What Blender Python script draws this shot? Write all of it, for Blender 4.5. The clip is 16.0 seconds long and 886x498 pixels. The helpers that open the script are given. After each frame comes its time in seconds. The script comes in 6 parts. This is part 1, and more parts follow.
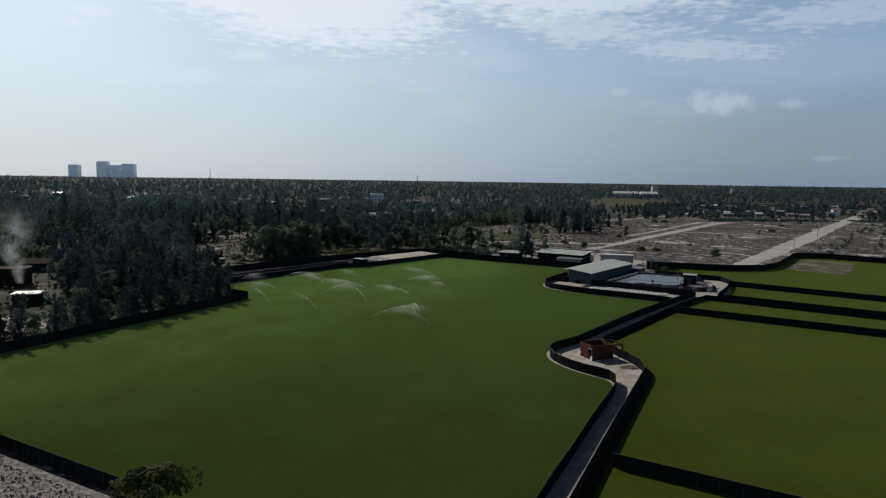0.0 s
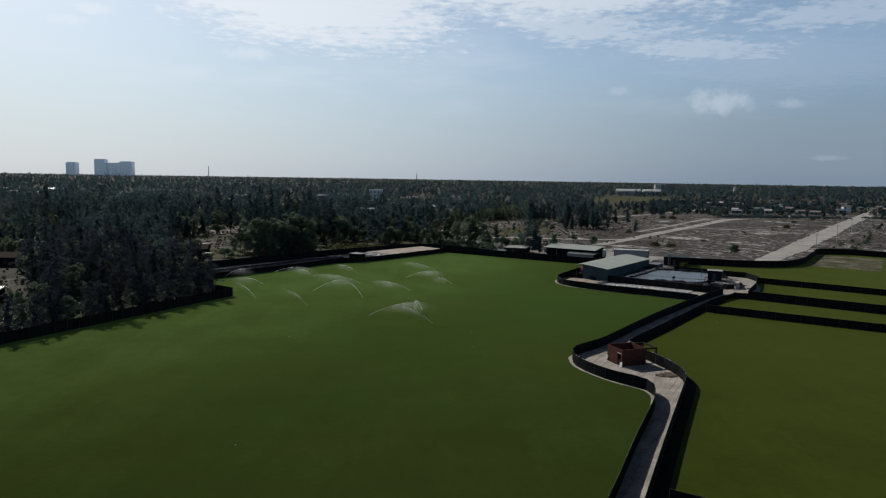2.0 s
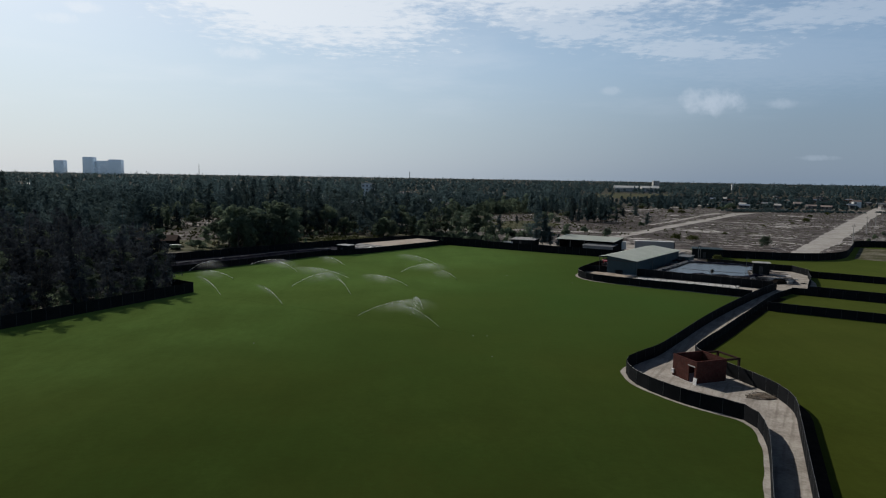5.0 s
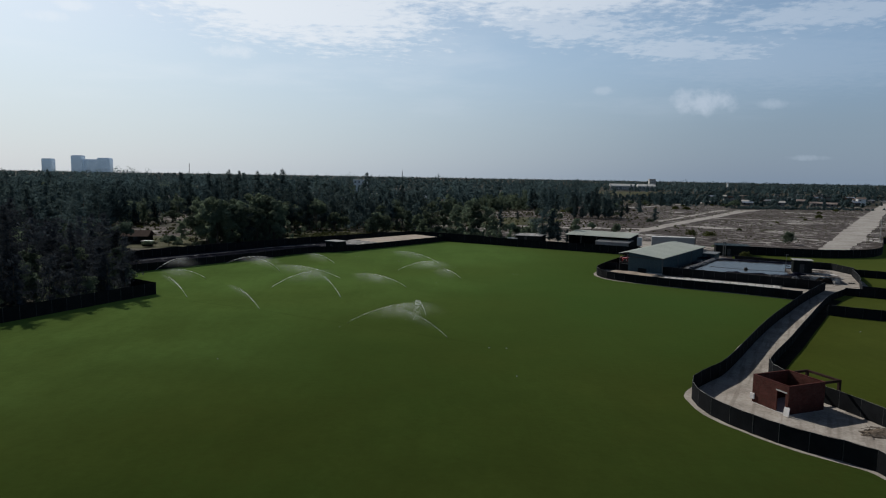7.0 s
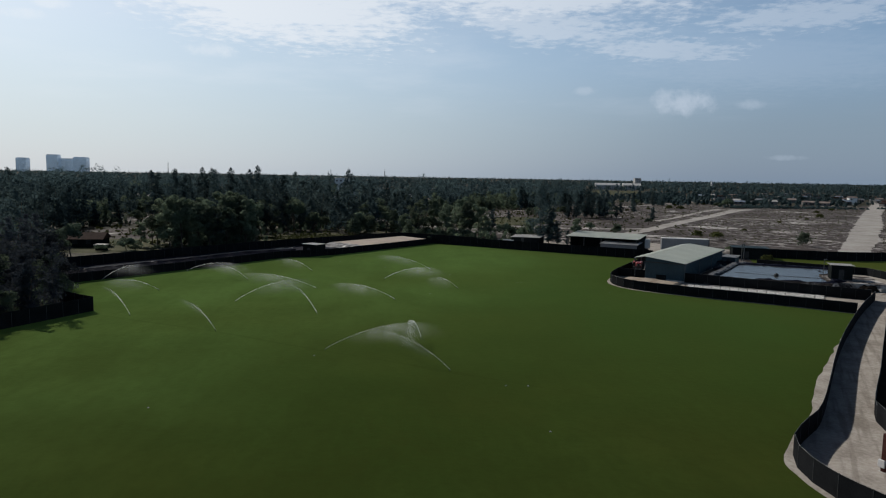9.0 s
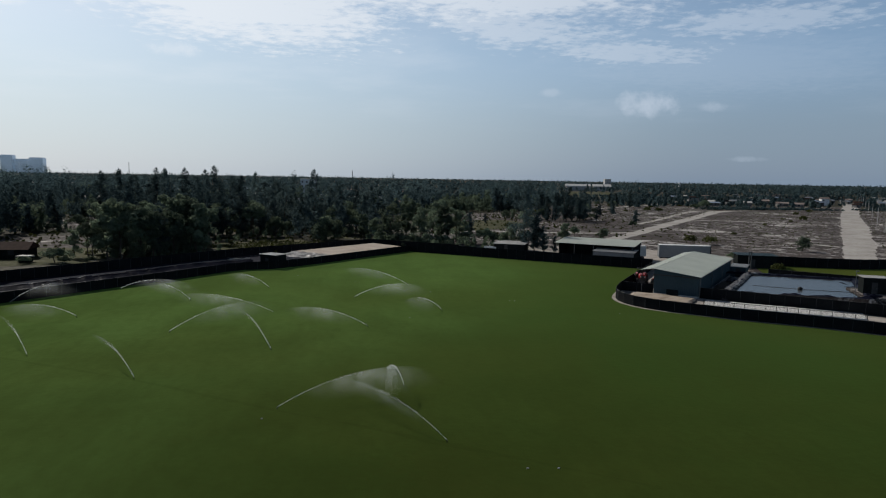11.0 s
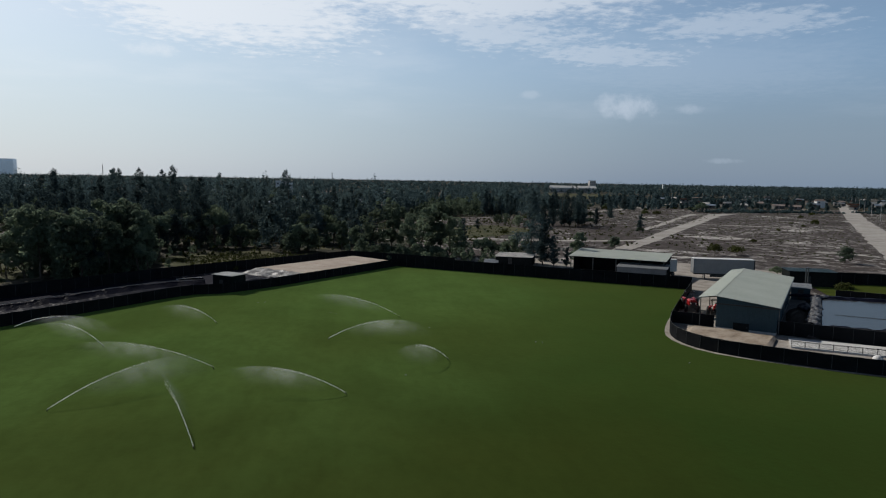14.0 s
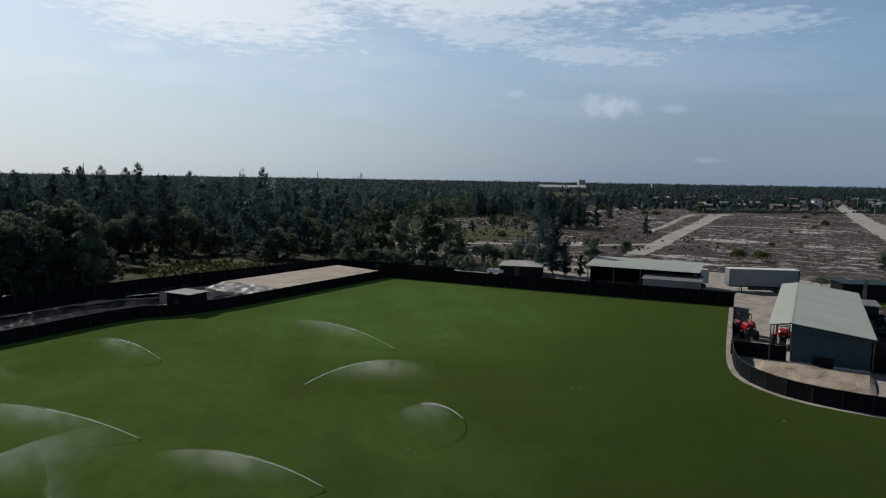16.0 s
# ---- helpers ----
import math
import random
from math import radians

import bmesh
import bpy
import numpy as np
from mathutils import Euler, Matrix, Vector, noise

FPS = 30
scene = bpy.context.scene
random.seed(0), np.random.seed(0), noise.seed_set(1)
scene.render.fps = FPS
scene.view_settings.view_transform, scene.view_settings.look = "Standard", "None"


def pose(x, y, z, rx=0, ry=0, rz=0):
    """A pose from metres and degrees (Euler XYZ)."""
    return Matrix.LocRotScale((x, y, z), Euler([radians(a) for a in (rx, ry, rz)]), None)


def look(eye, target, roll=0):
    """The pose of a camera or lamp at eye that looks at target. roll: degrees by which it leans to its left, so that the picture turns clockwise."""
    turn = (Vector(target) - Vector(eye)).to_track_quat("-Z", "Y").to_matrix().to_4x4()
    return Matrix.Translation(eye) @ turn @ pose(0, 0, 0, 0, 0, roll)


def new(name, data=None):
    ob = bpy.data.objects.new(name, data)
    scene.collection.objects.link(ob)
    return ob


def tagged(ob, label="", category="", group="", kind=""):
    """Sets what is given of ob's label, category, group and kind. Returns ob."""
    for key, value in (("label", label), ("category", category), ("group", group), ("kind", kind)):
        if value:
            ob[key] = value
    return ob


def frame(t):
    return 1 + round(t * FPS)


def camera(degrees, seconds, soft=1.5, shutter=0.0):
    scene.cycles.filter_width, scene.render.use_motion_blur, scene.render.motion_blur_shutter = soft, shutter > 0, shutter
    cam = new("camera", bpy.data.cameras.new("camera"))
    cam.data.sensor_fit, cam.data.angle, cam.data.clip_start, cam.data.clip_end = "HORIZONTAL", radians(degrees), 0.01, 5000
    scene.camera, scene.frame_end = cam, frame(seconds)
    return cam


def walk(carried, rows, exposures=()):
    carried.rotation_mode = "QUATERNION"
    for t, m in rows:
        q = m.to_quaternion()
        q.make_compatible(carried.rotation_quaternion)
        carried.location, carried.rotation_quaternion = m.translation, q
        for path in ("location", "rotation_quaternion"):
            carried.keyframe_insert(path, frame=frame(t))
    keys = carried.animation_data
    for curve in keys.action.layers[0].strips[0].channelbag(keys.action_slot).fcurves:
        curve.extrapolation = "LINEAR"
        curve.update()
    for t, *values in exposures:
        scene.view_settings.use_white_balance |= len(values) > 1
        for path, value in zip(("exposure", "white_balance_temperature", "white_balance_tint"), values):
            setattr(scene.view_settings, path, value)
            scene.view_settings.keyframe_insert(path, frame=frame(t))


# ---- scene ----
cam = camera(66.2, 16.0, soft=1.15)
PATH = [
    (0, (0.181, -1.758, 33.815), (0.154, 0.231, 33.603), 0.8),
    (0.5, (-0.187, 2.342, 32.987), (-0.211, 4.33, 32.773), 0.8),
    (1, (-0.549, 6.444, 32.132), (-0.574, 8.432, 31.917), 0.8),
    (1.5, (-0.906, 10.608, 31.247), (-0.934, 12.597, 31.033), 0.8),
    (2, (-1.266, 14.941, 30.342), (-1.291, 16.929, 30.127), 0.9),
    (2.5, (-1.629, 19.385, 29.412), (-1.654, 21.373, 29.197), 0.9),
    (3, (-2.005, 23.918, 28.468), (-2.029, 25.906, 28.252), 0.9),
    (3.5, (-2.416, 28.533, 27.573), (-2.447, 30.522, 27.358), 0.9),
    (4, (-2.905, 33.23, 26.68), (-2.928, 35.219, 26.464), 0.9),
    (6.5, (-5.591, 57.1, 22.041), (-5.577, 59.088, 21.825), 1.0),
    (7, (-6.117, 61.876, 21.637), (-6.098, 63.864, 21.42), 1.0),
    (7.5, (-6.639, 66.618, 21.346), (-6.61, 68.606, 21.129), 1.0),
    (8, (-7.133, 71.375, 21.062), (-7.093, 73.363, 20.845), 1.0),
    (8.5, (-7.583, 76.168, 20.774), (-7.53, 78.155, 20.558), 1.0),
    (9, (-7.975, 80.991, 20.513), (-7.905, 82.978, 20.296), 1.0),
    (11.5, (-9.556, 105.109, 20.371), (-9.369, 107.089, 20.16), 1.0),
    (12, (-9.785, 109.867, 20.349), (-9.577, 111.845, 20.139), 1.0),
    (12.5, (-9.928, 114.532, 20.31), (-9.71, 116.509, 20.1), 1.0),
    (13, (-9.975, 119.056, 20.254), (-9.758, 121.033, 20.045), 1.0),
    (13.5, (-9.979, 123.788, 20.255), (-9.763, 125.766, 20.047), 1.0),
    (14, (-9.967, 128.665, 20.247), (-9.747, 130.642, 20.04), 1.0),
    (14.5, (-9.974, 133.62, 20.221), (-9.743, 135.596, 20.013), 1.0),
    (15, (-10.027, 138.586, 20.177), (-9.789, 140.561, 19.97), 1.0),
    (15.5, (-10.07, 143.56, 20.12), (-9.822, 145.534, 19.912), 1.0),
    (16, (-10.02, 148.5, 20.06), (-9.76, 150.473, 19.851), 1.0),
]
walk(cam, [(t, look(eye, target, roll)) for t, eye, target, roll in PATH])

# ---- world, sun, exposure ----
SUN_AZ, SUN_EL = -38.0, 35.5      # degrees clockwise from +y, above the horizon
scene.view_settings.exposure = 0.0


def sky_world():
    w = bpy.data.worlds.new("sky")
    w.use_nodes = True
    scene.world = w
    nt = w.node_tree
    nt.nodes.clear()
    N, L = nt.nodes.new, nt.links.new

    def math_node(op, a, b=None, c=None, clamp=False):
        n = N("ShaderNodeMath")
        n.operation, n.use_clamp = op, clamp
        for k, v in enumerate((a, b, c)):
            if v is None:
                continue
            if isinstance(v, (int, float)):
                n.inputs[k].default_value = v
            else:
                L(v, n.inputs[k])
        return n.outputs[0]

    def smooth(v, lo, hi):
        n = N("ShaderNodeMapRange")
        n.interpolation_type = "SMOOTHSTEP"
        L(v, n.inputs[0])
        n.inputs[1].default_value, n.inputs[2].default_value = lo, hi
        return n.outputs[0]

    def mixc(f, a, b):
        n = N("ShaderNodeMix")
        n.data_type = "RGBA"
        if isinstance(f, (int, float)):
            n.inputs[0].default_value = f
        else:
            L(f, n.inputs[0])
        for k, v in ((6, a), (7, b)):
            if isinstance(v, tuple):
                n.inputs[k].default_value = (*v, 1)
            else:
                L(v, n.inputs[k])
        return n.outputs[2]

    sky = N("ShaderNodeTexSky")
    sky.sky_type, sky.sun_disc = "NISHITA", False
    sky.sun_elevation, sky.sun_rotation = radians(SUN_EL), radians(SUN_AZ)
    sky.altitude, sky.air_density, sky.dust_density, sky.ozone_density = 10, 1.0, 0.9, 1.6
    tc = N("ShaderNodeTexCoord")
    sep = N("ShaderNodeSeparateXYZ")
    L(tc.outputs["Generated"], sep.inputs[0])
    x, y, z = sep.outputs
    zz = math_node("ADD", math_node("MAXIMUM", z, 0.0), 0.06)
    comb = N("ShaderNodeCombineXYZ")
    L(math_node("DIVIDE", x, zz), comb.inputs[0])
    L(math_node("DIVIDE", y, zz), comb.inputs[1])

    def noise(vec, scale, detail, rough, offset):
        mp = N("ShaderNodeMapping")
        mp.inputs[1].default_value = offset
        L(vec, mp.inputs[0])
        n = N("ShaderNodeTexNoise")
        n.inputs["Scale"].default_value, n.inputs["Detail"].default_value = scale, detail
        n.inputs["Roughness"].default_value = rough
        L(mp.outputs[0], n.inputs["Vector"])
        return n.outputs[0]

    # a high broken sheet of cloud in long banks over the upper sky, thin veils lower down
    azim = math_node("MULTIPLY", math_node("ARCTAN2", x, y), 180 / math.pi)
    elev = math_node("MULTIPLY", math_node("ARCSINE", z), 180 / math.pi)
    big = noise(comb.outputs[0], 2.6, 4, 0.55, (3.1, 1.7, 0))
    small = noise(comb.outputs[0], 11.5, 7, 0.62, (0, 0, 2))
    lumps = math_node("ADD", math_node("MULTIPLY", math_node("SUBTRACT", big, 0.5), 1.3), math_node("MULTIPLY", math_node("SUBTRACT", small, 0.5), 2.3))

    def bank(az, el, wide, tall, tilt):
        """1 in the middle of a long bank of cloud, 0 at its rim; tilt: degrees by which its right end drops."""
        c, t = math.cos(radians(tilt)), math.sin(radians(tilt))
        da, de = math_node("SUBTRACT", azim, az), math_node("SUBTRACT", elev, el)
        p = math_node("DIVIDE", math_node("SUBTRACT", math_node("MULTIPLY", da, c), math_node("MULTIPLY", de, t)), wide)
        q = math_node("DIVIDE", math_node("ADD", math_node("MULTIPLY", da, t), math_node("MULTIPLY", de, c)), tall)
        return math_node("SUBTRACT", 1.0, math_node("SQRT", math_node("ADD", math_node("MULTIPLY", p, p), math_node("MULTIPLY", q, q))))

    def sheet_of(banks, lo, hi, rough):
        shape = None
        for k in banks:
            v = bank(*k)
            shape = v if shape is None else math_node("MAXIMUM", shape, v)
        return smooth(math_node("ADD", math_node("MINIMUM", shape, 0.62), math_node("MULTIPLY", lumps, rough)), lo, hi)

    thick = sheet_of(((-13.5, 14.2, 15.5, 4.4, 8.0), (9.5, 16.0, 19.0, 4.2, 1.0), (-6.0, 21.5, 40.0, 5.4, 0.0)), -0.10, 0.46, 0.62)
    broken = sheet_of(((10.5, 12.0, 9.5, 1.9, 7.0), (19.5, 9.9, 8.0, 1.1, 4.0), (29.0, 11.8, 8.0, 1.6, 0.0)), 0.02, 0.62, 0.85)
    cover = math_node("MAXIMUM", thick, math_node("MULTIPLY", broken, 0.66))
    top_fade = math_node("SUBTRACT", 1.0, smooth(z, 0.30, 0.50))
    cover = math_node("MULTIPLY", cover, top_fade)
    veil = math_node("MULTIPLY", smooth(noise(comb.outputs[0], 0.8, 6, 0.6, (7, 2, 0)), 0.45, 0.75), 0.22)
    veil = math_node("MULTIPLY", math_node("MULTIPLY", veil, smooth(z, 0.05, 0.13)), top_fade)
    film = math_node("MULTIPLY", smooth(math_node("ADD", bank(27.0, 8.9, 15.0, 3.2, 2.0), math_node("MULTIPLY", lumps, 0.35)), 0.0, 0.8), 0.20)
    veil = math_node("MAXIMUM", veil, film)

    # a few small heaps of cloud
    puffs = None
    edge = noise(tc.outputs["Generated"], 45, 5, 0.6, (0, 0, 0))
    for az, el, wide, tall, amount in ((21.0, 5.9, 2.7, 1.1, 1.0), (19.6, 6.3, 1.2, 0.9, 0.8), (25.8, 5.7, 1.2, 0.5, 0.55), (-16.6, 9.3, 2.4, 0.7, 0.7), (13.4, 6.9, 1.2, 0.4, 0.4), (-27.4, 11.6, 1.6, 0.5, 0.7), (-29.5, 10.6, 1.8, 0.5, 0.55), (28.5, 1.7, 1.6, 0.25, 0.35)):
        d = Vector((math.sin(radians(az)) * math.cos(radians(el)), math.cos(radians(az)) * math.cos(radians(el)), math.sin(radians(el))))
        right = Vector((math.cos(radians(az)), -math.sin(radians(az)), 0))
        dots = []
        for axis, size in ((right, wide), (right.cross(d), tall)):
            n = N("ShaderNodeVectorMath")
            n.operation = "DOT_PRODUCT"
            L(tc.outputs["Generated"], n.inputs[0])
            n.inputs[1].default_value = axis
            dots.append(math_node("POWER", math_node("DIVIDE", n.outputs["Value"], math.sin(radians(size))), 2.0))
        front = N("ShaderNodeVectorMath")
        front.operation = "DOT_PRODUCT"
        L(tc.outputs["Generated"], front.inputs[0])
        front.inputs[1].default_value = d
        r = math_node("ADD", math_node("ADD", dots[0], dots[1]), math_node("MULTIPLY", math_node("SUBTRACT", edge, 0.5), 2.5))
        p = math_node("MULTIPLY", math_node("MULTIPLY", smooth(r, 1.0, -0.3), amount), math_node("GREATER_THAN", front.outputs["Value"], 0.5))
        puffs = p if puffs is None else math_node("MAXIMUM", puffs, p)

    bg = N("ShaderNodeBackground")
    scaled = N("ShaderNodeVectorMath")
    scaled.operation = "SCALE"
    L(sky.outputs[0], scaled.inputs[0])
    scaled.inputs["Scale"].default_value = 0.085
    # brighter near the sun
    s = Vector((math.sin(radians(SUN_AZ)) * math.cos(radians(SUN_EL)), math.cos(radians(SUN_AZ)) * math.cos(radians(SUN_EL)), math.sin(radians(SUN_EL))))
    near = N("ShaderNodeVectorMath")
    near.operation = "DOT_PRODUCT"
    L(tc.outputs["Generated"], near.inputs[0])
    near.inputs[1].default_value = s
    glow = smooth(near.outputs["Value"], 0.35, 1.0)
    cloud_col = mixc(glow, (0.49, 0.575, 0.69), (0.86, 0.90, 0.945))
    haze_col = mixc(glow, (0.185, 0.268, 0.388), (0.555, 0.672, 0.785))
    upper_col = mixc(glow, (0.20, 0.345, 0.56), (0.545, 0.688, 0.82))
    haze_col = mixc(smooth(z, 0.06, 0.20), haze_col, upper_col)
    deep = N("ShaderNodeVectorMath")
    deep.operation = "SCALE"
    L(scaled.outputs[0], deep.inputs[0])
    L(math_node("SUBTRACT", 1.0, math_node("MULTIPLY", smooth(z, 0.26, 0.55), 0.72)), deep.inputs["Scale"])
    hazy = mixc(math_node("MULTIPLY", math_node("SUBTRACT", 1.0, smooth(z, 0.0, 0.36)), 0.82), deep.outputs[0], haze_col)
    col = mixc(math_node("MAXIMUM", veil, math_node("MULTIPLY", cover, 0.82)), hazy, cloud_col)
    col = mixc(math_node("MULTIPLY", puffs, 0.68), col, cloud_col)
    L(col, bg.inputs[0])
    bg.inputs[1].default_value = 1.0
    out = N("ShaderNodeOutputWorld")
    L(bg.outputs[0], out.inputs[0])


sky_world()
sun = new("sun", bpy.data.lights.new("sun", "SUN"))
sun.data.energy, sun.data.angle, sun.data.color = 3.4, radians(0.6), (1.0, 0.95, 0.87)
sun_dir = Vector((math.sin(radians(SUN_AZ)) * math.cos(radians(SUN_EL)), math.cos(radians(SUN_AZ)) * math.cos(radians(SUN_EL)), math.sin(radians(SUN_EL))))
sun.matrix_world = look(sun_dir * 200, (0, 0, 0))

# ---- materials ----
def surface(name, colours, scale=1.0, fine=None, rough=0.8, metal=0.0, bump=0.0, vary=0.0, space="world", spec=0.4, stops=(0.35, 0.65), through_light=0.0, sheen=0.0, sheen_tint=(1, 1, 1)):
    """A procedural surface: two or three colours over two scales of noise, a bump, and a shift per object."""
    m = bpy.data.materials.new(name)
    m.use_nodes = True
    nt = m.node_tree
    N, L = nt.nodes.new, nt.links.new
    b = nt.nodes["Principled BSDF"]
    b.inputs["Roughness"].default_value, b.inputs["Metallic"].default_value = rough, metal
    b.inputs["Specular IOR Level"].default_value = spec
    if sheen:
        b.inputs["Sheen Weight"].default_value, b.inputs["Sheen Roughness"].default_value = sheen, 0.28
        b.inputs["Sheen Tint"].default_value = (*sheen_tint, 1)
    if space == "world":
        vec = N("ShaderNodeNewGeometry").outputs["Position"]
    else:
        vec = N("ShaderNodeTexCoord").outputs["Object"]
    big, small = N("ShaderNodeTexNoise"), N("ShaderNodeTexNoise")
    for n, s in ((big, scale), (small, fine or scale * 12)):
        n.inputs["Scale"].default_value, n.inputs["Detail"].default_value = s, 5
        n.inputs["Roughness"].default_value = 0.6
        L(vec, n.inputs["Vector"])
    mix = N("ShaderNodeMix")
    mix.data_type = "FLOAT"
    mix.inputs[0].default_value = 0.4
    L(big.outputs[0], mix.inputs[2])
    L(small.outputs[0], mix.inputs[3])
    ramp = N("ShaderNodeValToRGB")
    els = ramp.color_ramp.elements
    els[0].position, els[1].position = stops
    els[0].color, els[1].color = (*colours[0], 1), (*colours[-1], 1)
    for k, c in enumerate(colours[1:-1]):
        els.new(stops[0] + (stops[1] - stops[0]) * (k + 1) / (len(colours) - 1)).color = (*c, 1)
    L(mix.outputs[0], ramp.inputs[0])
    col = ramp.outputs[0]
    if vary:
        hsv, info, rng = N("ShaderNodeHueSaturation"), N("ShaderNodeObjectInfo"), N("ShaderNodeMapRange")
        L(info.outputs["Random"], rng.inputs[0])
        rng.inputs[3].default_value, rng.inputs[4].default_value = 1 - vary, 1 + vary
        L(rng.outputs[0], hsv.inputs["Value"])
        L(col, hsv.inputs["Color"])
        col = hsv.outputs[0]
    L(col, b.inputs["Base Color"])
    if bump:
        bp = N("ShaderNodeBump")
        bp.inputs["Strength"].default_value, bp.inputs["Distance"].default_value = min(bump, 1), 0.05
        L(small.outputs[0], bp.inputs["Height"])
        L(bp.outputs[0], b.inputs["Normal"])
    if through_light:
        tr, add = N("ShaderNodeBsdfTranslucent"), N("ShaderNodeMixShader")
        L(col, tr.inputs[0])
        add.inputs[0].default_value = through_light
        L(b.outputs[0], add.inputs[1])
        L(tr.outputs[0], add.inputs[2])
        L(add.outputs[0], nt.nodes["Material Output"].inputs[0])
    return m


def turf_material(name, colours, patch, sheen, tint, watered=None):
    """Mown turf: fine mottling, broad faint patches of another green, and lusher growth where the sprinklers reach, its
    colour lifted further to imitate the pale mist above it.
    """
    m = surface(name, colours, 0.06, 1.4, 0.95, bump=0.4, spec=0.0, sheen=sheen, sheen_tint=tint)
    nt = m.node_tree
    N, L = nt.nodes.new, nt.links.new
    b = nt.nodes["Principled BSDF"]
    base = b.inputs["Base Color"].links[0].from_socket
    pos = N("ShaderNodeNewGeometry").outputs["Position"]
    if watered:
        dot, wob, add, r, mix = N("ShaderNodeVectorMath"), N("ShaderNodeTexNoise"), N("ShaderNodeMath"), N("ShaderNodeMapRange"), N("ShaderNodeMix")
        dot.operation, add.operation = "DOT_PRODUCT", "MULTIPLY_ADD"
        L(pos, dot.inputs[0])
        dot.inputs[1].default_value = (-1.6, 1.0, 0)
        L(pos, wob.inputs["Vector"])
        wob.inputs["Scale"].default_value, wob.inputs["Detail"].default_value = 0.02, 5
        L(wob.outputs[0], add.inputs[0])
        add.inputs[1].default_value = 130.0
        L(dot.outputs["Value"], add.inputs[2])
        r.interpolation_type = "SMOOTHSTEP"
        L(add.outputs[0], r.inputs[0])
        r.inputs[1].default_value, r.inputs[2].default_value = 208.0, 318.0
        mix.data_type = "RGBA"
        L(r.outputs[0], mix.inputs[0])
        L(base, mix.inputs[6])
        mix.inputs[7].default_value = (*watered, 1)
        base = mix.outputs[2]
        dot2, add2, r2, mix2 = N("ShaderNodeVectorMath"), N("ShaderNodeMath"), N("ShaderNodeMapRange"), N("ShaderNodeMix")
        dot2.operation, add2.operation = "DOT_PRODUCT", "MULTIPLY_ADD"
        L(pos, dot2.inputs[0])
        dot2.inputs[1].default_value = (1.0, -0.25, 0)
        L(wob.outputs[0], add2.inputs[0])
        add2.inputs[1].default_value = 24.0
        L(dot2.outputs["Value"], add2.inputs[2])
        r2.interpolation_type = "SMOOTHSTEP"
        L(add2.outputs[0], r2.inputs[0])
        r2.inputs[1].default_value, r2.inputs[2].default_value, r2.inputs[4].default_value = -45.0, -8.0, 0.85
        far, times = N("ShaderNodeMapRange"), N("ShaderNodeMath")
        axes = N("ShaderNodeSeparateXYZ")
        L(pos, axes.inputs[0])
        L(axes.outputs[1], far.inputs[0])
        far.inputs[1].default_value, far.inputs[2].default_value, times.operation = 130.0, 180.0, "MULTIPLY"
        L(r2.outputs[0], times.inputs[0])
        L(far.outputs[0], times.inputs[1])
        mix2.data_type = "RGBA"
        L(times.outputs[0], mix2.inputs[0])
        L(base, mix2.inputs[6])
        mix2.inputs[7].default_value = (0.021, 0.041, 0.0085, 1)
        base = mix2.outputs[2]
    for scale, stretch, turn, amount, colour in ((0.022, (1, 1, 1), 0, 0.6, patch), (0.085, (1, 1, 1), 0, 0.34, tuple(0.72 * c for c in colours[0])), (0.30, (1, 0.12, 1), 32, 0.17, tuple(0.72 * c for c in colours[0])), (0.9, (1, 0.5, 1), 32, 0.20, tuple(0.70 * c for c in colours[0]))):
        mp, n, r, mix = N("ShaderNodeMapping"), N("ShaderNodeTexNoise"), N("ShaderNodeMapRange"), N("ShaderNodeMix")
        mp.inputs["Scale"].default_value, mp.inputs["Rotation"].default_value = stretch, (0, 0, radians(turn))
        L(pos, mp.inputs[0])
        L(mp.outputs[0], n.inputs["Vector"])
        n.inputs["Scale"].default_value, n.inputs["Detail"].default_value, n.inputs["Roughness"].default_value = scale, 7, 0.55
        L(n.outputs[0], r.inputs[0])
        r.inputs[1].default_value, r.inputs[2].default_value, r.inputs[4].default_value = 0.42, 0.64, amount
        mix.data_type = "RGBA"
        L(r.outputs[0], mix.inputs[0])
        L(base, mix.inputs[6])
        mix.inputs[7].default_value = (*colour, 1)
        base = mix.outputs[2]
    L(base, b.inputs["Base Color"])
    return m


TURF = turf_material("turf", ((0.031, 0.043, 0.0094), (0.029, 0.047, 0.0100), (0.034, 0.054, 0.0120)), (0.044, 0.052, 0.0115), 0.34, (0.48, 0.75, 0.18), (0.065, 0.108, 0.0295))
TURF_DRY = turf_material("turf_olive", ((0.038, 0.049, 0.0085), (0.043, 0.057, 0.0095), (0.050, 0.065, 0.0118)), (0.049, 0.055, 0.0110), 0.20, (0.6, 0.75, 0.2))
TURF_WORN = surface("turf_worn", ((0.050, 0.055, 0.022), (0.095, 0.088, 0.055), (0.20, 0.185, 0.15)), 0.14, 1.2, 0.9, bump=0.4, spec=0.05, stops=(0.40, 0.62))
TURF_WET = turf_material("turf_damp", ((0.029, 0.040, 0.0088), (0.027, 0.044, 0.0094), (0.032, 0.051, 0.0112)), (0.041, 0.048, 0.0107), 0.31, (0.48, 0.75, 0.18), (0.058, 0.098, 0.0265))
SAND = surface("pale_sand", ((0.23, 0.207, 0.184), (0.34, 0.311, 0.281), (0.44, 0.41, 0.372)), 0.35, 3.0, 0.95, bump=0.5, spec=0.05, stops=(0.38, 0.64))
CONCRETE = surface("concrete", ((0.36, 0.35, 0.34), (0.52, 0.51, 0.49)), 0.5, 4.0, 0.8, bump=0.2)
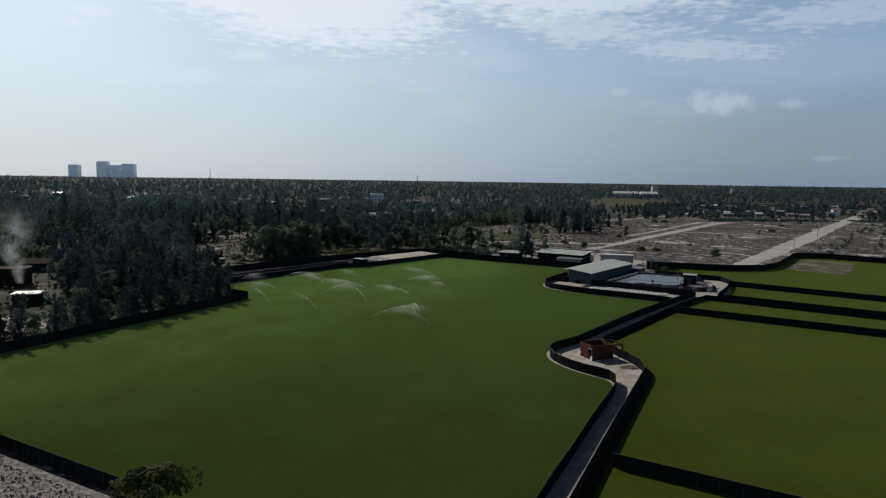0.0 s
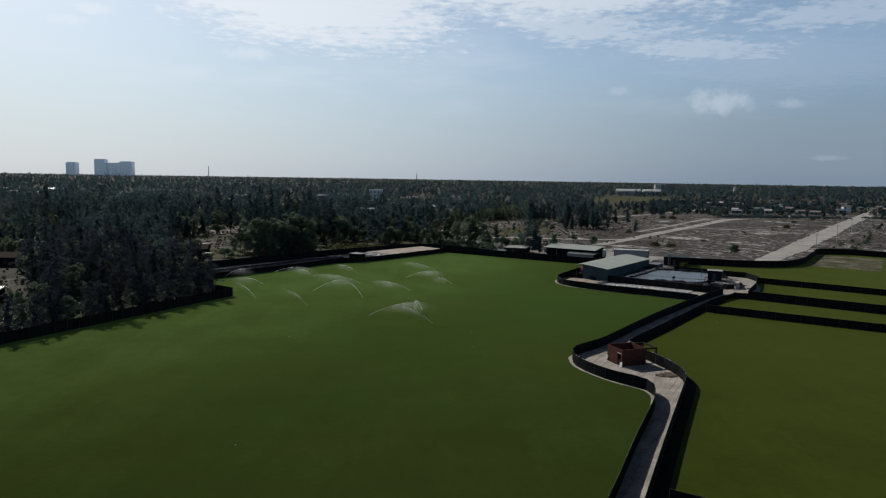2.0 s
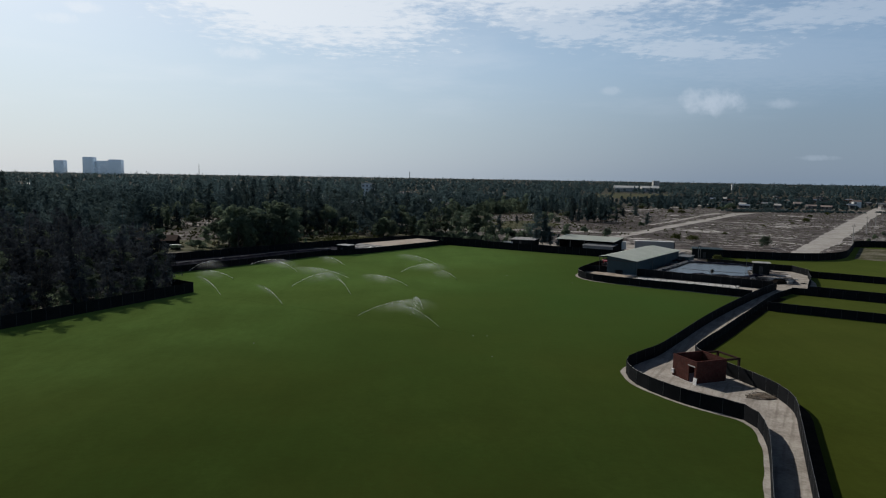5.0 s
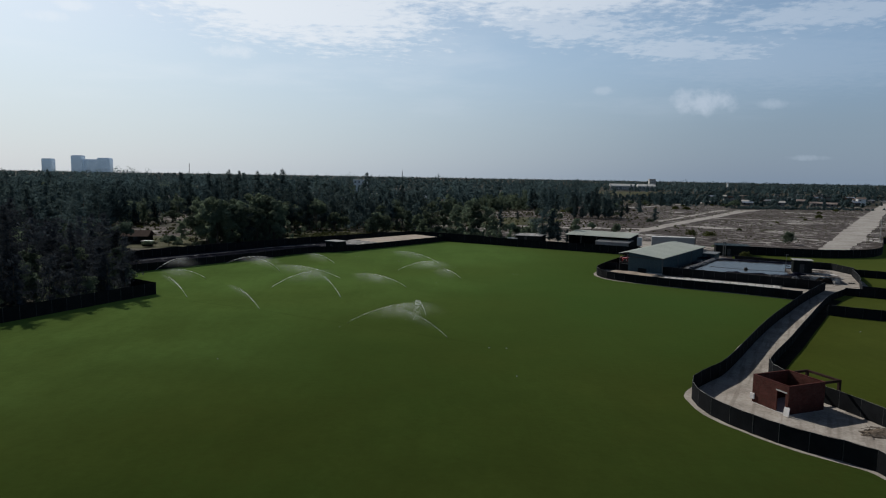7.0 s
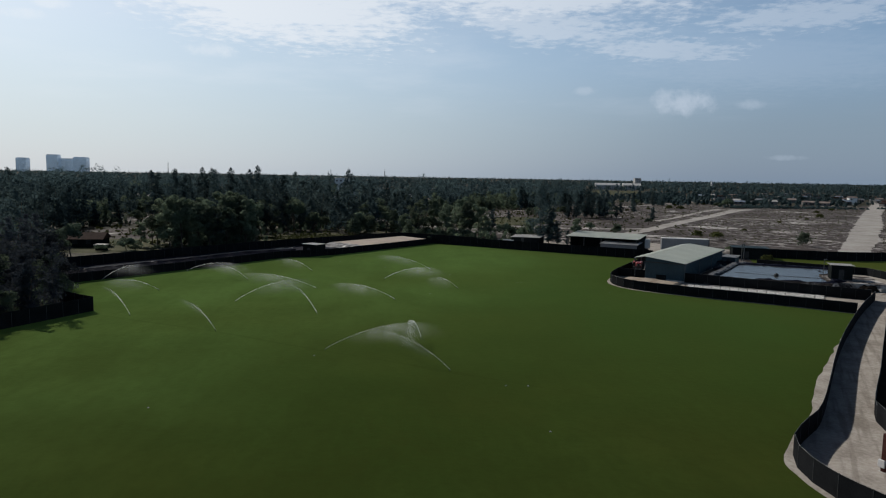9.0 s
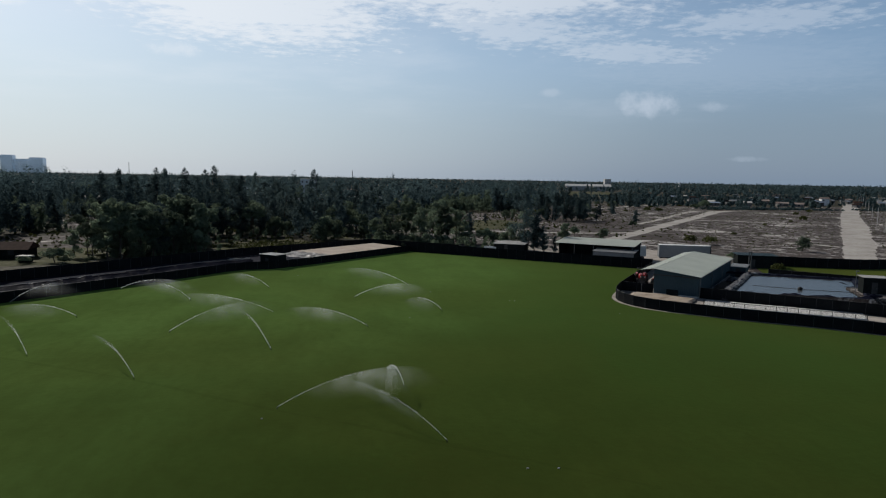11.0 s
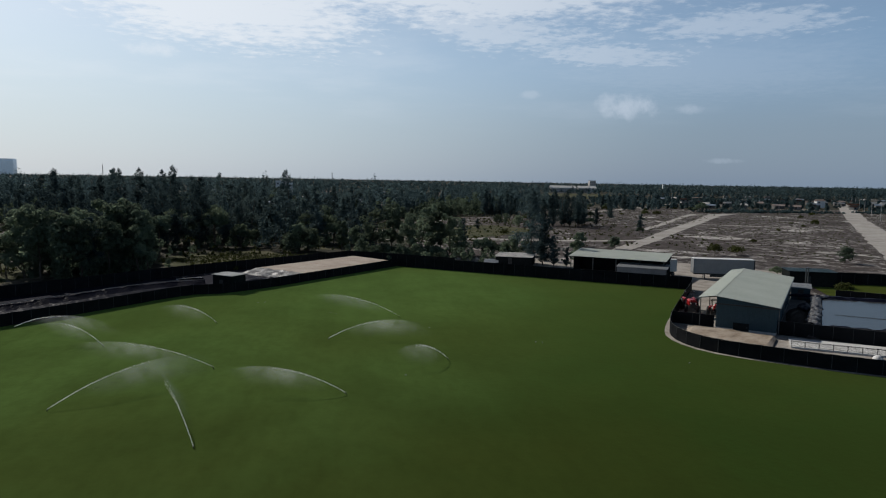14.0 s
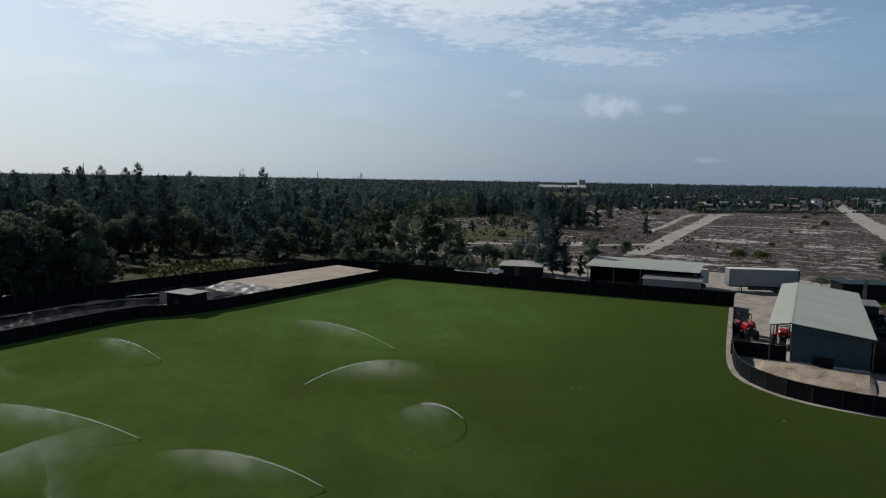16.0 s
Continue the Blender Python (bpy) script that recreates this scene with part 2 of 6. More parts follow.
ROAD = surface("dusty_concrete_road", ((0.25, 0.232, 0.215), (0.35, 0.33, 0.308), (0.44, 0.42, 0.395)), 0.10, 0.8, 0.9, bump=0.2, spec=0.1)
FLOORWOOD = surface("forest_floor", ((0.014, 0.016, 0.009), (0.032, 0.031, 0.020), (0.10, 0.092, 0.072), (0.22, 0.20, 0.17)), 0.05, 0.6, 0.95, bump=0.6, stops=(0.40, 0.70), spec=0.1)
NET = surface("shade_net", ((0.008, 0.0088, 0.010), (0.017, 0.018, 0.020)), 0.5, 9.0, 0.85, vary=0.08, spec=0.02)
STEEL = surface("galvanised_post", ((0.09, 0.095, 0.095), (0.16, 0.165, 0.165)), 2.0, 20, 0.5, metal=0.4, vary=0.15)
# dark soil, lifted towards blue so that haze is in its colour
DARKSOIL = surface("dark_haze_tinted_soil", ((0.011, 0.012, 0.020), (0.022, 0.023, 0.034)), 0.2, 1.5, 0.9, bump=0.5, spec=0.03)
POST = surface("dark_fence_post", ((0.035, 0.038, 0.038), (0.07, 0.073, 0.073)), 2.0, 20, 0.6, metal=0.2, vary=0.2)
# black plastic; the blue in its colour stands in for haze
LINER = surface("black_liner", ((0.005, 0.006, 0.012), (0.011, 0.012, 0.023)), 0.4, 3, 0.42, bump=0.7, spec=0.012)
DARKLEAF = surface("dark_leaf_foliage", ((0.074, 0.102, 0.074), (0.130, 0.168, 0.116), (0.180, 0.222, 0.148)), 0.06, 0.8, 0.8, vary=0.4, through_light=0.55, spec=0.03, stops=(0.38, 0.62))
SILVER = surface("silver_sheet", ((0.05, 0.05, 0.055), (0.15, 0.15, 0.155), (0.34, 0.34, 0.34)), 0.9, 6.0, 0.5, metal=0.1, bump=0.8, spec=0.1)
ROOF = surface("pale_green_roof", ((0.35, 0.385, 0.345), (0.42, 0.455, 0.41)), 0.2, 2.0, 0.6, vary=0.04, spec=0.2)
CLAD = surface("blue_green_cladding", ((0.031, 0.058, 0.071), (0.049, 0.082, 0.098)), 0.3, 3.0, 0.6, spec=0.2)
GREYROOF = surface("grey_tin_roof", ((0.16, 0.17, 0.18), (0.24, 0.25, 0.26)), 0.4, 3.0, 0.5, vary=0.1)
DARKWALL = surface("dark_tin_wall", ((0.012, 0.014, 0.014), (0.022, 0.025, 0.025)), 0.5, 3.0, 1.0, spec=0.0)
RUBBLE = surface("pale_rubble", ((0.045, 0.038, 0.036), (0.17, 0.155, 0.148), (0.36, 0.34, 0.325)), 1.6, 9.0, 0.95, bump=0.8, spec=0.05, stops=(0.36, 0.62))
TARP = surface("beige_tarpaulin", ((0.16, 0.115, 0.08), (0.34, 0.28, 0.22), (0.42, 0.36, 0.30)), 0.5, 2.5, 0.7, bump=0.6)
PINKSAND = surface("pinkish_sand", ((0.30, 0.250, 0.215), (0.40, 0.345, 0.298), (0.47, 0.42, 0.365)), 0.25, 2.5, 0.95, bump=0.5, spec=0.05)
PALEWALK = surface("white_concrete", ((0.50, 0.50, 0.49), (0.66, 0.66, 0.65)), 0.4, 3.0, 0.8, bump=0.2, spec=0.2)
MORTAR = surface("mortar", ((0.22, 0.17, 0.14), (0.30, 0.25, 0.21)), 1.0, 10, 0.95)
WHITE = surface("white_paint", ((0.62, 0.62, 0.61), (0.75, 0.75, 0.74)), 0.5, 4, 0.5, vary=0.05)
TRAILER = surface("white_trailer_panel", ((0.25, 0.252, 0.25), (0.32, 0.322, 0.318)), 0.4, 3, 0.6, spec=0.15)
RUBBER = surface("rubber", ((0.012, 0.012, 0.012), (0.03, 0.03, 0.03)), 2, 10, 0.8)
RED = surface("red_enamel", ((0.30, 0.006, 0.008), (0.40, 0.012, 0.014)), 1, 8, 0.35)
DARKSTEEL = surface("dark_steel", ((0.03, 0.03, 0.03), (0.07, 0.07, 0.07)), 2, 14, 0.5, metal=0.5)
BRUSH = surface("earth_and_brushwood", ((0.045, 0.034, 0.026), (0.16, 0.128, 0.10), (0.28, 0.24, 0.20)), 2.2, 14, 0.95, bump=0.8, spec=0.05, stops=(0.38, 0.62))
BARK = surface("bark", ((0.05, 0.04, 0.03), (0.12, 0.10, 0.08)), 1.5, 9, 0.95, bump=0.5)
# casuarina greens, with extra blue in the colour to imitate haze
NEEDLE = surface("casuarina_foliage", ((0.027, 0.044, 0.049), (0.050, 0.075, 0.078), (0.078, 0.109, 0.106)), 0.028, 0.5, 0.9, vary=0.45, through_light=0.5, spec=0.0, stops=(0.38, 0.62))
# same here: a dark bluish tone that carries the haze
HAZENEEDLE = surface("sparse_brownish_foliage", ((0.022, 0.028, 0.036), (0.042, 0.050, 0.060), (0.066, 0.076, 0.086)), 0.1, 2.0, 0.9, vary=0.5, through_light=0.4, spec=0.02)
LEAF = surface("broad_leaf_foliage", ((0.060, 0.085, 0.064), (0.112, 0.148, 0.100), (0.165, 0.205, 0.130)), 0.04, 0.6, 0.8, vary=0.45, through_light=0.5, spec=0.03, stops=(0.38, 0.62))
BUSHLEAF = surface("scrub_foliage", ((0.040, 0.050, 0.015), (0.088, 0.096, 0.032)), 0.4, 5, 0.7, vary=0.3, through_light=0.35, spec=0.05)
# distant foliage: aerial haze painted in as a paler, bluer leaf colour
FARLEAF_HAZED = surface("hazed_woodland", ((0.052, 0.084, 0.094), (0.070, 0.107, 0.114), (0.090, 0.130, 0.130)), 0.010, 0.06, 0.9, through_light=0.6, spec=0.0, stops=(0.36, 0.64))
# very pale, metallic walls: mirrored sky replaces the haze over the towers
TOWERWALL = surface("pale_tower_facade", ((0.80, 0.86, 0.92), (0.88, 0.92, 0.96)), 0.01, 0.2, 0.25, metal=0.9)
HOUSEWALL = surface("house_render", ((0.09, 0.088, 0.084), (0.19, 0.186, 0.176)), 0.1, 1.0, 0.9, vary=0.5)
BLUEROOF = surface("blue_grey_tin_roof", ((0.15, 0.19, 0.25), (0.24, 0.29, 0.36)), 0.4, 3.0, 0.45, vary=0.25)
TILE = surface("weathered_roof", ((0.14, 0.10, 0.09), (0.28, 0.24, 0.22)), 0.2, 2.0, 0.8, vary=0.4)
GLASS_DARK = surface("dark_window_glass", ((0.02, 0.025, 0.03), (0.04, 0.045, 0.05)), 0.5, 3, 0.1)


def water_material():
    m = bpy.data.materials.new("pond_water")
    m.use_nodes = True
    nt = m.node_tree
    N, L = nt.nodes.new, nt.links.new
    b = nt.nodes["Principled BSDF"]
    b.inputs["Base Color"].default_value = (0.040, 0.043, 0.043, 1)
    b.inputs["Roughness"].default_value, b.inputs["IOR"].default_value = 0.24, 1.25
    n, bp = N("ShaderNodeTexNoise"), N("ShaderNodeBump")
    n.inputs["Scale"].default_value, n.inputs["Detail"].default_value = 1.2, 4
    L(N("ShaderNodeNewGeometry").outputs["Position"], n.inputs["Vector"])
    bp.inputs["Strength"].default_value, bp.inputs["Distance"].default_value = 0.22, 0.08
    L(n.outputs[0], bp.inputs["Height"])
    L(bp.outputs[0], b.inputs["Normal"])
    return m


WATER = water_material()


def heath_material():
    """Brown heath: dark tufts over grey-brown earth, with ragged patches of white sand."""
    m = bpy.data.materials.new("heath_earth")
    m.use_nodes = True
    nt = m.node_tree
    N, L = nt.nodes.new, nt.links.new
    b = nt.nodes["Principled BSDF"]
    b.inputs["Roughness"].default_value, b.inputs["Specular IOR Level"].default_value = 0.95, 0.1
    pos = N("ShaderNodeNewGeometry").outputs["Position"]

    def noise_at(scale, detail, rough, dist=0.0):
        n = N("ShaderNodeTexNoise")
        n.inputs["Scale"].default_value, n.inputs["Detail"].default_value = scale, detail
        n.inputs["Roughness"].default_value, n.inputs["Distortion"].default_value = rough, dist
        L(pos, n.inputs["Vector"])
        return n.outputs[0]

    def ramp(v, lo, hi, a, c):
        r = N("ShaderNodeValToRGB")
        r.color_ramp.elements[0].position, r.color_ramp.elements[1].position = lo, hi
        r.color_ramp.elements[0].color, r.color_ramp.elements[1].color = (*a, 1), (*c, 1)
        L(v, r.inputs[0])
        return r.outputs[0]

    def blend(f, a, c):
        x = N("ShaderNodeMix")
        x.data_type = "RGBA"
        L(f, x.inputs[0])
        L(a, x.inputs[6])
        L(c, x.inputs[7])
        return x.outputs[2]

    soil = ramp(noise_at(0.9, 7, 0.75), 0.41, 0.59, (0.016, 0.013, 0.013), (0.076, 0.062, 0.058))
    wide = ramp(noise_at(0.012, 4, 0.55), 0.35, 0.65, (0.036, 0.030, 0.028), (0.092, 0.078, 0.073))
    base = blend(ramp(noise_at(0.05, 3, 0.5), 0.35, 0.65, (0.15, 0.15, 0.15), (0.45, 0.45, 0.45)), soil, wide)
    sand = ramp(noise_at(0.30, 7, 0.7), 0.30, 0.70, (0.26, 0.243, 0.23), (0.60, 0.575, 0.55))
    where = ramp(noise_at(0.018, 5, 0.6), 0.42, 0.60, (0.15, 0.15, 0.15), (1, 1, 1))
    mask = ramp(noise_at(0.040, 10, 0.72, 0.6), 0.575, 0.615, (0, 0, 0), (1, 1, 1))
    streaks = ramp(noise_at(0.27, 8, 0.72, 0.6), 0.525, 0.570, (0, 0, 0), (0.85, 0.85, 0.85))
    base = blend(where, base, blend(streaks, base, sand))
    col = blend(mask, base, sand)
    green = ramp(noise_at(0.02, 7, 0.65), 0.60, 0.70, (0, 0, 0), (0.6, 0.6, 0.6))
    tuft = ramp(noise_at(0.8, 4, 0.6), 0.35, 0.65, (0.030, 0.034, 0.014), (0.075, 0.078, 0.036))
    L(blend(green, col, tuft), b.inputs["Base Color"])
    bp = N("ShaderNodeBump")
    bp.inputs["Strength"].default_value, bp.inputs["Distance"].default_value = 0.7, 0.1
    L(noise_at(1.2, 5, 0.6), bp.inputs["Height"])
    L(bp.outputs[0], b.inputs["Normal"])
    return m


EARTH = heath_material()


def brick_material():
    """Red bricks in mortar courses, laid in the thing's own space."""
    m = surface("red_brick", ((0.5, 0.5, 0.5), (1.0, 1.0, 1.0)), 1.2, 9, 0.9, bump=0.3, space="object", spec=0.1)
    nt = m.node_tree
    N, L = nt.nodes.new, nt.links.new
    b = nt.nodes["Principled BSDF"]
    grain = b.inputs["Base Color"].links[0].from_socket
    sep, sub, comb, tex, mul = N("ShaderNodeSeparateXYZ"), N("ShaderNodeMath"), N("ShaderNodeCombineXYZ"), N("ShaderNodeTexBrick"), N("ShaderNodeMix")
    L(N("ShaderNodeTexCoord").outputs["Object"], sep.inputs[0])
    sub.operation = "SUBTRACT"
    L(sep.outputs[0], sub.inputs[0])
    L(sep.outputs[1], sub.inputs[1])
    L(sub.outputs[0], comb.inputs[0])
    L(sep.outputs[2], comb.inputs[1])
    L(comb.outputs[0], tex.inputs["Vector"])
    tex.inputs["Color1"].default_value, tex.inputs["Color2"].default_value = (0.080, 0.022, 0.018, 1), (0.125, 0.040, 0.032, 1)
    tex.inputs["Mortar"].default_value = (0.10, 0.065, 0.052, 1)
    tex.inputs["Scale"].default_value, tex.inputs["Mortar Size"].default_value = 1.0, 0.008
    tex.inputs["Brick Width"].default_value, tex.inputs["Row Height"].default_value = 0.22, 0.08
    mul.data_type, mul.blend_type = "RGBA", "MULTIPLY"
    mul.inputs[0].default_value = 1.0
    L(tex.outputs[0], mul.inputs[6])
    L(grain, mul.inputs[7])
    L(mul.outputs[2], b.inputs["Base Color"])
    return m


BRICK = brick_material()


def spray_material(name, alpha):
    m = bpy.data.materials.new(name)
    m.use_nodes = True
    nt = m.node_tree
    N, L = nt.nodes.new, nt.links.new
    b = nt.nodes["Principled BSDF"]
    nt.nodes.remove(b)
    d, t, tr, mix, mix2 = N("ShaderNodeBsdfDiffuse"), N("ShaderNodeBsdfTranslucent"), N("ShaderNodeBsdfTransparent"), N("ShaderNodeMixShader"), N("ShaderNodeMixShader")
    for n in (d, t):
        n.inputs[0].default_value = (0.9, 0.93, 0.92, 1)
    mix.inputs[0].default_value, mix2.inputs[0].default_value = 0.6, alpha
    L(d.outputs[0], mix.inputs[1])
    L(t.outputs[0], mix.inputs[2])
    L(tr.outputs[0], mix2.inputs[1])
    L(mix.outputs[0], mix2.inputs[2])
    L(mix2.outputs[0], nt.nodes["Material Output"].inputs[0])
    return m


def veil_material():
    """A thin curtain of fine drops: dense below the jet, fading towards the ground and its ends, with soft streaks."""
    m = spray_material("water_mist", 0.2)
    nt = m.node_tree
    N, L = nt.nodes.new, nt.links.new
    mix = nt.nodes["Material Output"].inputs[0].links[0].from_node
    uv, sep, n = N("ShaderNodeUVMap"), N("ShaderNodeSeparateXYZ"), N("ShaderNodeTexNoise")
    L(uv.outputs[0], sep.inputs[0])
    L(N("ShaderNodeNewGeometry").outputs["Position"], n.inputs["Vector"])
    n.inputs["Scale"].default_value, n.inputs["Detail"].default_value = 0.8, 4

    def ramp(v, lo, hi, top):
        r = N("ShaderNodeMapRange")
        r.interpolation_type = "SMOOTHSTEP"
        L(v, r.inputs[0])
        r.inputs[1].default_value, r.inputs[2].default_value, r.inputs[4].default_value = lo, hi, top
        return r.outputs[0]

    def times(a, c):
        x = N("ShaderNodeMath")
        x.operation = "MULTIPLY"
        L(a, x.inputs[0])
        L(c, x.inputs[1])
        return x.outputs[0]

    along_jet = times(ramp(sep.outputs[0], 0.0, 0.50, 1.0), ramp(sep.outputs[0], 1.0, 0.45, 1.0))
    down = times(ramp(sep.outputs[1], 1.0, 0.0, 0.30), ramp(sep.outputs[1], 0.0, 0.05, 1.0))
    L(times(times(along_jet, down), ramp(n.outputs[0], 0.05, 0.75, 1.0)), mix.inputs[0])
    return m


def smoke_material():
    """Thin smoke: soft wisps, fading towards the rims and the top of each sheet."""
    m = spray_material("thin_smoke", 0.1)
    nt = m.node_tree
    N, L = nt.nodes.new, nt.links.new
    mix = nt.nodes["Material Output"].inputs[0].links[0].from_node
    uv, sep, n = N("ShaderNodeUVMap"), N("ShaderNodeSeparateXYZ"), N("ShaderNodeTexNoise")
    L(uv.outputs[0], sep.inputs[0])
    L(N("ShaderNodeNewGeometry").outputs["Position"], n.inputs["Vector"])
    n.inputs["Scale"].default_value, n.inputs["Detail"].default_value = 0.22, 5
    value = None
    for socket, lo, hi, top in ((sep.outputs[0], 0.0, 0.45, 1.0), (sep.outputs[0], 1.0, 0.55, 1.0), (sep.outputs[1], 1.0, 0.35, 1.0), (n.outputs[0], 0.36, 0.66, 0.15)):
        r = N("ShaderNodeMapRange")
        r.interpolation_type = "SMOOTHSTEP"
        L(socket, r.inputs[0])
        r.inputs[1].default_value, r.inputs[2].default_value, r.inputs[4].default_value = lo, hi, top
        if value is None:
            value = r.outputs[0]
        else:
            t = N("ShaderNodeMath")
            t.operation = "MULTIPLY"
            L(value, t.inputs[0])
            L(r.outputs[0], t.inputs[1])
            value = t.outputs[0]
    L(value, mix.inputs[0])
    return m


GARDEN = surface("garden_ground", ((0.030, 0.036, 0.018), (0.070, 0.072, 0.036), (0.15, 0.135, 0.10)), 0.15, 1.6, 0.95, bump=0.6, spec=0.05, stops=(0.38, 0.66))
JET = spray_material("water_jet", 1.0)
MIST = veil_material()
SMOKE = smoke_material()
DRYSOIL = surface("dry_brown_soil", ((0.070, 0.056, 0.044), (0.13, 0.108, 0.088)), 0.6, 4.0, 0.95, bump=0.6, spec=0.02)
MULCH = surface("dark_brown_soil", ((0.010, 0.008, 0.007), (0.026, 0.021, 0.018)), 0.5, 3.0, 0.95, bump=0.5, spec=0.02)
DARKBRICK = surface("dark_brick", ((0.030, 0.018, 0.015), (0.060, 0.034, 0.028)), 1.0, 8.0, 0.9, bump=0.3, spec=0.05)


def lane_material():
    """Trodden sand with faint wheel ruts along the lane."""
    m = surface("lane_sand", ((0.26, 0.235, 0.208), (0.37, 0.338, 0.305), (0.47, 0.435, 0.395)), 0.35, 3.0, 0.95, bump=0.6, spec=0.05, stops=(0.38, 0.64))
    nt = m.node_tree
    N, L = nt.nodes.new, nt.links.new
    b = nt.nodes["Principled BSDF"]
    base = b.inputs["Base Color"].links[0].from_socket
    mp, n, r, mix = N("ShaderNodeMapping"), N("ShaderNodeTexNoise"), N("ShaderNodeMapRange"), N("ShaderNodeMix")
    mp.vector_type = "TEXTURE"
    mp.inputs["Rotation"].default_value, mp.inputs["Scale"].default_value = (0, 0, radians(-29)), (1.0, 16.0, 1.0)
    L(N("ShaderNodeNewGeometry").outputs["Position"], mp.inputs[0])
    L(mp.outputs[0], n.inputs["Vector"])
    n.inputs["Scale"].default_value, n.inputs["Detail"].default_value = 1.6, 4
    L(n.outputs[0], r.inputs[0])
    r.inputs[1].default_value, r.inputs[2].default_value, r.inputs[4].default_value = 0.50, 0.62, 0.42
    mix.data_type = "RGBA"
    L(r.outputs[0], mix.inputs[0])
    L(base, mix.inputs[6])
    mix.inputs[7].default_value = (0.15, 0.128, 0.108, 1)
    L(mix.outputs[2], b.inputs["Base Color"])
    return m


LANESAND = lane_material()

# ---- building helpers ----
from mathutils.geometry import tessellate_polygon


def mesh_data(name, verts, faces, material, smooth=False):
    me = bpy.data.meshes.new(name)
    me.from_pydata([tuple(v) for v in verts], [], [tuple(f) for f in faces])
    me.materials.append(material)
    if smooth:
        me.polygons.foreach_set("use_smooth", [True] * len(me.polygons))
    me.update()
    return me


def soup(name, tris, material):
    """A mesh of loose triangles from an array (n, 3, 3)."""
    n = len(tris)
    me = bpy.data.meshes.new(name)
    me.vertices.add(3 * n)
    me.vertices.foreach_set("co", np.ascontiguousarray(tris, dtype=np.float32).ravel())
    me.loops.add(3 * n)
    me.loops.foreach_set("vertex_index", np.arange(3 * n, dtype=np.int32))
    me.polygons.add(n)
    me.polygons.foreach_set("loop_start", np.arange(0, 3 * n, 3, dtype=np.int32))
    me.materials.append(material)
    me.update(calc_edges=True)
    return me


def finish(bm, name, material):
    me = bpy.data.meshes.new(name)
    bm.to_mesh(me)
    bm.free()
    me.materials.append(material)
    return me


def part(name, data, parent, m=None, label=""):
    ob = new(name, data)
    ob.parent = parent
    if m is not None:
        ob.matrix_basis = m
    return tagged(ob, label)


def thing(name, label, category, m=None, group="", kind="", data=None):
    ob = new(name, data)
    if m is not None:
        ob.matrix_basis = m
    return tagged(ob, label, category, group, kind)


def box(x0, x1, y0, y1, z0, z1, bevel=0.0, bm=None):
    bm = bm or bmesh.new()
    r = bmesh.ops.create_cube(bm, size=1.0, matrix=Matrix.LocRotScale(((x0 + x1) / 2, (y0 + y1) / 2, (z0 + z1) / 2), None, (x1 - x0, y1 - y0, z1 - z0)))
    if bevel:
        edges = {e for v in r["verts"] for e in v.link_edges}
        bmesh.ops.bevel(bm, geom=list(edges), offset=bevel, segments=1, affect="EDGES")
    return bm


def rod(a, b, r0, r1=None, sides=8, bm=None):
    bm = bm or bmesh.new()
    a, b = Vector(a), Vector(b)
    q = (b - a).to_track_quat("Z", "Y").to_matrix().to_4x4()
    bmesh.ops.create_cone(bm, cap_ends=True, segments=sides, radius1=r0, radius2=r0 if r1 is None else r1, depth=(b - a).length, matrix=Matrix.Translation((a + b) / 2) @ q)
    return bm


def smooth_line(pts, step=1.0, closed=False):
    """A Catmull-Rom line through points, resampled to equal steps of about `step`."""
    p = [np.array(q, float) for q in pts]
    out = []
    for i in range(len(p) - 1):
        p0, p1, p2, p3 = p[max(i - 1, 0)], p[i], p[i + 1], p[min(i + 2, len(p) - 1)]
        k = max(2, int(np.linalg.norm(p2 - p1) / 0.5))
        for j in range(k):
            t = j / k
            out.append(0.5 * (2 * p1 + (p2 - p0) * t + (2 * p0 - 5 * p1 + 4 * p2 - p3) * t * t + (3 * p1 - p0 - 3 * p2 + p3) * t ** 3))
    out.append(p[-1])
    return resample(out, step)


def resample(pts, step):
    p = np.array(pts, float)
    s = np.concatenate([[0], np.cumsum(np.linalg.norm(np.diff(p, axis=0), axis=1))])
    n = max(1, round(s[-1] / step))
    q = np.linspace(0, s[-1], n + 1)
    return np.stack([np.interp(q, s, p[:, k]) for k in range(2)], 1)


def offset_line(p, d):
    """The line moved d to its right."""
    p = np.asarray(p, float)
    t = np.gradient(p, axis=0)
    t /= np.linalg.norm(t, axis=1)[:, None]
    return p + np.stack([t[:, 1], -t[:, 0]], 1) * d


def slab(name, outline, z, material, label, category, thick=0.3, kind="structure", cells=0):
    """A flat sheet with an outline of points, z metres up, with a skirt below its edge."""
    bm = bmesh.new()
    top = [bm.verts.new((x, y, z)) for x, y in outline]
    face = bm.faces.new(top)
    if face.normal.z < 0 or sum(a[0] * b[1] - b[0] * a[1] for a, b in zip(outline, list(outline[1:]) + [outline[0]])) < 0:
        face.normal_flip()
    low = [bm.verts.new((x, y, z - thick)) for x, y in outline]
    n = len(top)
    for i in range(n):
        j = (i + 1) % n
        bm.faces.new((top[i], low[i], low[j], top[j]))
    bm.faces.remove(face)
    from_poly = [Vector((x, y, 0)) for x, y in outline]
    for tri in tessellate_polygon([from_poly]):
        bm.faces.new([top[i] for i in tri])
    bmesh.ops.recalc_face_normals(bm, faces=bm.faces)
    return thing(name, label, category, kind=kind, data=finish(bm, name, material))


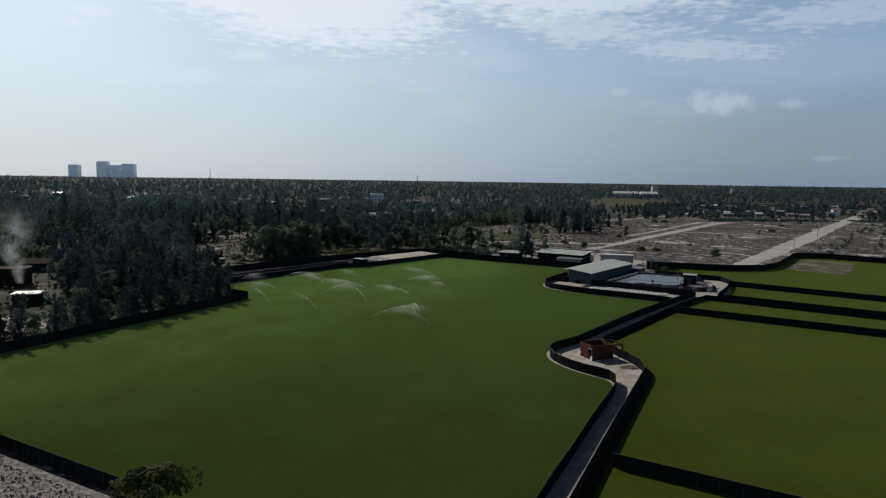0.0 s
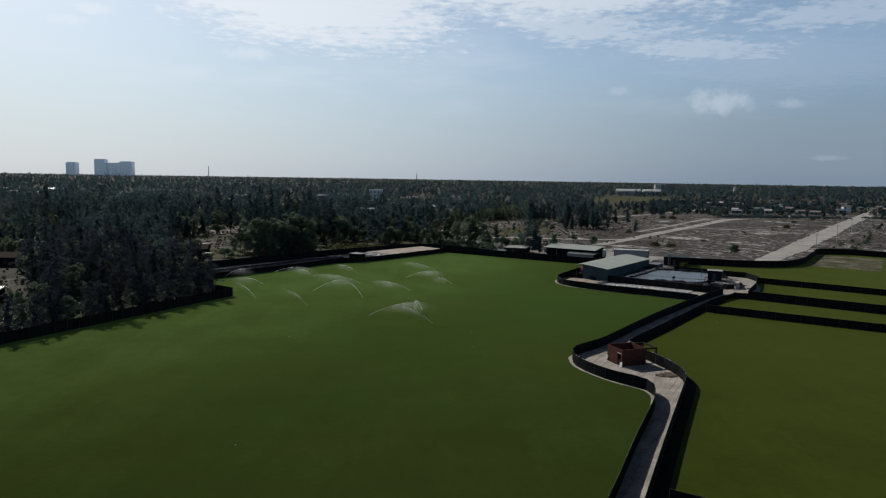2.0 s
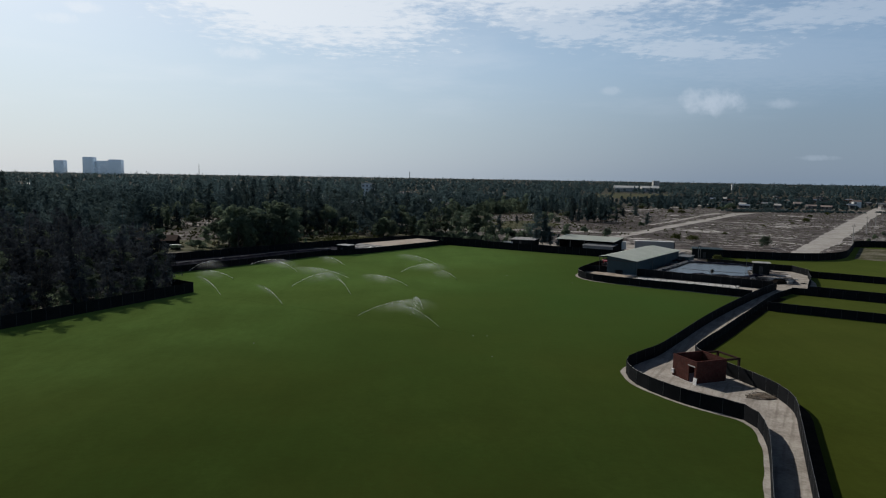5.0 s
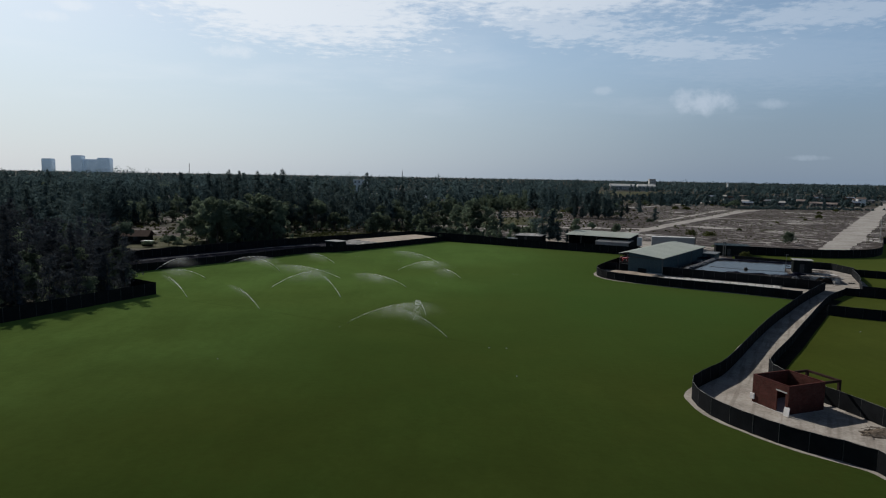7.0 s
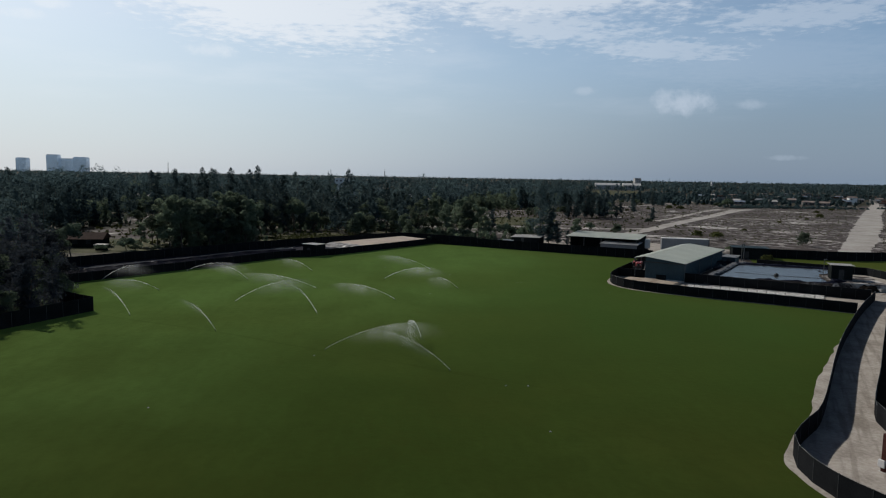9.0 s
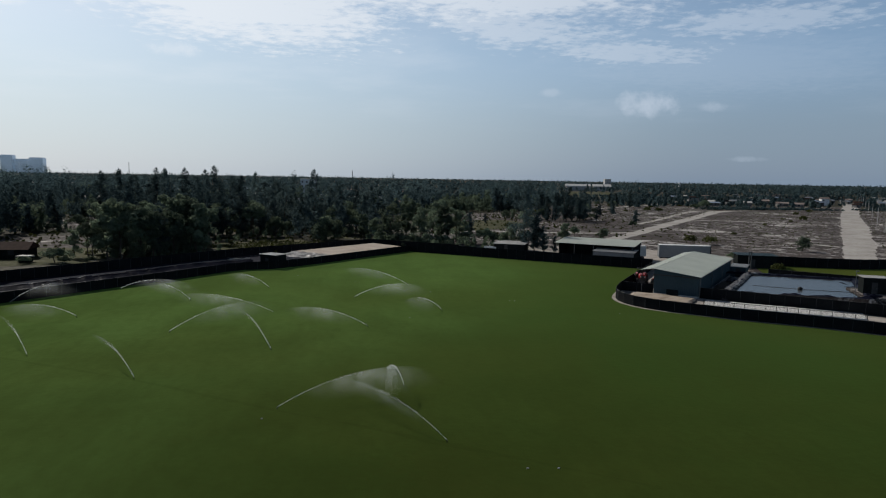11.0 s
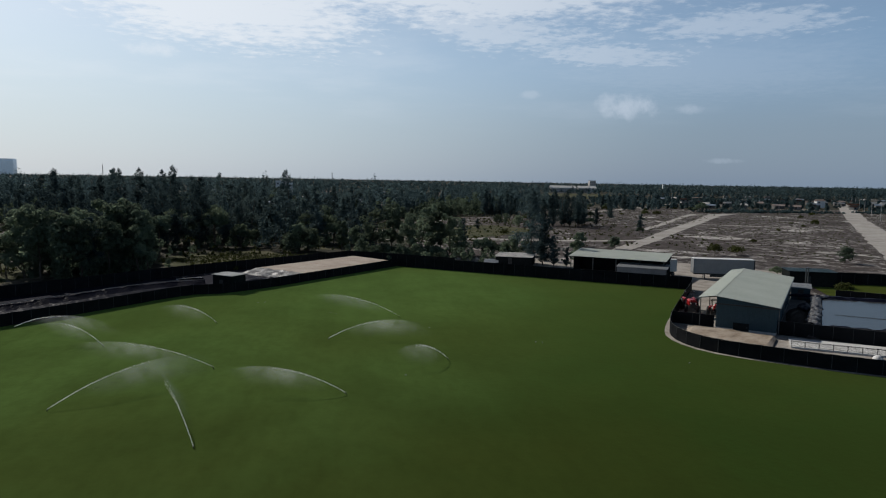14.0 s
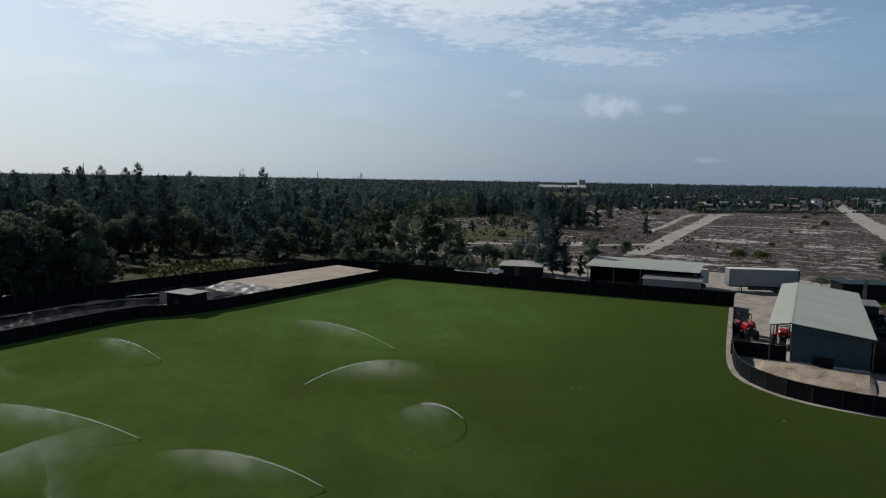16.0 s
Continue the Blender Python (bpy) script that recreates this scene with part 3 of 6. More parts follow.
def ribbon(name, left, right, z, material, label, category, kind="structure"):
    """A strip between two lines of equally many points."""
    n = len(left)
    v = [(x, y, z) for x, y in left] + [(x, y, z) for x, y in right]
    f = [(i, n + i, n + i + 1, i + 1) for i in range(n - 1)]
    return thing(name, label, category, kind=kind, data=mesh_data(name, v, f, material))


def ragged(pts, amount, step=3.0, seed=0):
    """A line resampled to short steps, with an uneven edge."""
    p = resample(pts, step)
    n = np.array([noise.noise(Vector((x * 0.11, y * 0.11, seed))) + 0.5 * noise.noise(Vector((x * 0.4, y * 0.4, seed))) for x, y in p])[:, None]
    return p + (offset_line(p, 1.0) - p) * n * amount


def strip(name, left, right, z, material, label, category, amount):
    a, b = ragged(left, amount, 3.0, 1), ragged(right, amount, 3.0, 2)
    n = min(len(a), len(b))
    pick = lambda q: q[np.linspace(0, len(q) - 1, n).round().astype(int)]
    return ribbon(name, pick(a), pick(b), z, material, label, category)


def along(a, b):
    return math.degrees(math.atan2(b[1] - a[1], b[0] - a[0]))

# ---- the ground ----
LANE_L = smooth_line([(-1, 40), (9.0, 63.8), (11.8, 70.5), (14.9, 77.4), (20.1, 89.5), (25.5, 101.5), (27.2, 106.5), (27.5, 109.6), (26.0, 112.0), (23.0, 114.9), (20.4, 119.3), (19.2, 123.0), (19.3, 126.6), (20.4, 129.3), (22.8, 132.0), (27.0, 136.6), (37.9, 152.4), (44.8, 162.0), (52.6, 172.2), (61.5, 183.4), (71.4, 195.0)], 2.4)
LANE_R = smooth_line([(4.5, 45), (13.3, 65.5), (18.8, 78.3), (24.8, 92.1), (31.6, 107.5), (33.9, 113.0), (34.4, 117.8), (33.4, 123.0), (31.6, 128.5), (31.0, 132.5), (32.0, 137.0), (40.4, 149.0), (50.3, 162.8), (63.4, 180.6), (72.0, 189.4)], 2.4)
LANE_R += (offset_line(LANE_R, 1.0) - LANE_R) * np.interp(LANE_R[:, 1], (110, 125, 137, 150, 176, 190), (-0.25, -0.25, -0.05, 0.22, 0.28, 0.0))[:, None]
PAD = smooth_line([(51.2, 250.3), (42.3, 235.5), (35.0, 223.2), (31.4, 216.6), (29.8, 212.3), (29.8, 208.6), (31.0, 205.2), (33.6, 202.2), (37.2, 199.3), (42.2, 195.6), (51.3, 190.2), (60.6, 183.4)], 2.4)
WEST = resample([(-96, 92), (-84, 118.5), (-55.0, 179.5)], 2.4)
WEST_END = resample([(-55.0, 179.5), (-61.5, 184.0), (-71.0, 203.0)], 2.4)
WEST_FAR = resample([(-71, 203), (-49.9, 230.8), (-42.2, 242.2), (-38.8, 245.6), (-35.0, 246.2), (-28.4, 251.9), (-3.2, 283.3)], 2.4)
FAR = resample([(-3.2, 283.3), (9.2, 275.6), (18.7, 269.6), (51.2, 250.3)], 2.4)
NEAR = resample([(-96, 92), (-75, 89), (-54, 77.2), (-33.6, 66.0), (-1, 40)], 2.4)



def ground_sheet():
    """One sheet to the horizon, finer towards the farm, nearly level."""
    rings = [0, 12, 25, 40, 60, 80, 100, 120, 140, 165, 190, 220, 260, 310, 370, 450, 560, 700, 900, 1200, 1700, 2400, 3300, 4900]
    k = 72
    cx, cy = 0.0, 190.0
    v, f = [(cx, cy, 0)], []
    for r in rings[1:]:
        for j in range(k):
            a = 2 * math.pi * j / k
            x, y = cx + r * math.sin(a), cy + r * math.cos(a)
            z = 0.0
            v.append((x, y, z))
    for j in range(k):
        f.append((0, 1 + (j + 1) % k, 1 + j))
    for i in range(len(rings) - 2):
        a, b = 1 + i * k, 1 + (i + 1) * k
        for j in range(k):
            f.append((a + j, a + (j + 1) % k, b + (j + 1) % k, b + j))
    return thing("ground", "brown heath earth with pale sandy patches", "ground", kind="structure", data=mesh_data("ground", v, f, EARTH))


ground = ground_sheet()
main = [tuple(q) for q in LANE_L[LANE_L[:, 1] < 182.8]] + [tuple(q) for q in PAD[::-1]] + [(q[0] + 0.2, q[1] + 0.35) for q in FAR[::-1][1:]] + [tuple(q) for q in WEST_FAR[::-1][1:]] + [tuple(q) for q in WEST_END[::-1][1:]] + [tuple(q) for q in WEST[::-1][1:]] + [tuple(q) for q in NEAR[1:-1]]
slab("turf_main", main, 0.05, TURF, "closely mown green turf field, freshly watered", "turf")
K1A, K1B = (57.6, 170.0), (160.0, 105.6)
K2A, K2B = (76.0, 190.5), (170.0, 124.0)
K3A, K3B = (89.5, 215.8), (190.0, 143.0)
K0A, K0B = (19.4, 75.6), (95.0, 29.0)
row = [tuple(q) for q in LANE_R if 76 < q[1] < 169.5]
slab("turf_east", [K0A] + [row[0]] + row[1:] + [K1A, K1B, (160, 60), K0B], 0.05, TURF_DRY, "olive green mown turf field", "turf")
slab("turf_near", [(3.0, 42)] + [tuple(q) for q in LANE_R if 44 < q[1] < 75] + [K0A, K0B, (95, 10), (30, 10)], 0.05, TURF_DRY, "olive green mown turf field", "turf")
row = [tuple(q) for q in LANE_R if 170.5 < q[1]]
slab("turf_strip", [(58.3, 170.6)] + row + [(74.5, 188.0), (168.5, 121.5), K1B], 0.05, TURF_DRY, "narrow strip of olive green turf", "turf")
slab("turf_strip", [(79.3, 191.0), (86, 207), K3A, K3B, K2B], 0.05, TURF_DRY, "narrow strip of olive green turf", "turf")
KFAR = smooth_line([(80, 259), (86.5, 257.5), (95.9, 254.2), (105.7, 252.4), (117.5, 254.8), (127, 263.0), (136, 276), (145.1, 289.5), (152, 299), (163, 299.5), (171.5, 293), (183, 283.5), (230, 243)], 2.4)
slab("turf_far", [(73, 240), (90.7, 226.6), (91.0, 217.6), K3A, K3B, (235, 200)] + [tuple(q) for q in KFAR[::-1]], 0.05, TURF_DRY, "olive green turf field with a worn patch", "turf")
slab("worn_patch", [(127.5, 259.5), (151.5, 296.0), (170.0, 285.0), (145.0, 246.0)], 0.056, TURF_WORN, "worn brownish patch of thin turf", "turf")
n = 140
ribbon("lane", resample(LANE_L, 1)[np.linspace(0, len(resample(LANE_L, 1)) - 1, n).astype(int)], resample(LANE_R, 1)[np.linspace(0, len(resample(LANE_R, 1)) - 1, n).astype(int)], 0.06, LANESAND, "pale sandy lane between net fences", "lane")
slab("turning_area", [(68.5, 191.5), (72, 189), (76.0, 190.5), (79.5, 192.0), (86.5, 206.5), (89.5, 215.8), (91.0, 217.6), (90.7, 226.6), (86.5, 229.5), (80.5, 216), (75.5, 204.5), (71.4, 195.0)], 0.062, SAND, "pale sandy turning area at the lane's end", "lane")
# pale verge along the outside of the lane's and the yard's fences
v1 = LANE_L[(LANE_L[:, 1] > 62) & (LANE_L[:, 1] < 183)]
v1 = resample(v1, 0.8)
wide = np.array([0.50 + 0.75 * math.exp(-((y - 144) / 13) ** 2) + 0.28 * noise.noise(Vector((x * 0.35, y * 0.35, 0))) for x, y in v1])[:, None]
ribbon("verge", v1 + (offset_line(v1, -1.0) - v1) * wide, offset_line(v1, 0.05), 0.058, SAND, "narrow pale sandy verge along the net fence", "verge")
ribbon("verge", offset_line(PAD, 0.65), offset_line(PAD, -0.05), 0.058, SAND, "narrow pale sandy verge along the net fence", "verge")
slab("yard", [tuple(q) for q in PAD] + [(71.4, 195), (75.5, 204.5), (80.5, 216), (86.5, 229.5), (73, 240), (66, 258), (84, 258), (86, 275), (60, 300), (8, 300), (-3.2, 283.3)] + [tuple(q) for q in FAR[1:-1]], 0.045, SAND, "trodden pale sandy yard", "yard")
ribbon("west_track", offset_line(WEST_FAR, -22), offset_line(WEST_FAR, 0.0), 0.03, DARKSOIL, "dark strip beside the reservoir, tinted for haze", "yard")
road = [(109, 266.5), (118.0, 279.6), (157.0, 336.5), (212.0, 416.0), (262.0, 488.0), (350.0, 613.0), (420.0, 712.0), (500, 826)]
road2 = [(119, 266.5), (129.0, 281.0), (165.0, 330.0), (217.5, 404.0), (281.0, 497.0), (343.0, 583.0), (405.0, 671.0), (508, 818)]
strip("road", road, road2, 0.03, ROAD, "straight pale dusty concrete road", "road", 1.1)
strip("track", [(61, 322), (87, 360), (115, 403.5), (150, 455), (201, 534), (214, 551)], [(67.5, 322), (93.5, 359), (121.5, 402), (156.5, 453), (209, 531), (229, 549)], 0.03, ROAD, "straight pale sandy track across the heath", "road", 0.9)
strip("track", [(227, 551), (197, 548), (172, 511), (151, 477), (122, 432), (104, 406)], [(226, 547), (200, 544.5), (175, 509), (154, 475), (125, 430), (107, 404)], 0.026, ROAD, "pale sandy track across the heath", "road", 0.9)
strip("track", [(-20, 352), (30, 358), (60, 352), (90, 358)], [(-20, 348), (30, 354), (62, 348), (92, 354)], 0.026, ROAD, "narrow sandy footpath across the heath", "road", 0.9)
strip("track", [(104, 540), (143, 574), (211, 658), (272, 748)], [(107, 536), (149, 571), (217, 655), (279, 744)], 0.026, ROAD, "pale sandy track across the heath", "road", 0.9)
strip("track", [(138, 443), (160, 443), (180, 431), (204, 413)], [(137, 439.5), (159, 439.5), (179, 427.5), (201, 410)], 0.024, ROAD, "narrow sandy track across the heath", "road", 0.9)
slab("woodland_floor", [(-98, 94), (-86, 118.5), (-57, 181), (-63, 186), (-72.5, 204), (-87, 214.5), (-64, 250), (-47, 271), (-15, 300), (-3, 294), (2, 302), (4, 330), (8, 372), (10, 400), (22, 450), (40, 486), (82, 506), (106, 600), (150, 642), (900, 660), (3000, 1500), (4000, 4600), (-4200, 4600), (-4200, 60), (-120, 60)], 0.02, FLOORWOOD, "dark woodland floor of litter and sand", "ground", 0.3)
slab("rubble_ground", [(-62, 81.0), (-54.4, 76.3), (-34.0, 65.0), (-26, 59.5), (-25.5, 56), (-30, 53.5), (-33, 54.5), (-38, 52), (-44, 55), (-50, 54), (-57, 60), (-63, 62), (-66, 70), (-65, 77)], 0.03, RUBBLE, "pale rubble-strewn ground outside the near fence", "ground", 0.3)
strip("trench_line", [(-56, 178.5), (-34.2, 167.8), (-18.9, 158.55), (-4.8, 150.65), (9, 142.45)], [(-56.09, 177.9), (-34.28, 167.2), (-18.97, 158.0), (-4.87, 150.1), (8.93, 141.9)], 0.055, TURF_WET, "faint damp line in the turf over a buried pipe", "turf", 0.35)
slab("garden", [(-60, 289), (-50, 280), (-40, 288), (-31, 300), (-34, 313), (-46, 314), (-57, 305)], 0.028, GARDEN, "small weedy vegetable garden behind the fence", "garden", 0.3)
slab("clearing", [(-112, 254), (-90, 248), (-76, 254), (-74, 268), (-84, 280), (-86, 300), (-104, 312), (-108, 285)], 0.028, GARDEN, "weedy clearing with bare earth among the trees", "clearing", 0.3)
slab("grass_patch", [(-23, 319), (-16, 318), (-13, 325), (-17, 331), (-24, 328)], 0.028, TURF_WORN, "small patch of pale dry grass between bushes", "clearing", 0.3)
slab("clearing", [(-30, 378), (-16, 372), (-4, 384), (-3, 404), (-12, 418), (-26, 415), (-33, 398)], 0.028, EARTH, "sandy clearing with dry grass among the trees", "clearing", 0.3)
slab("clearing", [(-134, 352), (-112, 346), (-100, 352), (-104, 368), (-116, 384), (-124, 402), (-142, 408), (-144, 388), (-132, 370)], 0.028, EARTH, "sandy clearing with dry grass among the trees", "clearing", 0.3)
slab("clearing", [(-118, 290), (-104, 284), (-88, 286), (-84, 300), (-96, 318), (-112, 322), (-122, 308)], 0.032, EARTH, "sandy clearing with dry grass among the trees", "clearing", 0.3)
slab("grassy_heath", [(16, 352), (34, 366), (52, 384), (58, 402), (46, 424), (30, 420), (20, 396), (12, 372)], 0.028, GARDEN, "greenish heath with thin grass and bare sand", "clearing", 0.3)
slab("far_field", [(165, 880), (240, 872), (310, 985), (352, 1130), (262, 1150), (196, 1000)], 0.035, GARDEN, "distant pale field between woods", "field", 0.3)
slab("garden", [(-112, 134), (-100, 128), (-92, 131), (-88, 142), (-93, 152), (-108, 151)], 0.032, SAND, "sandy garden plot behind the west fence", "garden", 0.3)
m1 = LANE_R[(LANE_R[:, 1] > 66) & (LANE_R[:, 1] < 186)]
ribbon("soil_margin", offset_line(m1, 0.0), offset_line(m1, 1.5), 0.056, MULCH, "bare dark soil margin along the lane fence", "soil")

# ---- net fences ----
def fence_parts(height):
    post = finish(rod((0, 0, -0.2), (0, 0, height + 0.05), 0.028, sides=6), "post", POST)
    bm = bmesh.new()
    n = 4
    cols = []
    for i in range(n + 1):
        col = []
        for z in (-0.08, height * 0.5, height):
            sag = 0.03 * math.sin(math.pi * i / n) * (1 if z > height * 0.9 else 0)
            belly = 0.02 * math.sin(math.pi * i / n) * (1 if 0.1 < z < height * 0.9 else 0)
            col.append([bm.verts.new((i / n, d + belly, z - sag)) for d in (-0.012, 0.012)])
        cols.append(col)
    for a, b in zip(cols, cols[1:]):
        for k in range(2):
            bm.faces.new((a[k][0], b[k][0], b[k + 1][0], a[k + 1][0]))
            bm.faces.new((a[k][1], a[k + 1][1], b[k + 1][1], b[k][1]))
        bm.faces.new((a[2][0], b[2][0], b[2][1], a[2][1]))
    net = finish(bm, "net_panel", NET)
    rail = finish(rod((0, 0, height + 0.01), (1, 0, height + 0.01), 0.014, sides=5), "top_rail", STEEL)
    return post, net, rail


FENCE_KITS = {}


def fence(line, height, label, rails=True):
    if height not in FENCE_KITS:
        FENCE_KITS[height] = fence_parts(height)
    post, net, rail = FENCE_KITS[height]
    root = thing("net_fence", label, "fence", group="net fences")
    line = [tuple(q) for q in line]
    for i, (x, y) in enumerate(line):
        part("post", post, root, pose(x, y, 0.05))
        if i + 1 < len(line):
            b = line[i + 1]
            m = pose(x, y, 0.05, 0, 0, along((x, y), b)) @ Matrix.Diagonal((math.dist((x, y), b), 1, 1, 1))
            part("net_panel", net, root, m)
            if rails:
                part("top_rail", rail, root, m)
    return root


fence(LANE_L, 1.7, "black shade-net fence on steel posts along the sandy lane")
fence(LANE_R[LANE_R[:, 1] < 137], 1.7, "black shade-net fence on steel posts along the sandy lane")
fence(LANE_R[LANE_R[:, 1] > 134.5], 1.3, "lower black shade-net fence between the lane and the turf")
fence(PAD, 1.7, "black shade-net fence curving round the warehouse yard")
fence(WEST, 2.1, "dark shade-net fence below the trees beside the turf", rails=False)
fence(WEST_END, 2.1, "dark shade-net fence turning a corner beside the turf", rails=False)
fence(WEST_FAR, 1.7, "black shade-net fence between turf and reservoir", rails=False)
fence(FAR, 2.4, "tall black shade-net fence in front of the yard", rails=False)
fence(NEAR, 1.7, "black shade-net fence at the edge of the turf")
fence(resample([K0A, K0B], 2.4), 1.7, "black shade-net fence between two turf fields")
fence(resample([K1A, K1B], 2.4), 1.7, "black shade-net fence between two turf fields")
fence(resample([K2A, K2B], 2.4), 1.7, "black shade-net fence between two turf strips")
fence(resample([tuple(LANE_R[-1]), (74.5, 188.0), (168.5, 121.5)], 2.4), 1.5, "black shade-net fence beside a narrow track", rails=False)
fence(resample([(76.0, 190.5), (79.2, 196.2), (84.6, 205.2), (89.5, 215.8)], 2.4), 1.7, "black shade-net fence round the sandy turning area")
fence(resample([K3A, K3B], 2.4), 1.7, "black shade-net fence between two turf fields")
fence(KFAR, 2.4, "tall black shade-net fence round the far turf", rails=False)
fence(resample([(72.8, 239.7), (79.2, 234.6), (85.3, 229.8), (90.7, 226.6), (91.0, 217.6), K3A], 2.2), 1.7, "black shade-net fence behind the pond")
fence(resample([(44.8, 213.4), (70.6, 195.0)], 2.2), 1.9, "black shade-net fence in front of the pond")
fence(resample([(33.8, 221.4), (38.6, 218.2)], 2.4), 1.7, "black shade-net fence from the yard to the warehouse")
backline = resample([(-92, 212), (-63, 248), (-46.0, 268.5), (-14.5, 297.5), (-2.8, 291), (10, 283)], 2.4)
fence(backline, 2.0, "dark shade-net fence behind the sand bed", rails=False)

# ---- the farm's buildings and machines ----
def frame_at(x, y, ux, uy, z=0.05):
    """A pose at (x, y) whose local y runs along (ux, uy)."""
    return pose(x, y, z, 0, 0, math.degrees(math.atan2(uy, ux)) - 90)


def ribbed(profile, y0, y1, pitch, thick=0.05, rib=0.02):
    """A sheet-metal roof: a cross-section (x, z) swept from y0 to y1, with raised ribs running down the slope."""
    bm = bmesh.new()
    ys = []
    y = y0
    while y < y1 - 1e-6:
        w = min(pitch, y1 - y)
        ys += [(y, 0.0), (y + w * 0.8, 0.0), (y + w * 0.84, rib), (y + w * 0.96, rib)]
        y += w
    ys.append((y1, 0.0))
    top = [[bm.verts.new((x, yy, z + h)) for x, z in profile] for yy, h in ys]
    for a, b in zip(top, top[1:]):
        for k in range(len(profile) - 1):
            bm.faces.new((a[k], a[k + 1], b[k + 1], b[k]))
    low = [[bm.verts.new((x, yy, z - thick)) for x, z in profile] for yy in (y0, y1)]
    for k in range(len(profile) - 1):
        bm.faces.new((low[0][k], low[1][k], low[1][k + 1], low[0][k + 1]))
        bm.faces.new((top[0][k + 1], top[0][k], low[0][k], low[0][k + 1]))
        bm.faces.new((top[-1][k], top[-1][k + 1], low[1][k + 1], low[1][k]))
    return bm


def clad(length, height, pitch=0.3, rib=0.03, tall2=None):
    """An upright ribbed sheet along x, facing -y, its top running from height to tall2."""
    bm = bmesh.new()
    tall2 = height if tall2 is None else tall2
    xs = []
    n = max(1, round(length / pitch))
    for i in range(n):
        x = i * length / n
        w = length / n
        xs += [(x, 0), (x + 0.62 * w, 0), (x + 0.70 * w, -rib), (x + 0.92 * w, -rib)]
    xs.append((length, 0))
    rows = [(bm.verts.new((x, d, 0)), bm.verts.new((x, d, height + (tall2 - height) * x / length))) for x, d in xs]
    for a, b in zip(rows, rows[1:]):
        bm.faces.new((a[0], b[0], b[1], a[1]))
    return bm


def warehouse():
    wh = thing("warehouse", "blue-green clad warehouse with a pale green metal roof", "warehouse", frame_at(36.0, 217.9, 0.588, 0.809))
    part("roof", finish(ribbed([(0, 4.35), (2.2, 4.75), (6.3, 4.30), (10.35, 3.85)], 0, 35.3, 0.9), "roof", ROOF), wh)
    part("ridge_cap", finish(box(2.05, 2.35, -0.02, 35.32, 4.745, 4.768, 0.005), "ridge_cap", ROOF), wh)
    part("wall", finish(clad(7.6, 4.62, tall2=3.80), "wall", CLAD), wh, pose(2.35, 0.5, 0), "blue-green gable cladding")
    part("wall", finish(clad(34.3, 3.75), "wall", CLAD), wh, pose(9.95, 0.5, 0, 0, 0, 90), "blue-green side cladding")
    part("wall", finish(clad(34.3, 4.6), "wall", CLAD), wh, pose(2.35, 34.8, 0, 0, 0, -90), "blue-green side cladding")
    part("wall", finish(clad(7.6, 3.80, tall2=4.62), "wall", CLAD), wh, pose(9.95, 34.8, 0, 0, 0, 180))
    part("plinth", finish(box(2.31, 9.99, 0.46, 34.84, 0, 0.35, 0.02), "plinth", CONCRETE), wh)
    part("fascia", finish(box(2.2, 10.3, 0.06, 0.12, 3.52, 3.70, 0.01), "fascia", DARKSTEEL), wh, pose(0, 0, 0.05))
    part("gutter", finish(box(10.30, 10.44, 0.0, 35.3, 3.68, 3.80, 0.02), "gutter", STEEL), wh)
    for y in (0.4, 8.9, 17.4, 26.0, 34.6):
        part("canopy_post", finish(rod((0.25, y, 0), (0.25, y, 4.34), 0.06), "canopy_post", POST), wh)
        part("canopy_beam", finish(rod((0.2, y, 4.27), (2.4, y, 4.62), 0.06, sides=4), "canopy_beam", DARKSTEEL), wh)
    for y in (0.6, 12.0, 23.0):
        part("downpipe", finish(rod((10.2, y, 0.1), (10.2, y, 3.7), 0.06), "downpipe", STEEL), wh)
    door = part("door", finish(box(4.6, 6.6, 0.42, 0.47, 0.05, 1.2, 0.01), "door", DARKWALL), wh, None, "low dark hatch in the gable wall")
    part("handle", finish(box(6.3, 6.4, 0.38, 0.42, 0.6, 0.7, 0.01), "handle", STEEL), door)
    part("lamp_arm", finish(rod((10.0, 9.0, 3.2), (11.4, 9.0, 3.0), 0.04), "lamp_arm", STEEL), wh)


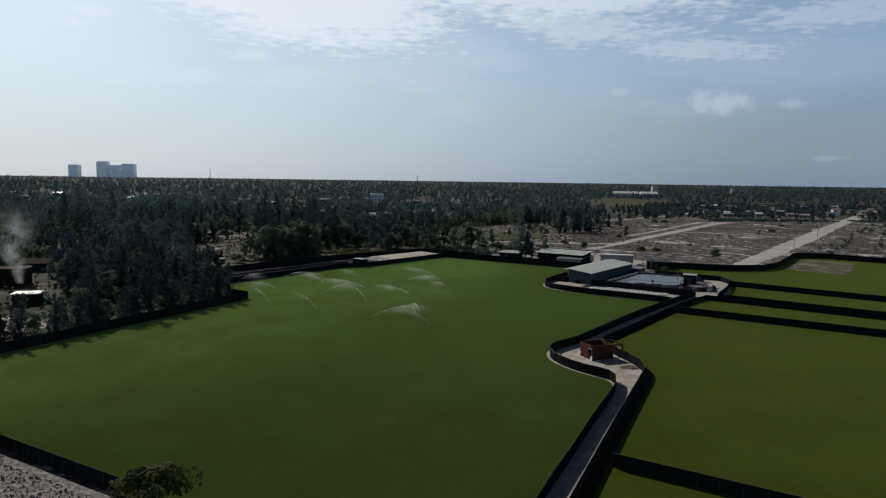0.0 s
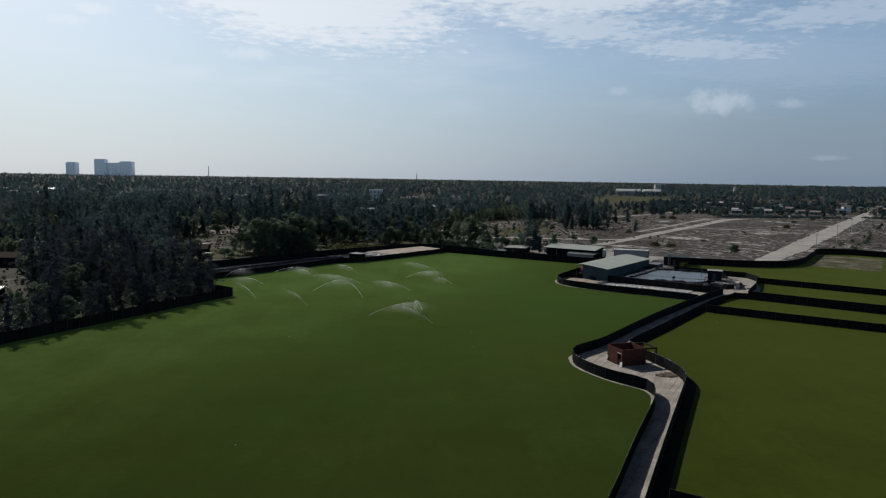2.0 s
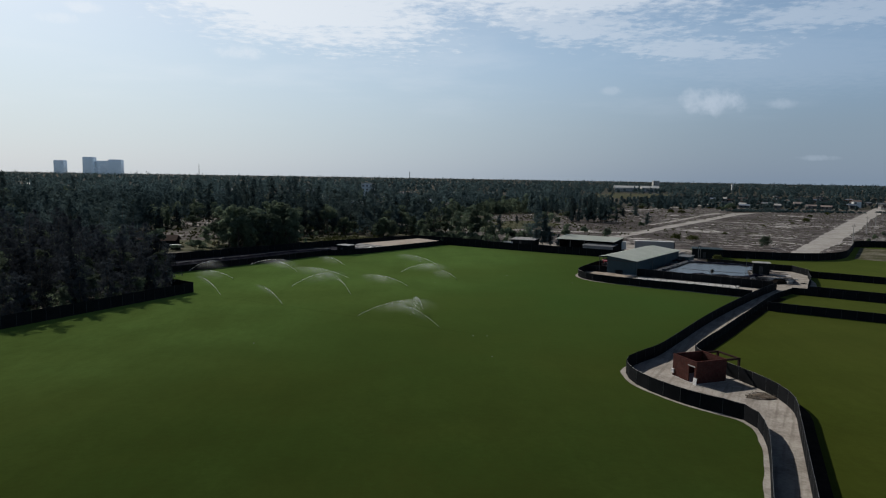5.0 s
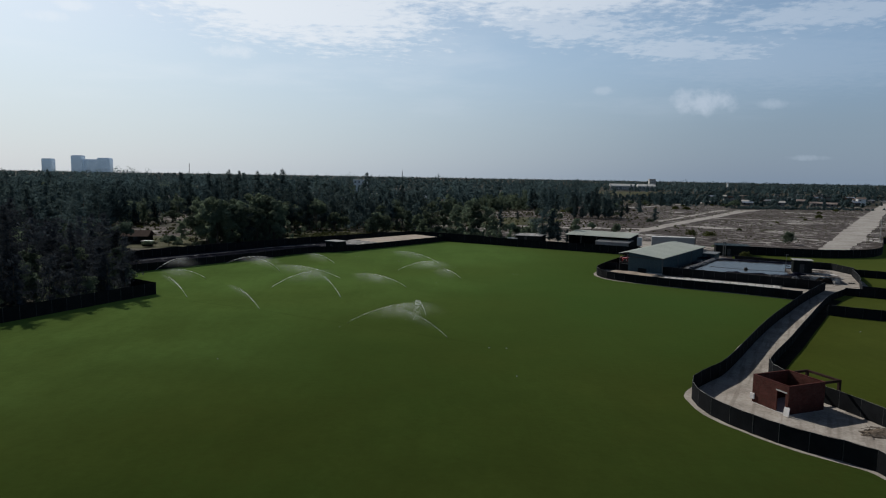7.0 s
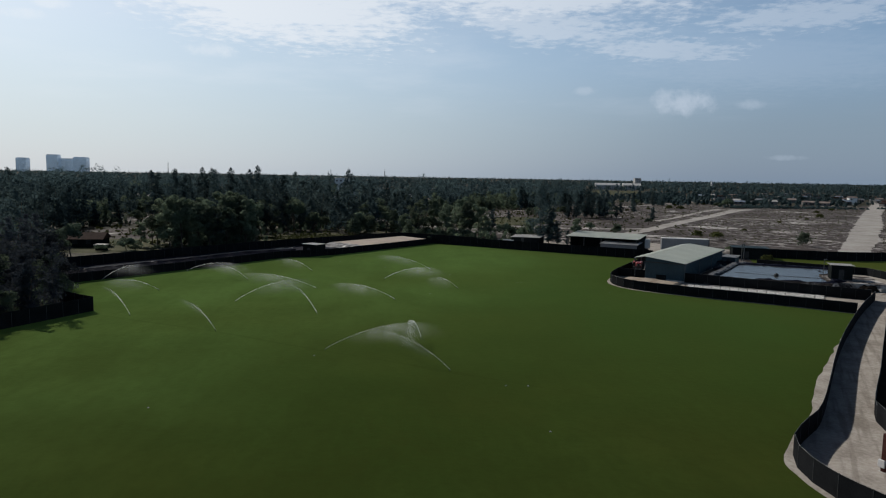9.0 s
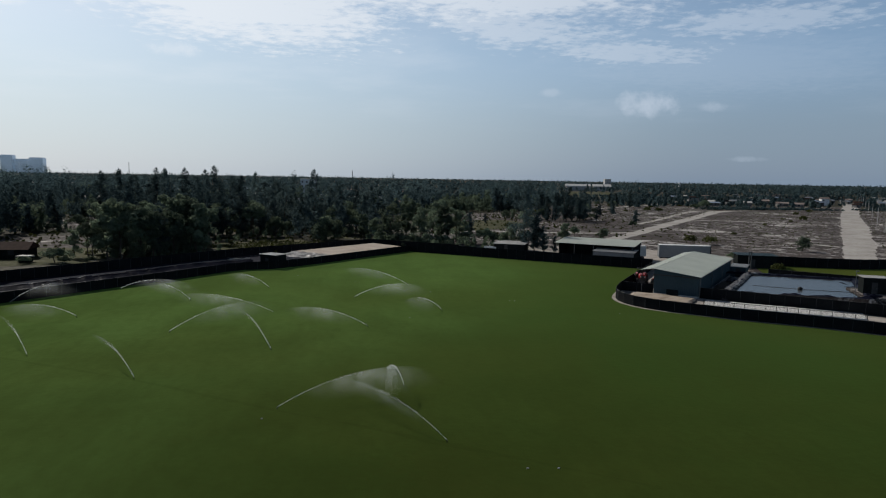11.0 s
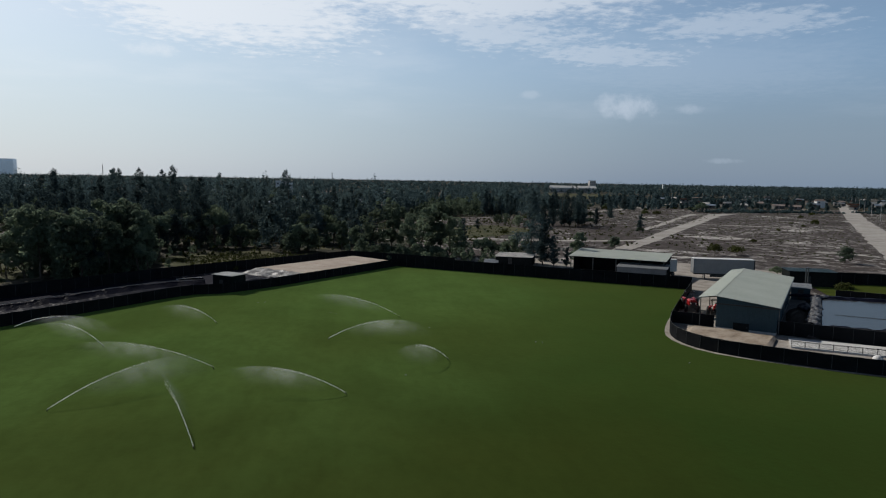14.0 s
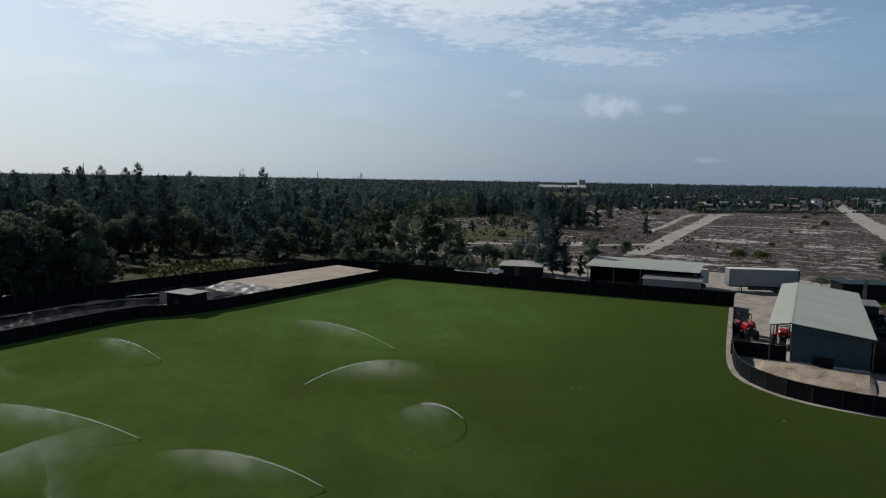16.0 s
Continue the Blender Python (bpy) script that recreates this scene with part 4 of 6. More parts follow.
def barn():
    b = thing("barn", "long open barn with a pale green ribbed metal roof", "barn", frame_at(33.6, 271.9, 0.53, 0.848, 0.05))
    part("roof", finish(ribbed([(0.0, 3.95), (5.0, 4.35), (10.0, 4.75)], 0, 20.4, 0.6), "roof", ROOF), b, pose(0, 0, 0) @ Matrix(((0, 1, 0, 0), (1, 0, 0, 0), (0, 0, 1, 0), (0, 0, 0, 1))))
    part("back_wall", finish(box(0.3, 20.1, 9.5, 9.6, 0, 4.6), "back_wall", DARKWALL), b)
    part("side_wall", finish(box(19.95, 20.05, 0.6, 9.5, 0, 3.9), "side_wall", DARKWALL), b)
    part("side_wall", finish(box(0.3, 0.4, 3.0, 9.5, 0, 3.9), "side_wall", DARKWALL), b)
    for x in (0.4, 5.2, 10.1, 15.0, 19.8):
        part("post", finish(box(x - 0.08, x + 0.08, 0.3, 0.46, 0, 3.92, 0.01), "post", STEEL), b)
        part("rafter", finish(rod((x, 0.1, 3.86), (x, 9.9, 4.64), 0.07, sides=4), "rafter", DARKSTEEL), b)
    lt = thing("lean_to", "low grey tin lean-to beside the open barn", "shed", frame_at(40.9, 263.0, 0.50, 0.866, 0.05))
    part("roof", finish(ribbed([(0.0, 2.75), (6.0, 3.1)], 0, 10.2, 0.5), "roof", GREYROOF), lt, Matrix(((0, 1, 0, 0), (1, 0, 0, 0), (0, 0, 1, 0), (0, 0, 0, 1))))
    part("wall", finish(clad(9.8, 2.7), "wall", GREYROOF), lt, pose(0.2, 0.25, 0), "grey tin front")
    part("wall", finish(clad(5.6, 2.7), "wall", DARKWALL), lt, pose(10.0, 0.3, 0, 0, 0, 90))
    part("wall", finish(clad(5.6, 2.7), "wall", DARKWALL), lt, pose(0.2, 5.9, 0, 0, 0, -90))


def wheel(parent, x, y, r, w, mat=RUBBER, name="wheel", turn=0):
    bm = bmesh.new()
    bmesh.ops.create_cone(bm, cap_ends=True, segments=18, radius1=r, radius2=r, depth=w, matrix=Matrix.Rotation(radians(90), 4, "X"))
    bmesh.ops.bevel(bm, geom=[e for e in bm.edges if e.calc_face_angle(0) > 1], offset=r * 0.12, segments=1, affect="EDGES")
    t = part(name, finish(bm, name, mat), parent, pose(x, y, r, 0, 0, turn))
    bm = bmesh.new()
    bmesh.ops.create_cone(bm, cap_ends=True, segments=14, radius1=r * 0.5, radius2=r * 0.42, depth=w + 0.03, matrix=Matrix.Rotation(radians(90), 4, "X"))
    part("rim", finish(bm, "rim", STEEL), t)
    return t


def trailer():
    t = thing("box_trailer", "long white box trailer parked beside the barn", "trailer", frame_at(58.6, 264.6, 0.225, 0.974, 0.05))
    part("body", finish(box(0, 12.3, 0, 2.5, 1.15, 4.2, 0.04), "body", TRAILER), t)
    part("roof_cap", finish(box(-0.03, 12.33, -0.03, 2.53, 4.2, 4.28, 0.03), "roof_cap", WHITE), t)
    part("front_frame", finish(box(-0.05, 0.16, -0.04, 2.54, 1.12, 4.24, 0.02), "front_frame", GREYROOF), t)
    part("rear_frame", finish(box(12.14, 12.36, -0.04, 2.54, 1.12, 4.24, 0.02), "rear_frame", DARKSTEEL), t)
    for x in np.arange(0.7, 12.1, 0.6):
        part("rib", finish(box(x, x + 0.05, -0.025, 0.0, 1.2, 4.15), "rib", TRAILER), t)
    part("chassis", finish(box(0.3, 12.0, 0.7, 1.8, 0.85, 1.14, 0.02), "chassis", DARKSTEEL), t)
    for x in (8.6, 9.9, 11.1):
        for y in (0.2, 2.3):
            wheel(t, x, y, 0.5, 0.35)
    for y in (0.6, 1.9):
        part("landing_leg", finish(box(2.4, 2.55, y, y + 0.12, 0.0, 0.86), "landing_leg", DARKSTEEL), t)
    part("side_guard", finish(box(3.4, 7.8, 0.05, 0.1, 0.45, 0.95, 0.01), "side_guard", DARKSTEEL), t)
    k = thing("small_truck", "small white box truck parked behind the barn", "truck", frame_at(57.2, 270.6, -0.225, -0.974, 0.05))
    part("cargo_box", finish(box(0.0, 2.6, 0.2, 2.2, 0.9, 3.5, 0.04), "cargo_box", WHITE), k)
    cab = part("cab", finish(box(2.7, 4.2, 0.25, 2.15, 0.5, 2.3, 0.12), "cab", WHITE), k)
    part("windscreen", finish(box(4.16, 4.23, 0.4, 2.0, 1.4, 2.1, 0.02), "windscreen", GLASS_DARK), cab)
    part("side_window", finish(box(3.2, 4.0, 0.22, 0.27, 1.4, 2.0, 0.02), "side_window", GLASS_DARK), cab)
    for x in (0.8, 3.5):
        for y in (0.3, 2.1):
            wheel(k, x, y, 0.42, 0.28)


def tractor(x, y, ux, uy, label):
    t = thing("tractor", label, "tractor", frame_at(x, y, ux, uy, 0.05) @ Matrix.Scale(1.22, 4), group="tractors in the yard")
    part("bonnet", finish(box(-0.5, 0.5, 0.8, 2.4, 0.8, 1.62, 0.16), "bonnet", RED), t)
    part("grille", finish(box(-0.34, 0.34, 2.38, 2.44, 0.9, 1.35, 0.02), "grille", DARKSTEEL), t)
    part("chassis", finish(box(-0.3, 0.3, -0.5, 2.3, 0.5, 0.86, 0.04), "chassis", DARKSTEEL), t)
    for s in (-1, 1):
        wheel(t, s * 0.85, 0, 0.75, 0.42, RUBBER, "rear_wheel", 90)
        wheel(t, s * 0.75, 1.9, 0.45, 0.3, RUBBER, "front_wheel", 90)
        part("mudguard", finish(box(s * 0.62 - 0.16, s * 0.62 + 0.16, -0.65, 0.65, 1.45, 1.56, 0.04), "mudguard", RED), t)
        part("rops_post", finish(rod((s * 0.55, -0.55, 1.0), (s * 0.55, -0.55, 2.35), 0.045), "rops_post", DARKSTEEL), t)
    part("rops_bar", finish(rod((-0.58, -0.55, 2.35), (0.58, -0.55, 2.35), 0.045), "rops_bar", DARKSTEEL), t)
    for s in (-1, 1):
        part("cage_post", finish(rod((s * 0.55, 0.6, 1.45), (s * 0.55, 0.5, 2.33), 0.04), "cage_post", DARKSTEEL), t)
        part("cage_rail", finish(rod((s * 0.55, -0.6, 2.35), (s * 0.55, 0.55, 2.33), 0.04), "cage_rail", DARKSTEEL), t)
        part("headlight", finish(rod((s * 0.3, 2.36, 1.2), (s * 0.3, 2.46, 1.2), 0.1, sides=12), "headlight", WHITE), t)
        part("mudguard_side", finish(box(s * 0.80 - 0.02, s * 0.80 + 0.02, -0.6, 0.6, 0.95, 1.5, 0.01), "mudguard_side", RED), t)
    part("cage_bar", finish(rod((-0.55, 0.5, 2.33), (0.55, 0.5, 2.33), 0.04), "cage_bar", DARKSTEEL), t)
    part("loader_frame", finish(box(-0.55, 0.55, 2.46, 2.62, 0.55, 0.95, 0.03), "loader_frame", DARKSTEEL), t)
    part("seat", finish(box(-0.25, 0.25, -0.35, 0.15, 0.95, 1.3, 0.06), "seat", RUBBER), t)
    part("steering_wheel", finish(rod((0, 0.62, 1.45), (0, 0.58, 1.5), 0.2, sides=14), "steering_wheel", RUBBER), t)
    part("exhaust", finish(rod((0.25, 1.5, 1.45), (0.25, 1.5, 2.2), 0.04), "exhaust", DARKSTEEL), t)


def brick_shed():
    F, u, v = Vector((26.55, 122.4)), Vector((0.358, -0.934)), Vector((0.934, 0.358))
    o = F - 4.2 * u
    s = thing("brick_shed", "small unfinished red brick shed without a roof, door open", "shed", pose(o.x, o.y, 0.06, 0, 0, math.degrees(math.atan2(v.y, v.x))))
    # local x along v, local -y along u
    h, w = 2.75, 0.12

    def wall(name, x0, x1, y0, y1, z0, z1):
        part(name, finish(box(x0, x1, y0, y1, z0, z1, 0.01), name, BRICK), s)

    wall("wall", 0, w, -2.9, 0, 0, h)
    wall("wall", 0, w, -4.2, -3.85, 0, h)
    wall("wall_over_door", 0, w, -3.85, -2.9, 2.12, h)
    wall("wall", w, 4.6, -4.2, -4.2 + w, 0, h)
    wall("wall", 4.6 - w, 4.6, -4.2 + w, 0, 0, h)
    wall("wall", w, 4.6 - w, -w, 0, 0, h)
    part("lintel", finish(box(-0.02, w + 0.02, -4.0, -2.75, 2.0, 2.13, 0.01), "lintel", CONCRETE), s)
    part("floor_slab", finish(box(-0.1, 4.7, -4.3, 0.1, -0.05, 0.03, 0.01), "floor_slab", CONCRETE), s)
    for x0, x1, y0, y1 in ((-0.02, w + 0.02, -4.22, 0.02), (w + 0.02, 4.62, -4.22, -4.2 + w + 0.02), (4.6 - w - 0.02, 4.62, -4.04, 0.02), (w + 0.02, 4.6 - w - 0.02, -w - 0.02, 0.02)):
        part("coping", finish(box(x0, x1, y0, y1, h + 0.001, h + 0.03, 0.005), "coping", BRICK), s)
    for x, y in ((6.7, -4.0), (6.7, -0.4)):
        part("canopy_post", finish(box(x - 0.13, x + 0.13, y - 0.13, y + 0.13, 0, 2.6, 0.02), "canopy_post", DARKBRICK), s)
        part("canopy_beam", finish(box(4.6, x + 0.14, y - 0.11, y + 0.11, 2.48, 2.72, 0.02), "canopy_beam", DARKBRICK), s)
    part("canopy_beam", finish(box(6.58, 6.82, -4.0, -0.4, 2.5, 2.72, 0.02), "canopy_beam", DARKBRICK), s)
    thing("white_board", "white board leaning by the shed door", "board", pose(26.3, 122.2, 0.05, 8, 0, 111), data=finish(box(-0.3, 0.3, -0.03, 0.03, 0, 0.85, 0.01), "white_board", WHITE))
    part("junction_box", finish(box(-0.14, 0.0, -0.35, 0.15, 0.35, 0.9, 0.02), "junction_box", WHITE), s)


def heap(name, x, y, rx, ry, h, seed, material, label, category="heap", z=0.05, turn=0):
    bm = bmesh.new()
    n, rings = 22, 6
    rows = []
    for i in range(rings + 1):
        r = i / rings
        row = []
        for j in range(n):
            a = 2 * math.pi * j / n
            k = 1 + 0.25 * noise.noise(Vector((math.cos(a) * 2 + seed, math.sin(a) * 2, seed)))
            px, py = rx * r * k * math.cos(a), ry * r * k * math.sin(a)
            pz = h * (1 - r * r) * (1 + 0.4 * noise.noise(Vector((px * 1.3 + seed, py * 1.3, 2))))
            row.append(bm.verts.new((px, py, pz if r < 1 else -0.05)))
        rows.append(row)
    for a, b in zip(rows, rows[1:]):
        for j in range(n):
            bm.faces.new((a[j], b[j], b[(j + 1) % n], a[(j + 1) % n]))
    bmesh.ops.remove_doubles(bm, verts=bm.verts, dist=0.001)
    thing(name, label, category, pose(x, y, z, 0, 0, turn), data=finish(bm, name, material))


def pond():
    # raised reservoir: bank, liner, water
    inner = [(50.9, 212.6), (66.0, 233.8), (82.3, 226.6), (69.9, 206.0)]
    mid = (67, 221)
    grow = lambda q, d: (q[0] + (q[0] - mid[0]) / math.dist(q, mid) * d, q[1] + (q[1] - mid[1]) / math.dist(q, mid) * d)
    levels = [(3.8, 0.05), (1.9, 1.55), (0.9, 1.6), (-0.6, 0.9), (-1.5, 0.3)]
    bm = bmesh.new()
    loops = []
    for d, z in levels:
        loops.append([bm.verts.new((x, y, z + (0.10 if d > 1 else 0.42) * noise.noise(Vector((x * 0.75, y * 0.75, z))))) for x, y in resample_n([grow(q, d) for q in inner], 110)])
    for a, b in zip(loops, loops[1:]):
        for j in range(len(a)):
            k = (j + 1) % len(a)
            bm.faces.new((a[j], a[k], b[k], b[j])).material_index = 1 if a is loops[0] else 0
    bmesh.ops.recalc_face_normals(bm, faces=bm.faces)
    p = thing("pond", "raised pond with a black plastic liner", "pond", kind="structure")
    bank = finish(bm, "bank", LINER)
    bank.materials.append(EARTH)
    part("bank", bank, p)
    part("water_surface", mesh_data("water_surface", [(x, y, 1.2) for x, y in [grow(q, -0.1) for q in inner]], [(0, 3, 2, 1)], WATER), p)
    bm = bmesh.new()
    bmesh.ops.create_uvsphere(bm, u_segments=14, v_segments=9, radius=0.42)
    thing("buoy", "round black float on the pond water", "float", pose(64.8, 215.6, 1.35), data=finish(bm, "buoy", RUBBER))
    rope = bmesh.new()
    line = smooth_line([(58.6, 220.4), (61.8, 218.3), (64.8, 216.3), (69.1, 214.4), (73.0, 212.9)], 0.6)
    for p, q in zip(line, line[1:]):
        rod((p[0], p[1], 1.24), (q[0], q[1], 1.24), 0.028, sides=5, bm=rope)
    thing("rope", "dark floating rope across the pond water", "rope", data=finish(rope, "rope", RUBBER))
    for q, (x, y) in enumerate(((77.0, 219.0), (74.5, 215.0), (78.5, 223.5))):
        heap("liner_fold", x, y, 2.6, 0.35, 0.2, q + 3, LINER, "crumpled fold of black liner in the pond", "liner", 1.1, 40 * q)
    # the loose edge of the liner lies crumpled over the bank
    rim = resample([(50.2, 213.4), (57.6, 223.4), (65.0, 234.0), (67.6, 235.0)], 0.35)
    over = offset_line(rim, 1.0) - rim
    v, f = [], []
    for k, ((x, y), (ox, oy)) in enumerate(zip(rim, over)):
        for m in range(6):
            c = (m - 2.5) * 0.30 + 0.35 * noise.noise(Vector((x * 0.8, y * 0.8, 5)))
            v.append((x + ox * c, y + oy * c, 1.62 - 0.10 * (m - 2.5) ** 2 * 0.3 + 0.22 * noise.noise(Vector((x * 1.9, y * 1.9, m * 0.8)))))
    for k in range(len(rim) - 1):
        for m in range(5):
            f.append((6 * k + m, 6 * k + m + 6, 6 * k + m + 7, 6 * k + m + 1))
    edge = thing("liner_edge", "torn shiny edge of the pond liner on its bank", "liner", data=mesh_data("liner_edge", v, f, SILVER))
    thick = edge.modifiers.new("thickness", "SOLIDIFY")
    thick.thickness = 0.03
    heap("earth_bank", 55.0, 223.6, 8.2, 1.7, 0.9, 21, DRYSOIL, "brown earth bank outside the pond liner", "bank", 0.3, 55)



def resample_n(corners, n):
    p = list(corners) + [corners[0]]
    p = np.array(p, float)
    s = np.concatenate([[0], np.cumsum(np.linalg.norm(np.diff(p, axis=0), axis=1))])
    q = np.linspace(0, s[-1], n, endpoint=False)
    return [(np.interp(a, s, p[:, 0]), np.interp(a, s, p[:, 1])) for a in q]


def hut(x, y, ux, uy, w, d, h, z, label, roof_mat, wall_mat):
    t = thing("pump_hut", label, "hut", frame_at(x, y, ux, uy, z))
    part("wall", finish(box(0, w, 0, d, 0, h, 0.02), "wall", wall_mat), t)
    part("roof", finish(ribbed([(0.0, h + 0.12), (w + 0.5, h + 0.12)], -0.25, d + 0.25, 0.5, 0.06), "roof", roof_mat), t, pose(-0.25, 0, 0))
    door = part("door", finish(box(w * 0.35, w * 0.35 + 0.9, -0.03, 0.0, 0.05, min(h - 0.2, 2.0), 0.01), "door", DARKSTEEL), t)
    part("handle", finish(box(w * 0.35 + 0.76, w * 0.35 + 0.82, -0.06, -0.03, 0.95, 1.1, 0.005), "handle", STEEL), door)
    return t


def walkway_and_rail():
    a, b = Vector((42.4, 206.2)), Vector((62.4, 194.9))
    d = (b - a).normalized()
    nrm = Vector((-d.y, d.x))
    slab("walkway", [tuple(a), tuple(b), tuple(b + nrm * 5.2), tuple(a + nrm * 5.2)], 0.22, PALEWALK, "pale concrete walkway beside the pond fence", "walkway", 0.25)
    r = thing("railing", "low dark steel railing with pale mesh panels", "railing", pose(a.x, a.y, 0.2, 0, 0, math.degrees(math.atan2(d.y, d.x))))
    n = 15
    step = (b - a).length / n
    post = finish(box(-0.04, 0.04, -0.04, 0.04, 0, 0.76, 0.005), "post", DARKSTEEL)
    bm = bmesh.new()
    for k in range(13):
        x = 0.1 + (step - 0.2) * k / 12
        box(x - 0.012, x + 0.012, -0.012, 0.012, 0.10, 0.66, bm=bm)
    for z in (0.10, 0.64):
        box(0.06, step - 0.06, -0.014, 0.014, z, z + 0.03, bm=bm)
    mesh = finish(bm, "mesh_panel", DARKSTEEL)
    bar = finish(rod((0, 0, 0.72), (step, 0, 0.72), 0.03, sides=6), "top_bar", DARKSTEEL)
    for i in range(n + 1):
        part("post", post, r, pose(i * step, 0, 0))
        if i < n:
            part("mesh_panel", mesh, r, pose(i * step, 0, 0))
            part("top_bar", bar, r, pose(i * step, 0, 0))
    dm = thing("white_tank", "small white domed tank beside the railing", "tank", pose(49.6, 200.6, -0.75))
    bm = bmesh.new()
    bmesh.ops.create_uvsphere(bm, u_segments=16, v_segments=10, radius=0.6)
    for vv in bm.verts:
        vv.co.z = max(vv.co.z, -0.3) + 0.65
    part("dome", finish(bm, "dome", WHITE), dm)
    part("base", finish(rod((0, 0, 0), (0, 0, 0.5), 0.57, sides=16), "base", DARKSTEEL), dm)


def sand_bed():
    # raised bed of sand at the head of the reservoir, its end held by a silver sheet
    slab("sand_bed", [(-4.4, 283.1), (-13.4, 292.7), (-32.5, 270.8), (-22.4, 262.4)], 1.3, PINKSAND, "raised flat bed of pinkish sand", "sand", 1.3, kind="")
    bm = bmesh.new()
    n, m = 60, 16
    a, b, c, d = Vector((-22.5, 262.3)), Vector((-32.6, 270.7)), Vector((-39.0, 263.5)), Vector((-29.2, 254.6))
    dark = bmesh.new()
    for sheet, j0, j1 in ((bm, 0, 7), (dark, 7, m)):
        rows = []
        for i in range(n + 1):
            row = []
            for j in range(j0, j1 + 1):
                p = a.lerp(b, i / n).lerp(d.lerp(c, i / n), j / m)
                z = 1.25 * (1 - j / m) ** 1.6 + 0.12 + 0.30 * noise.noise(Vector(((p.x - p.y) * 0.35, (p.x + p.y) * 1.3, 5)))
                row.append(sheet.verts.new((p.x, p.y, z)))
            rows.append(row)
        for r, s in zip(rows, rows[1:]):
            for j in range(j1 - j0):
                sheet.faces.new((r[j], s[j], s[j + 1], r[j + 1]))
    thing("black_sheet", "crumpled black plastic sheet beside the sand bed", "sheet", data=finish(dark, "black_sheet", LINER))
    thing("silver_sheet", "crumpled silver plastic sheet over the end of the sand bed", "sheet", data=finish(bm, "silver_sheet", SILVER))


def reservoir():
    # long lined channel beside the turf
    L = offset_line(WEST_FAR, -1.6)
    R = offset_line(WEST_FAR, -12.5)
    k = [i for i in range(len(L)) if -95 < L[i][0] < -34 and L[i][1] < 256]
    L, R = L[k], R[k]
    fine = np.linspace(0, len(L) - 1, 4 * len(L))
    L, R = (np.stack([np.interp(fine, np.arange(len(q)), q[:, c]) for c in range(2)], 1) for q in (L, R))
    bm = bmesh.new()
    n = len(L)
    rows = []
    for f in np.linspace(0, 1, 23):
        z = float(np.interp(f, (0, 0.08, 0.22, 0.78, 0.92, 1), (0.7, 0.75, 0.15, 0.15, 0.8, 0.7)))
        row = []
        for i in range(n):
            x, y = L[i] * (1 - f) + R[i] * f
            fold = 0.16 * noise.noise(Vector((x * 0.5, y * 0.5, 1))) + 0.10 * noise.noise(Vector(((x - y) * 0.5, (x + y) * 1.7, 3)))
            row.append(bm.verts.new((x, y, max(z + fold, 0.06))))
        rows.append(row)
    for a, b in zip(rows, rows[1:]):
        for i in range(n - 1):
            bm.faces.new((a[i], a[i + 1], b[i + 1], b[i]))
    p = thing("reservoir", "long shallow reservoir lined with black plastic", "reservoir", kind="structure")
    part("liner", finish(bm, "liner", LINER), p)
    q = L * 0.08 + R * 0.92
    edge = bmesh.new()
    for i in range(n - 1):
        rod((q[i][0], q[i][1], 0.92), (q[i + 1][0], q[i + 1][1], 0.86), 0.045, sides=6, bm=edge)
    part("edge_pipe", finish(edge, "edge_pipe", GREYROOF), p, None, "pale pipe along the liner's edge")


def pallets(x, y, turn, n):
    t = thing("pallet_stack", "stack of pale wooden pallets and boards", "pallets", pose(x, y, 0.06, 0, 0, turn))
    for i in range(n):
        part("board", finish(box(0, 1.2, 0, 1.0, i * 0.15, i * 0.15 + 0.11, 0.01), "board", CONCRETE), t)


warehouse()
barn()
trailer()
tractor(41.2, 231.0, -0.25, -0.97, "red tractor with a roll bar parked beside the warehouse")
tractor(41.8, 223.6, 0.6, 0.8, "red tractor parked under the warehouse canopy")
brick_shed()
pond()
walkway_and_rail()
sand_bed()
reservoir()
hut(72.9, 210.4, 0.35, 0.94, 3.7, 3.0, 2.75, 1.45, "dark pump hut with a pale flat roof on the pond bank", CONCRETE, DARKWALL)
slab("hut_base", [(70.5, 206.5), (79.5, 203.6), (83.0, 214.0), (74.5, 217.0)], 1.46, EARTH, "earth mound under the pump hut", "mound", 1.5)
hut(-36.9, 250.0, 0.55, 0.83, 4.4, 3.4, 2.75, 0.05, "dark hut with a pale flat tin roof beside the reservoir", GREYROOF, DARKWALL)
for k, (x, y, w, d, turn) in enumerate(((-39.2, 252.6, 2.0, 0.9, 35), (-34.4, 255.6, 1.3, 0.6, 40), (-46.2, 261.8, 5.0, 0.35, 32))):
    rs = random.Random(60 + k)
    grid = [(w * i / 6, d * j / 3 + 0.1 * rs.uniform(-1, 1), 0.10 + 0.10 * rs.random() * (0 < i < 6)) for i in range(7) for j in range(4)]
    quads = [(4 * i + j, 4 * i + j + 4, 4 * i + j + 5, 4 * i + j + 1) for i in range(6) for j in range(3)]
    sheet = thing("plastic_sheet", "crumpled pale plastic sheet lying on the reservoir edge", "plastic sheet", pose(x, y, 0.12, 0, 0, turn), data=mesh_data("plastic_sheet", grid, quads, CONCRETE))
    thick = sheet.modifiers.new("thickness", "SOLIDIFY")
    thick.thickness = 0.12
hut(64.2, 239.6, 0.55, 0.83, 3.0, 6.0, 2.1, 0.05, "low shed with a pale sloping roof behind the warehouse", GREYROOF, CLAD)
hut(74.0, 255.0, 0.30, 0.95, 8.6, 5.5, 2.9, 0.05, "low dark green tin shed behind the yard", CLAD, DARKWALL)
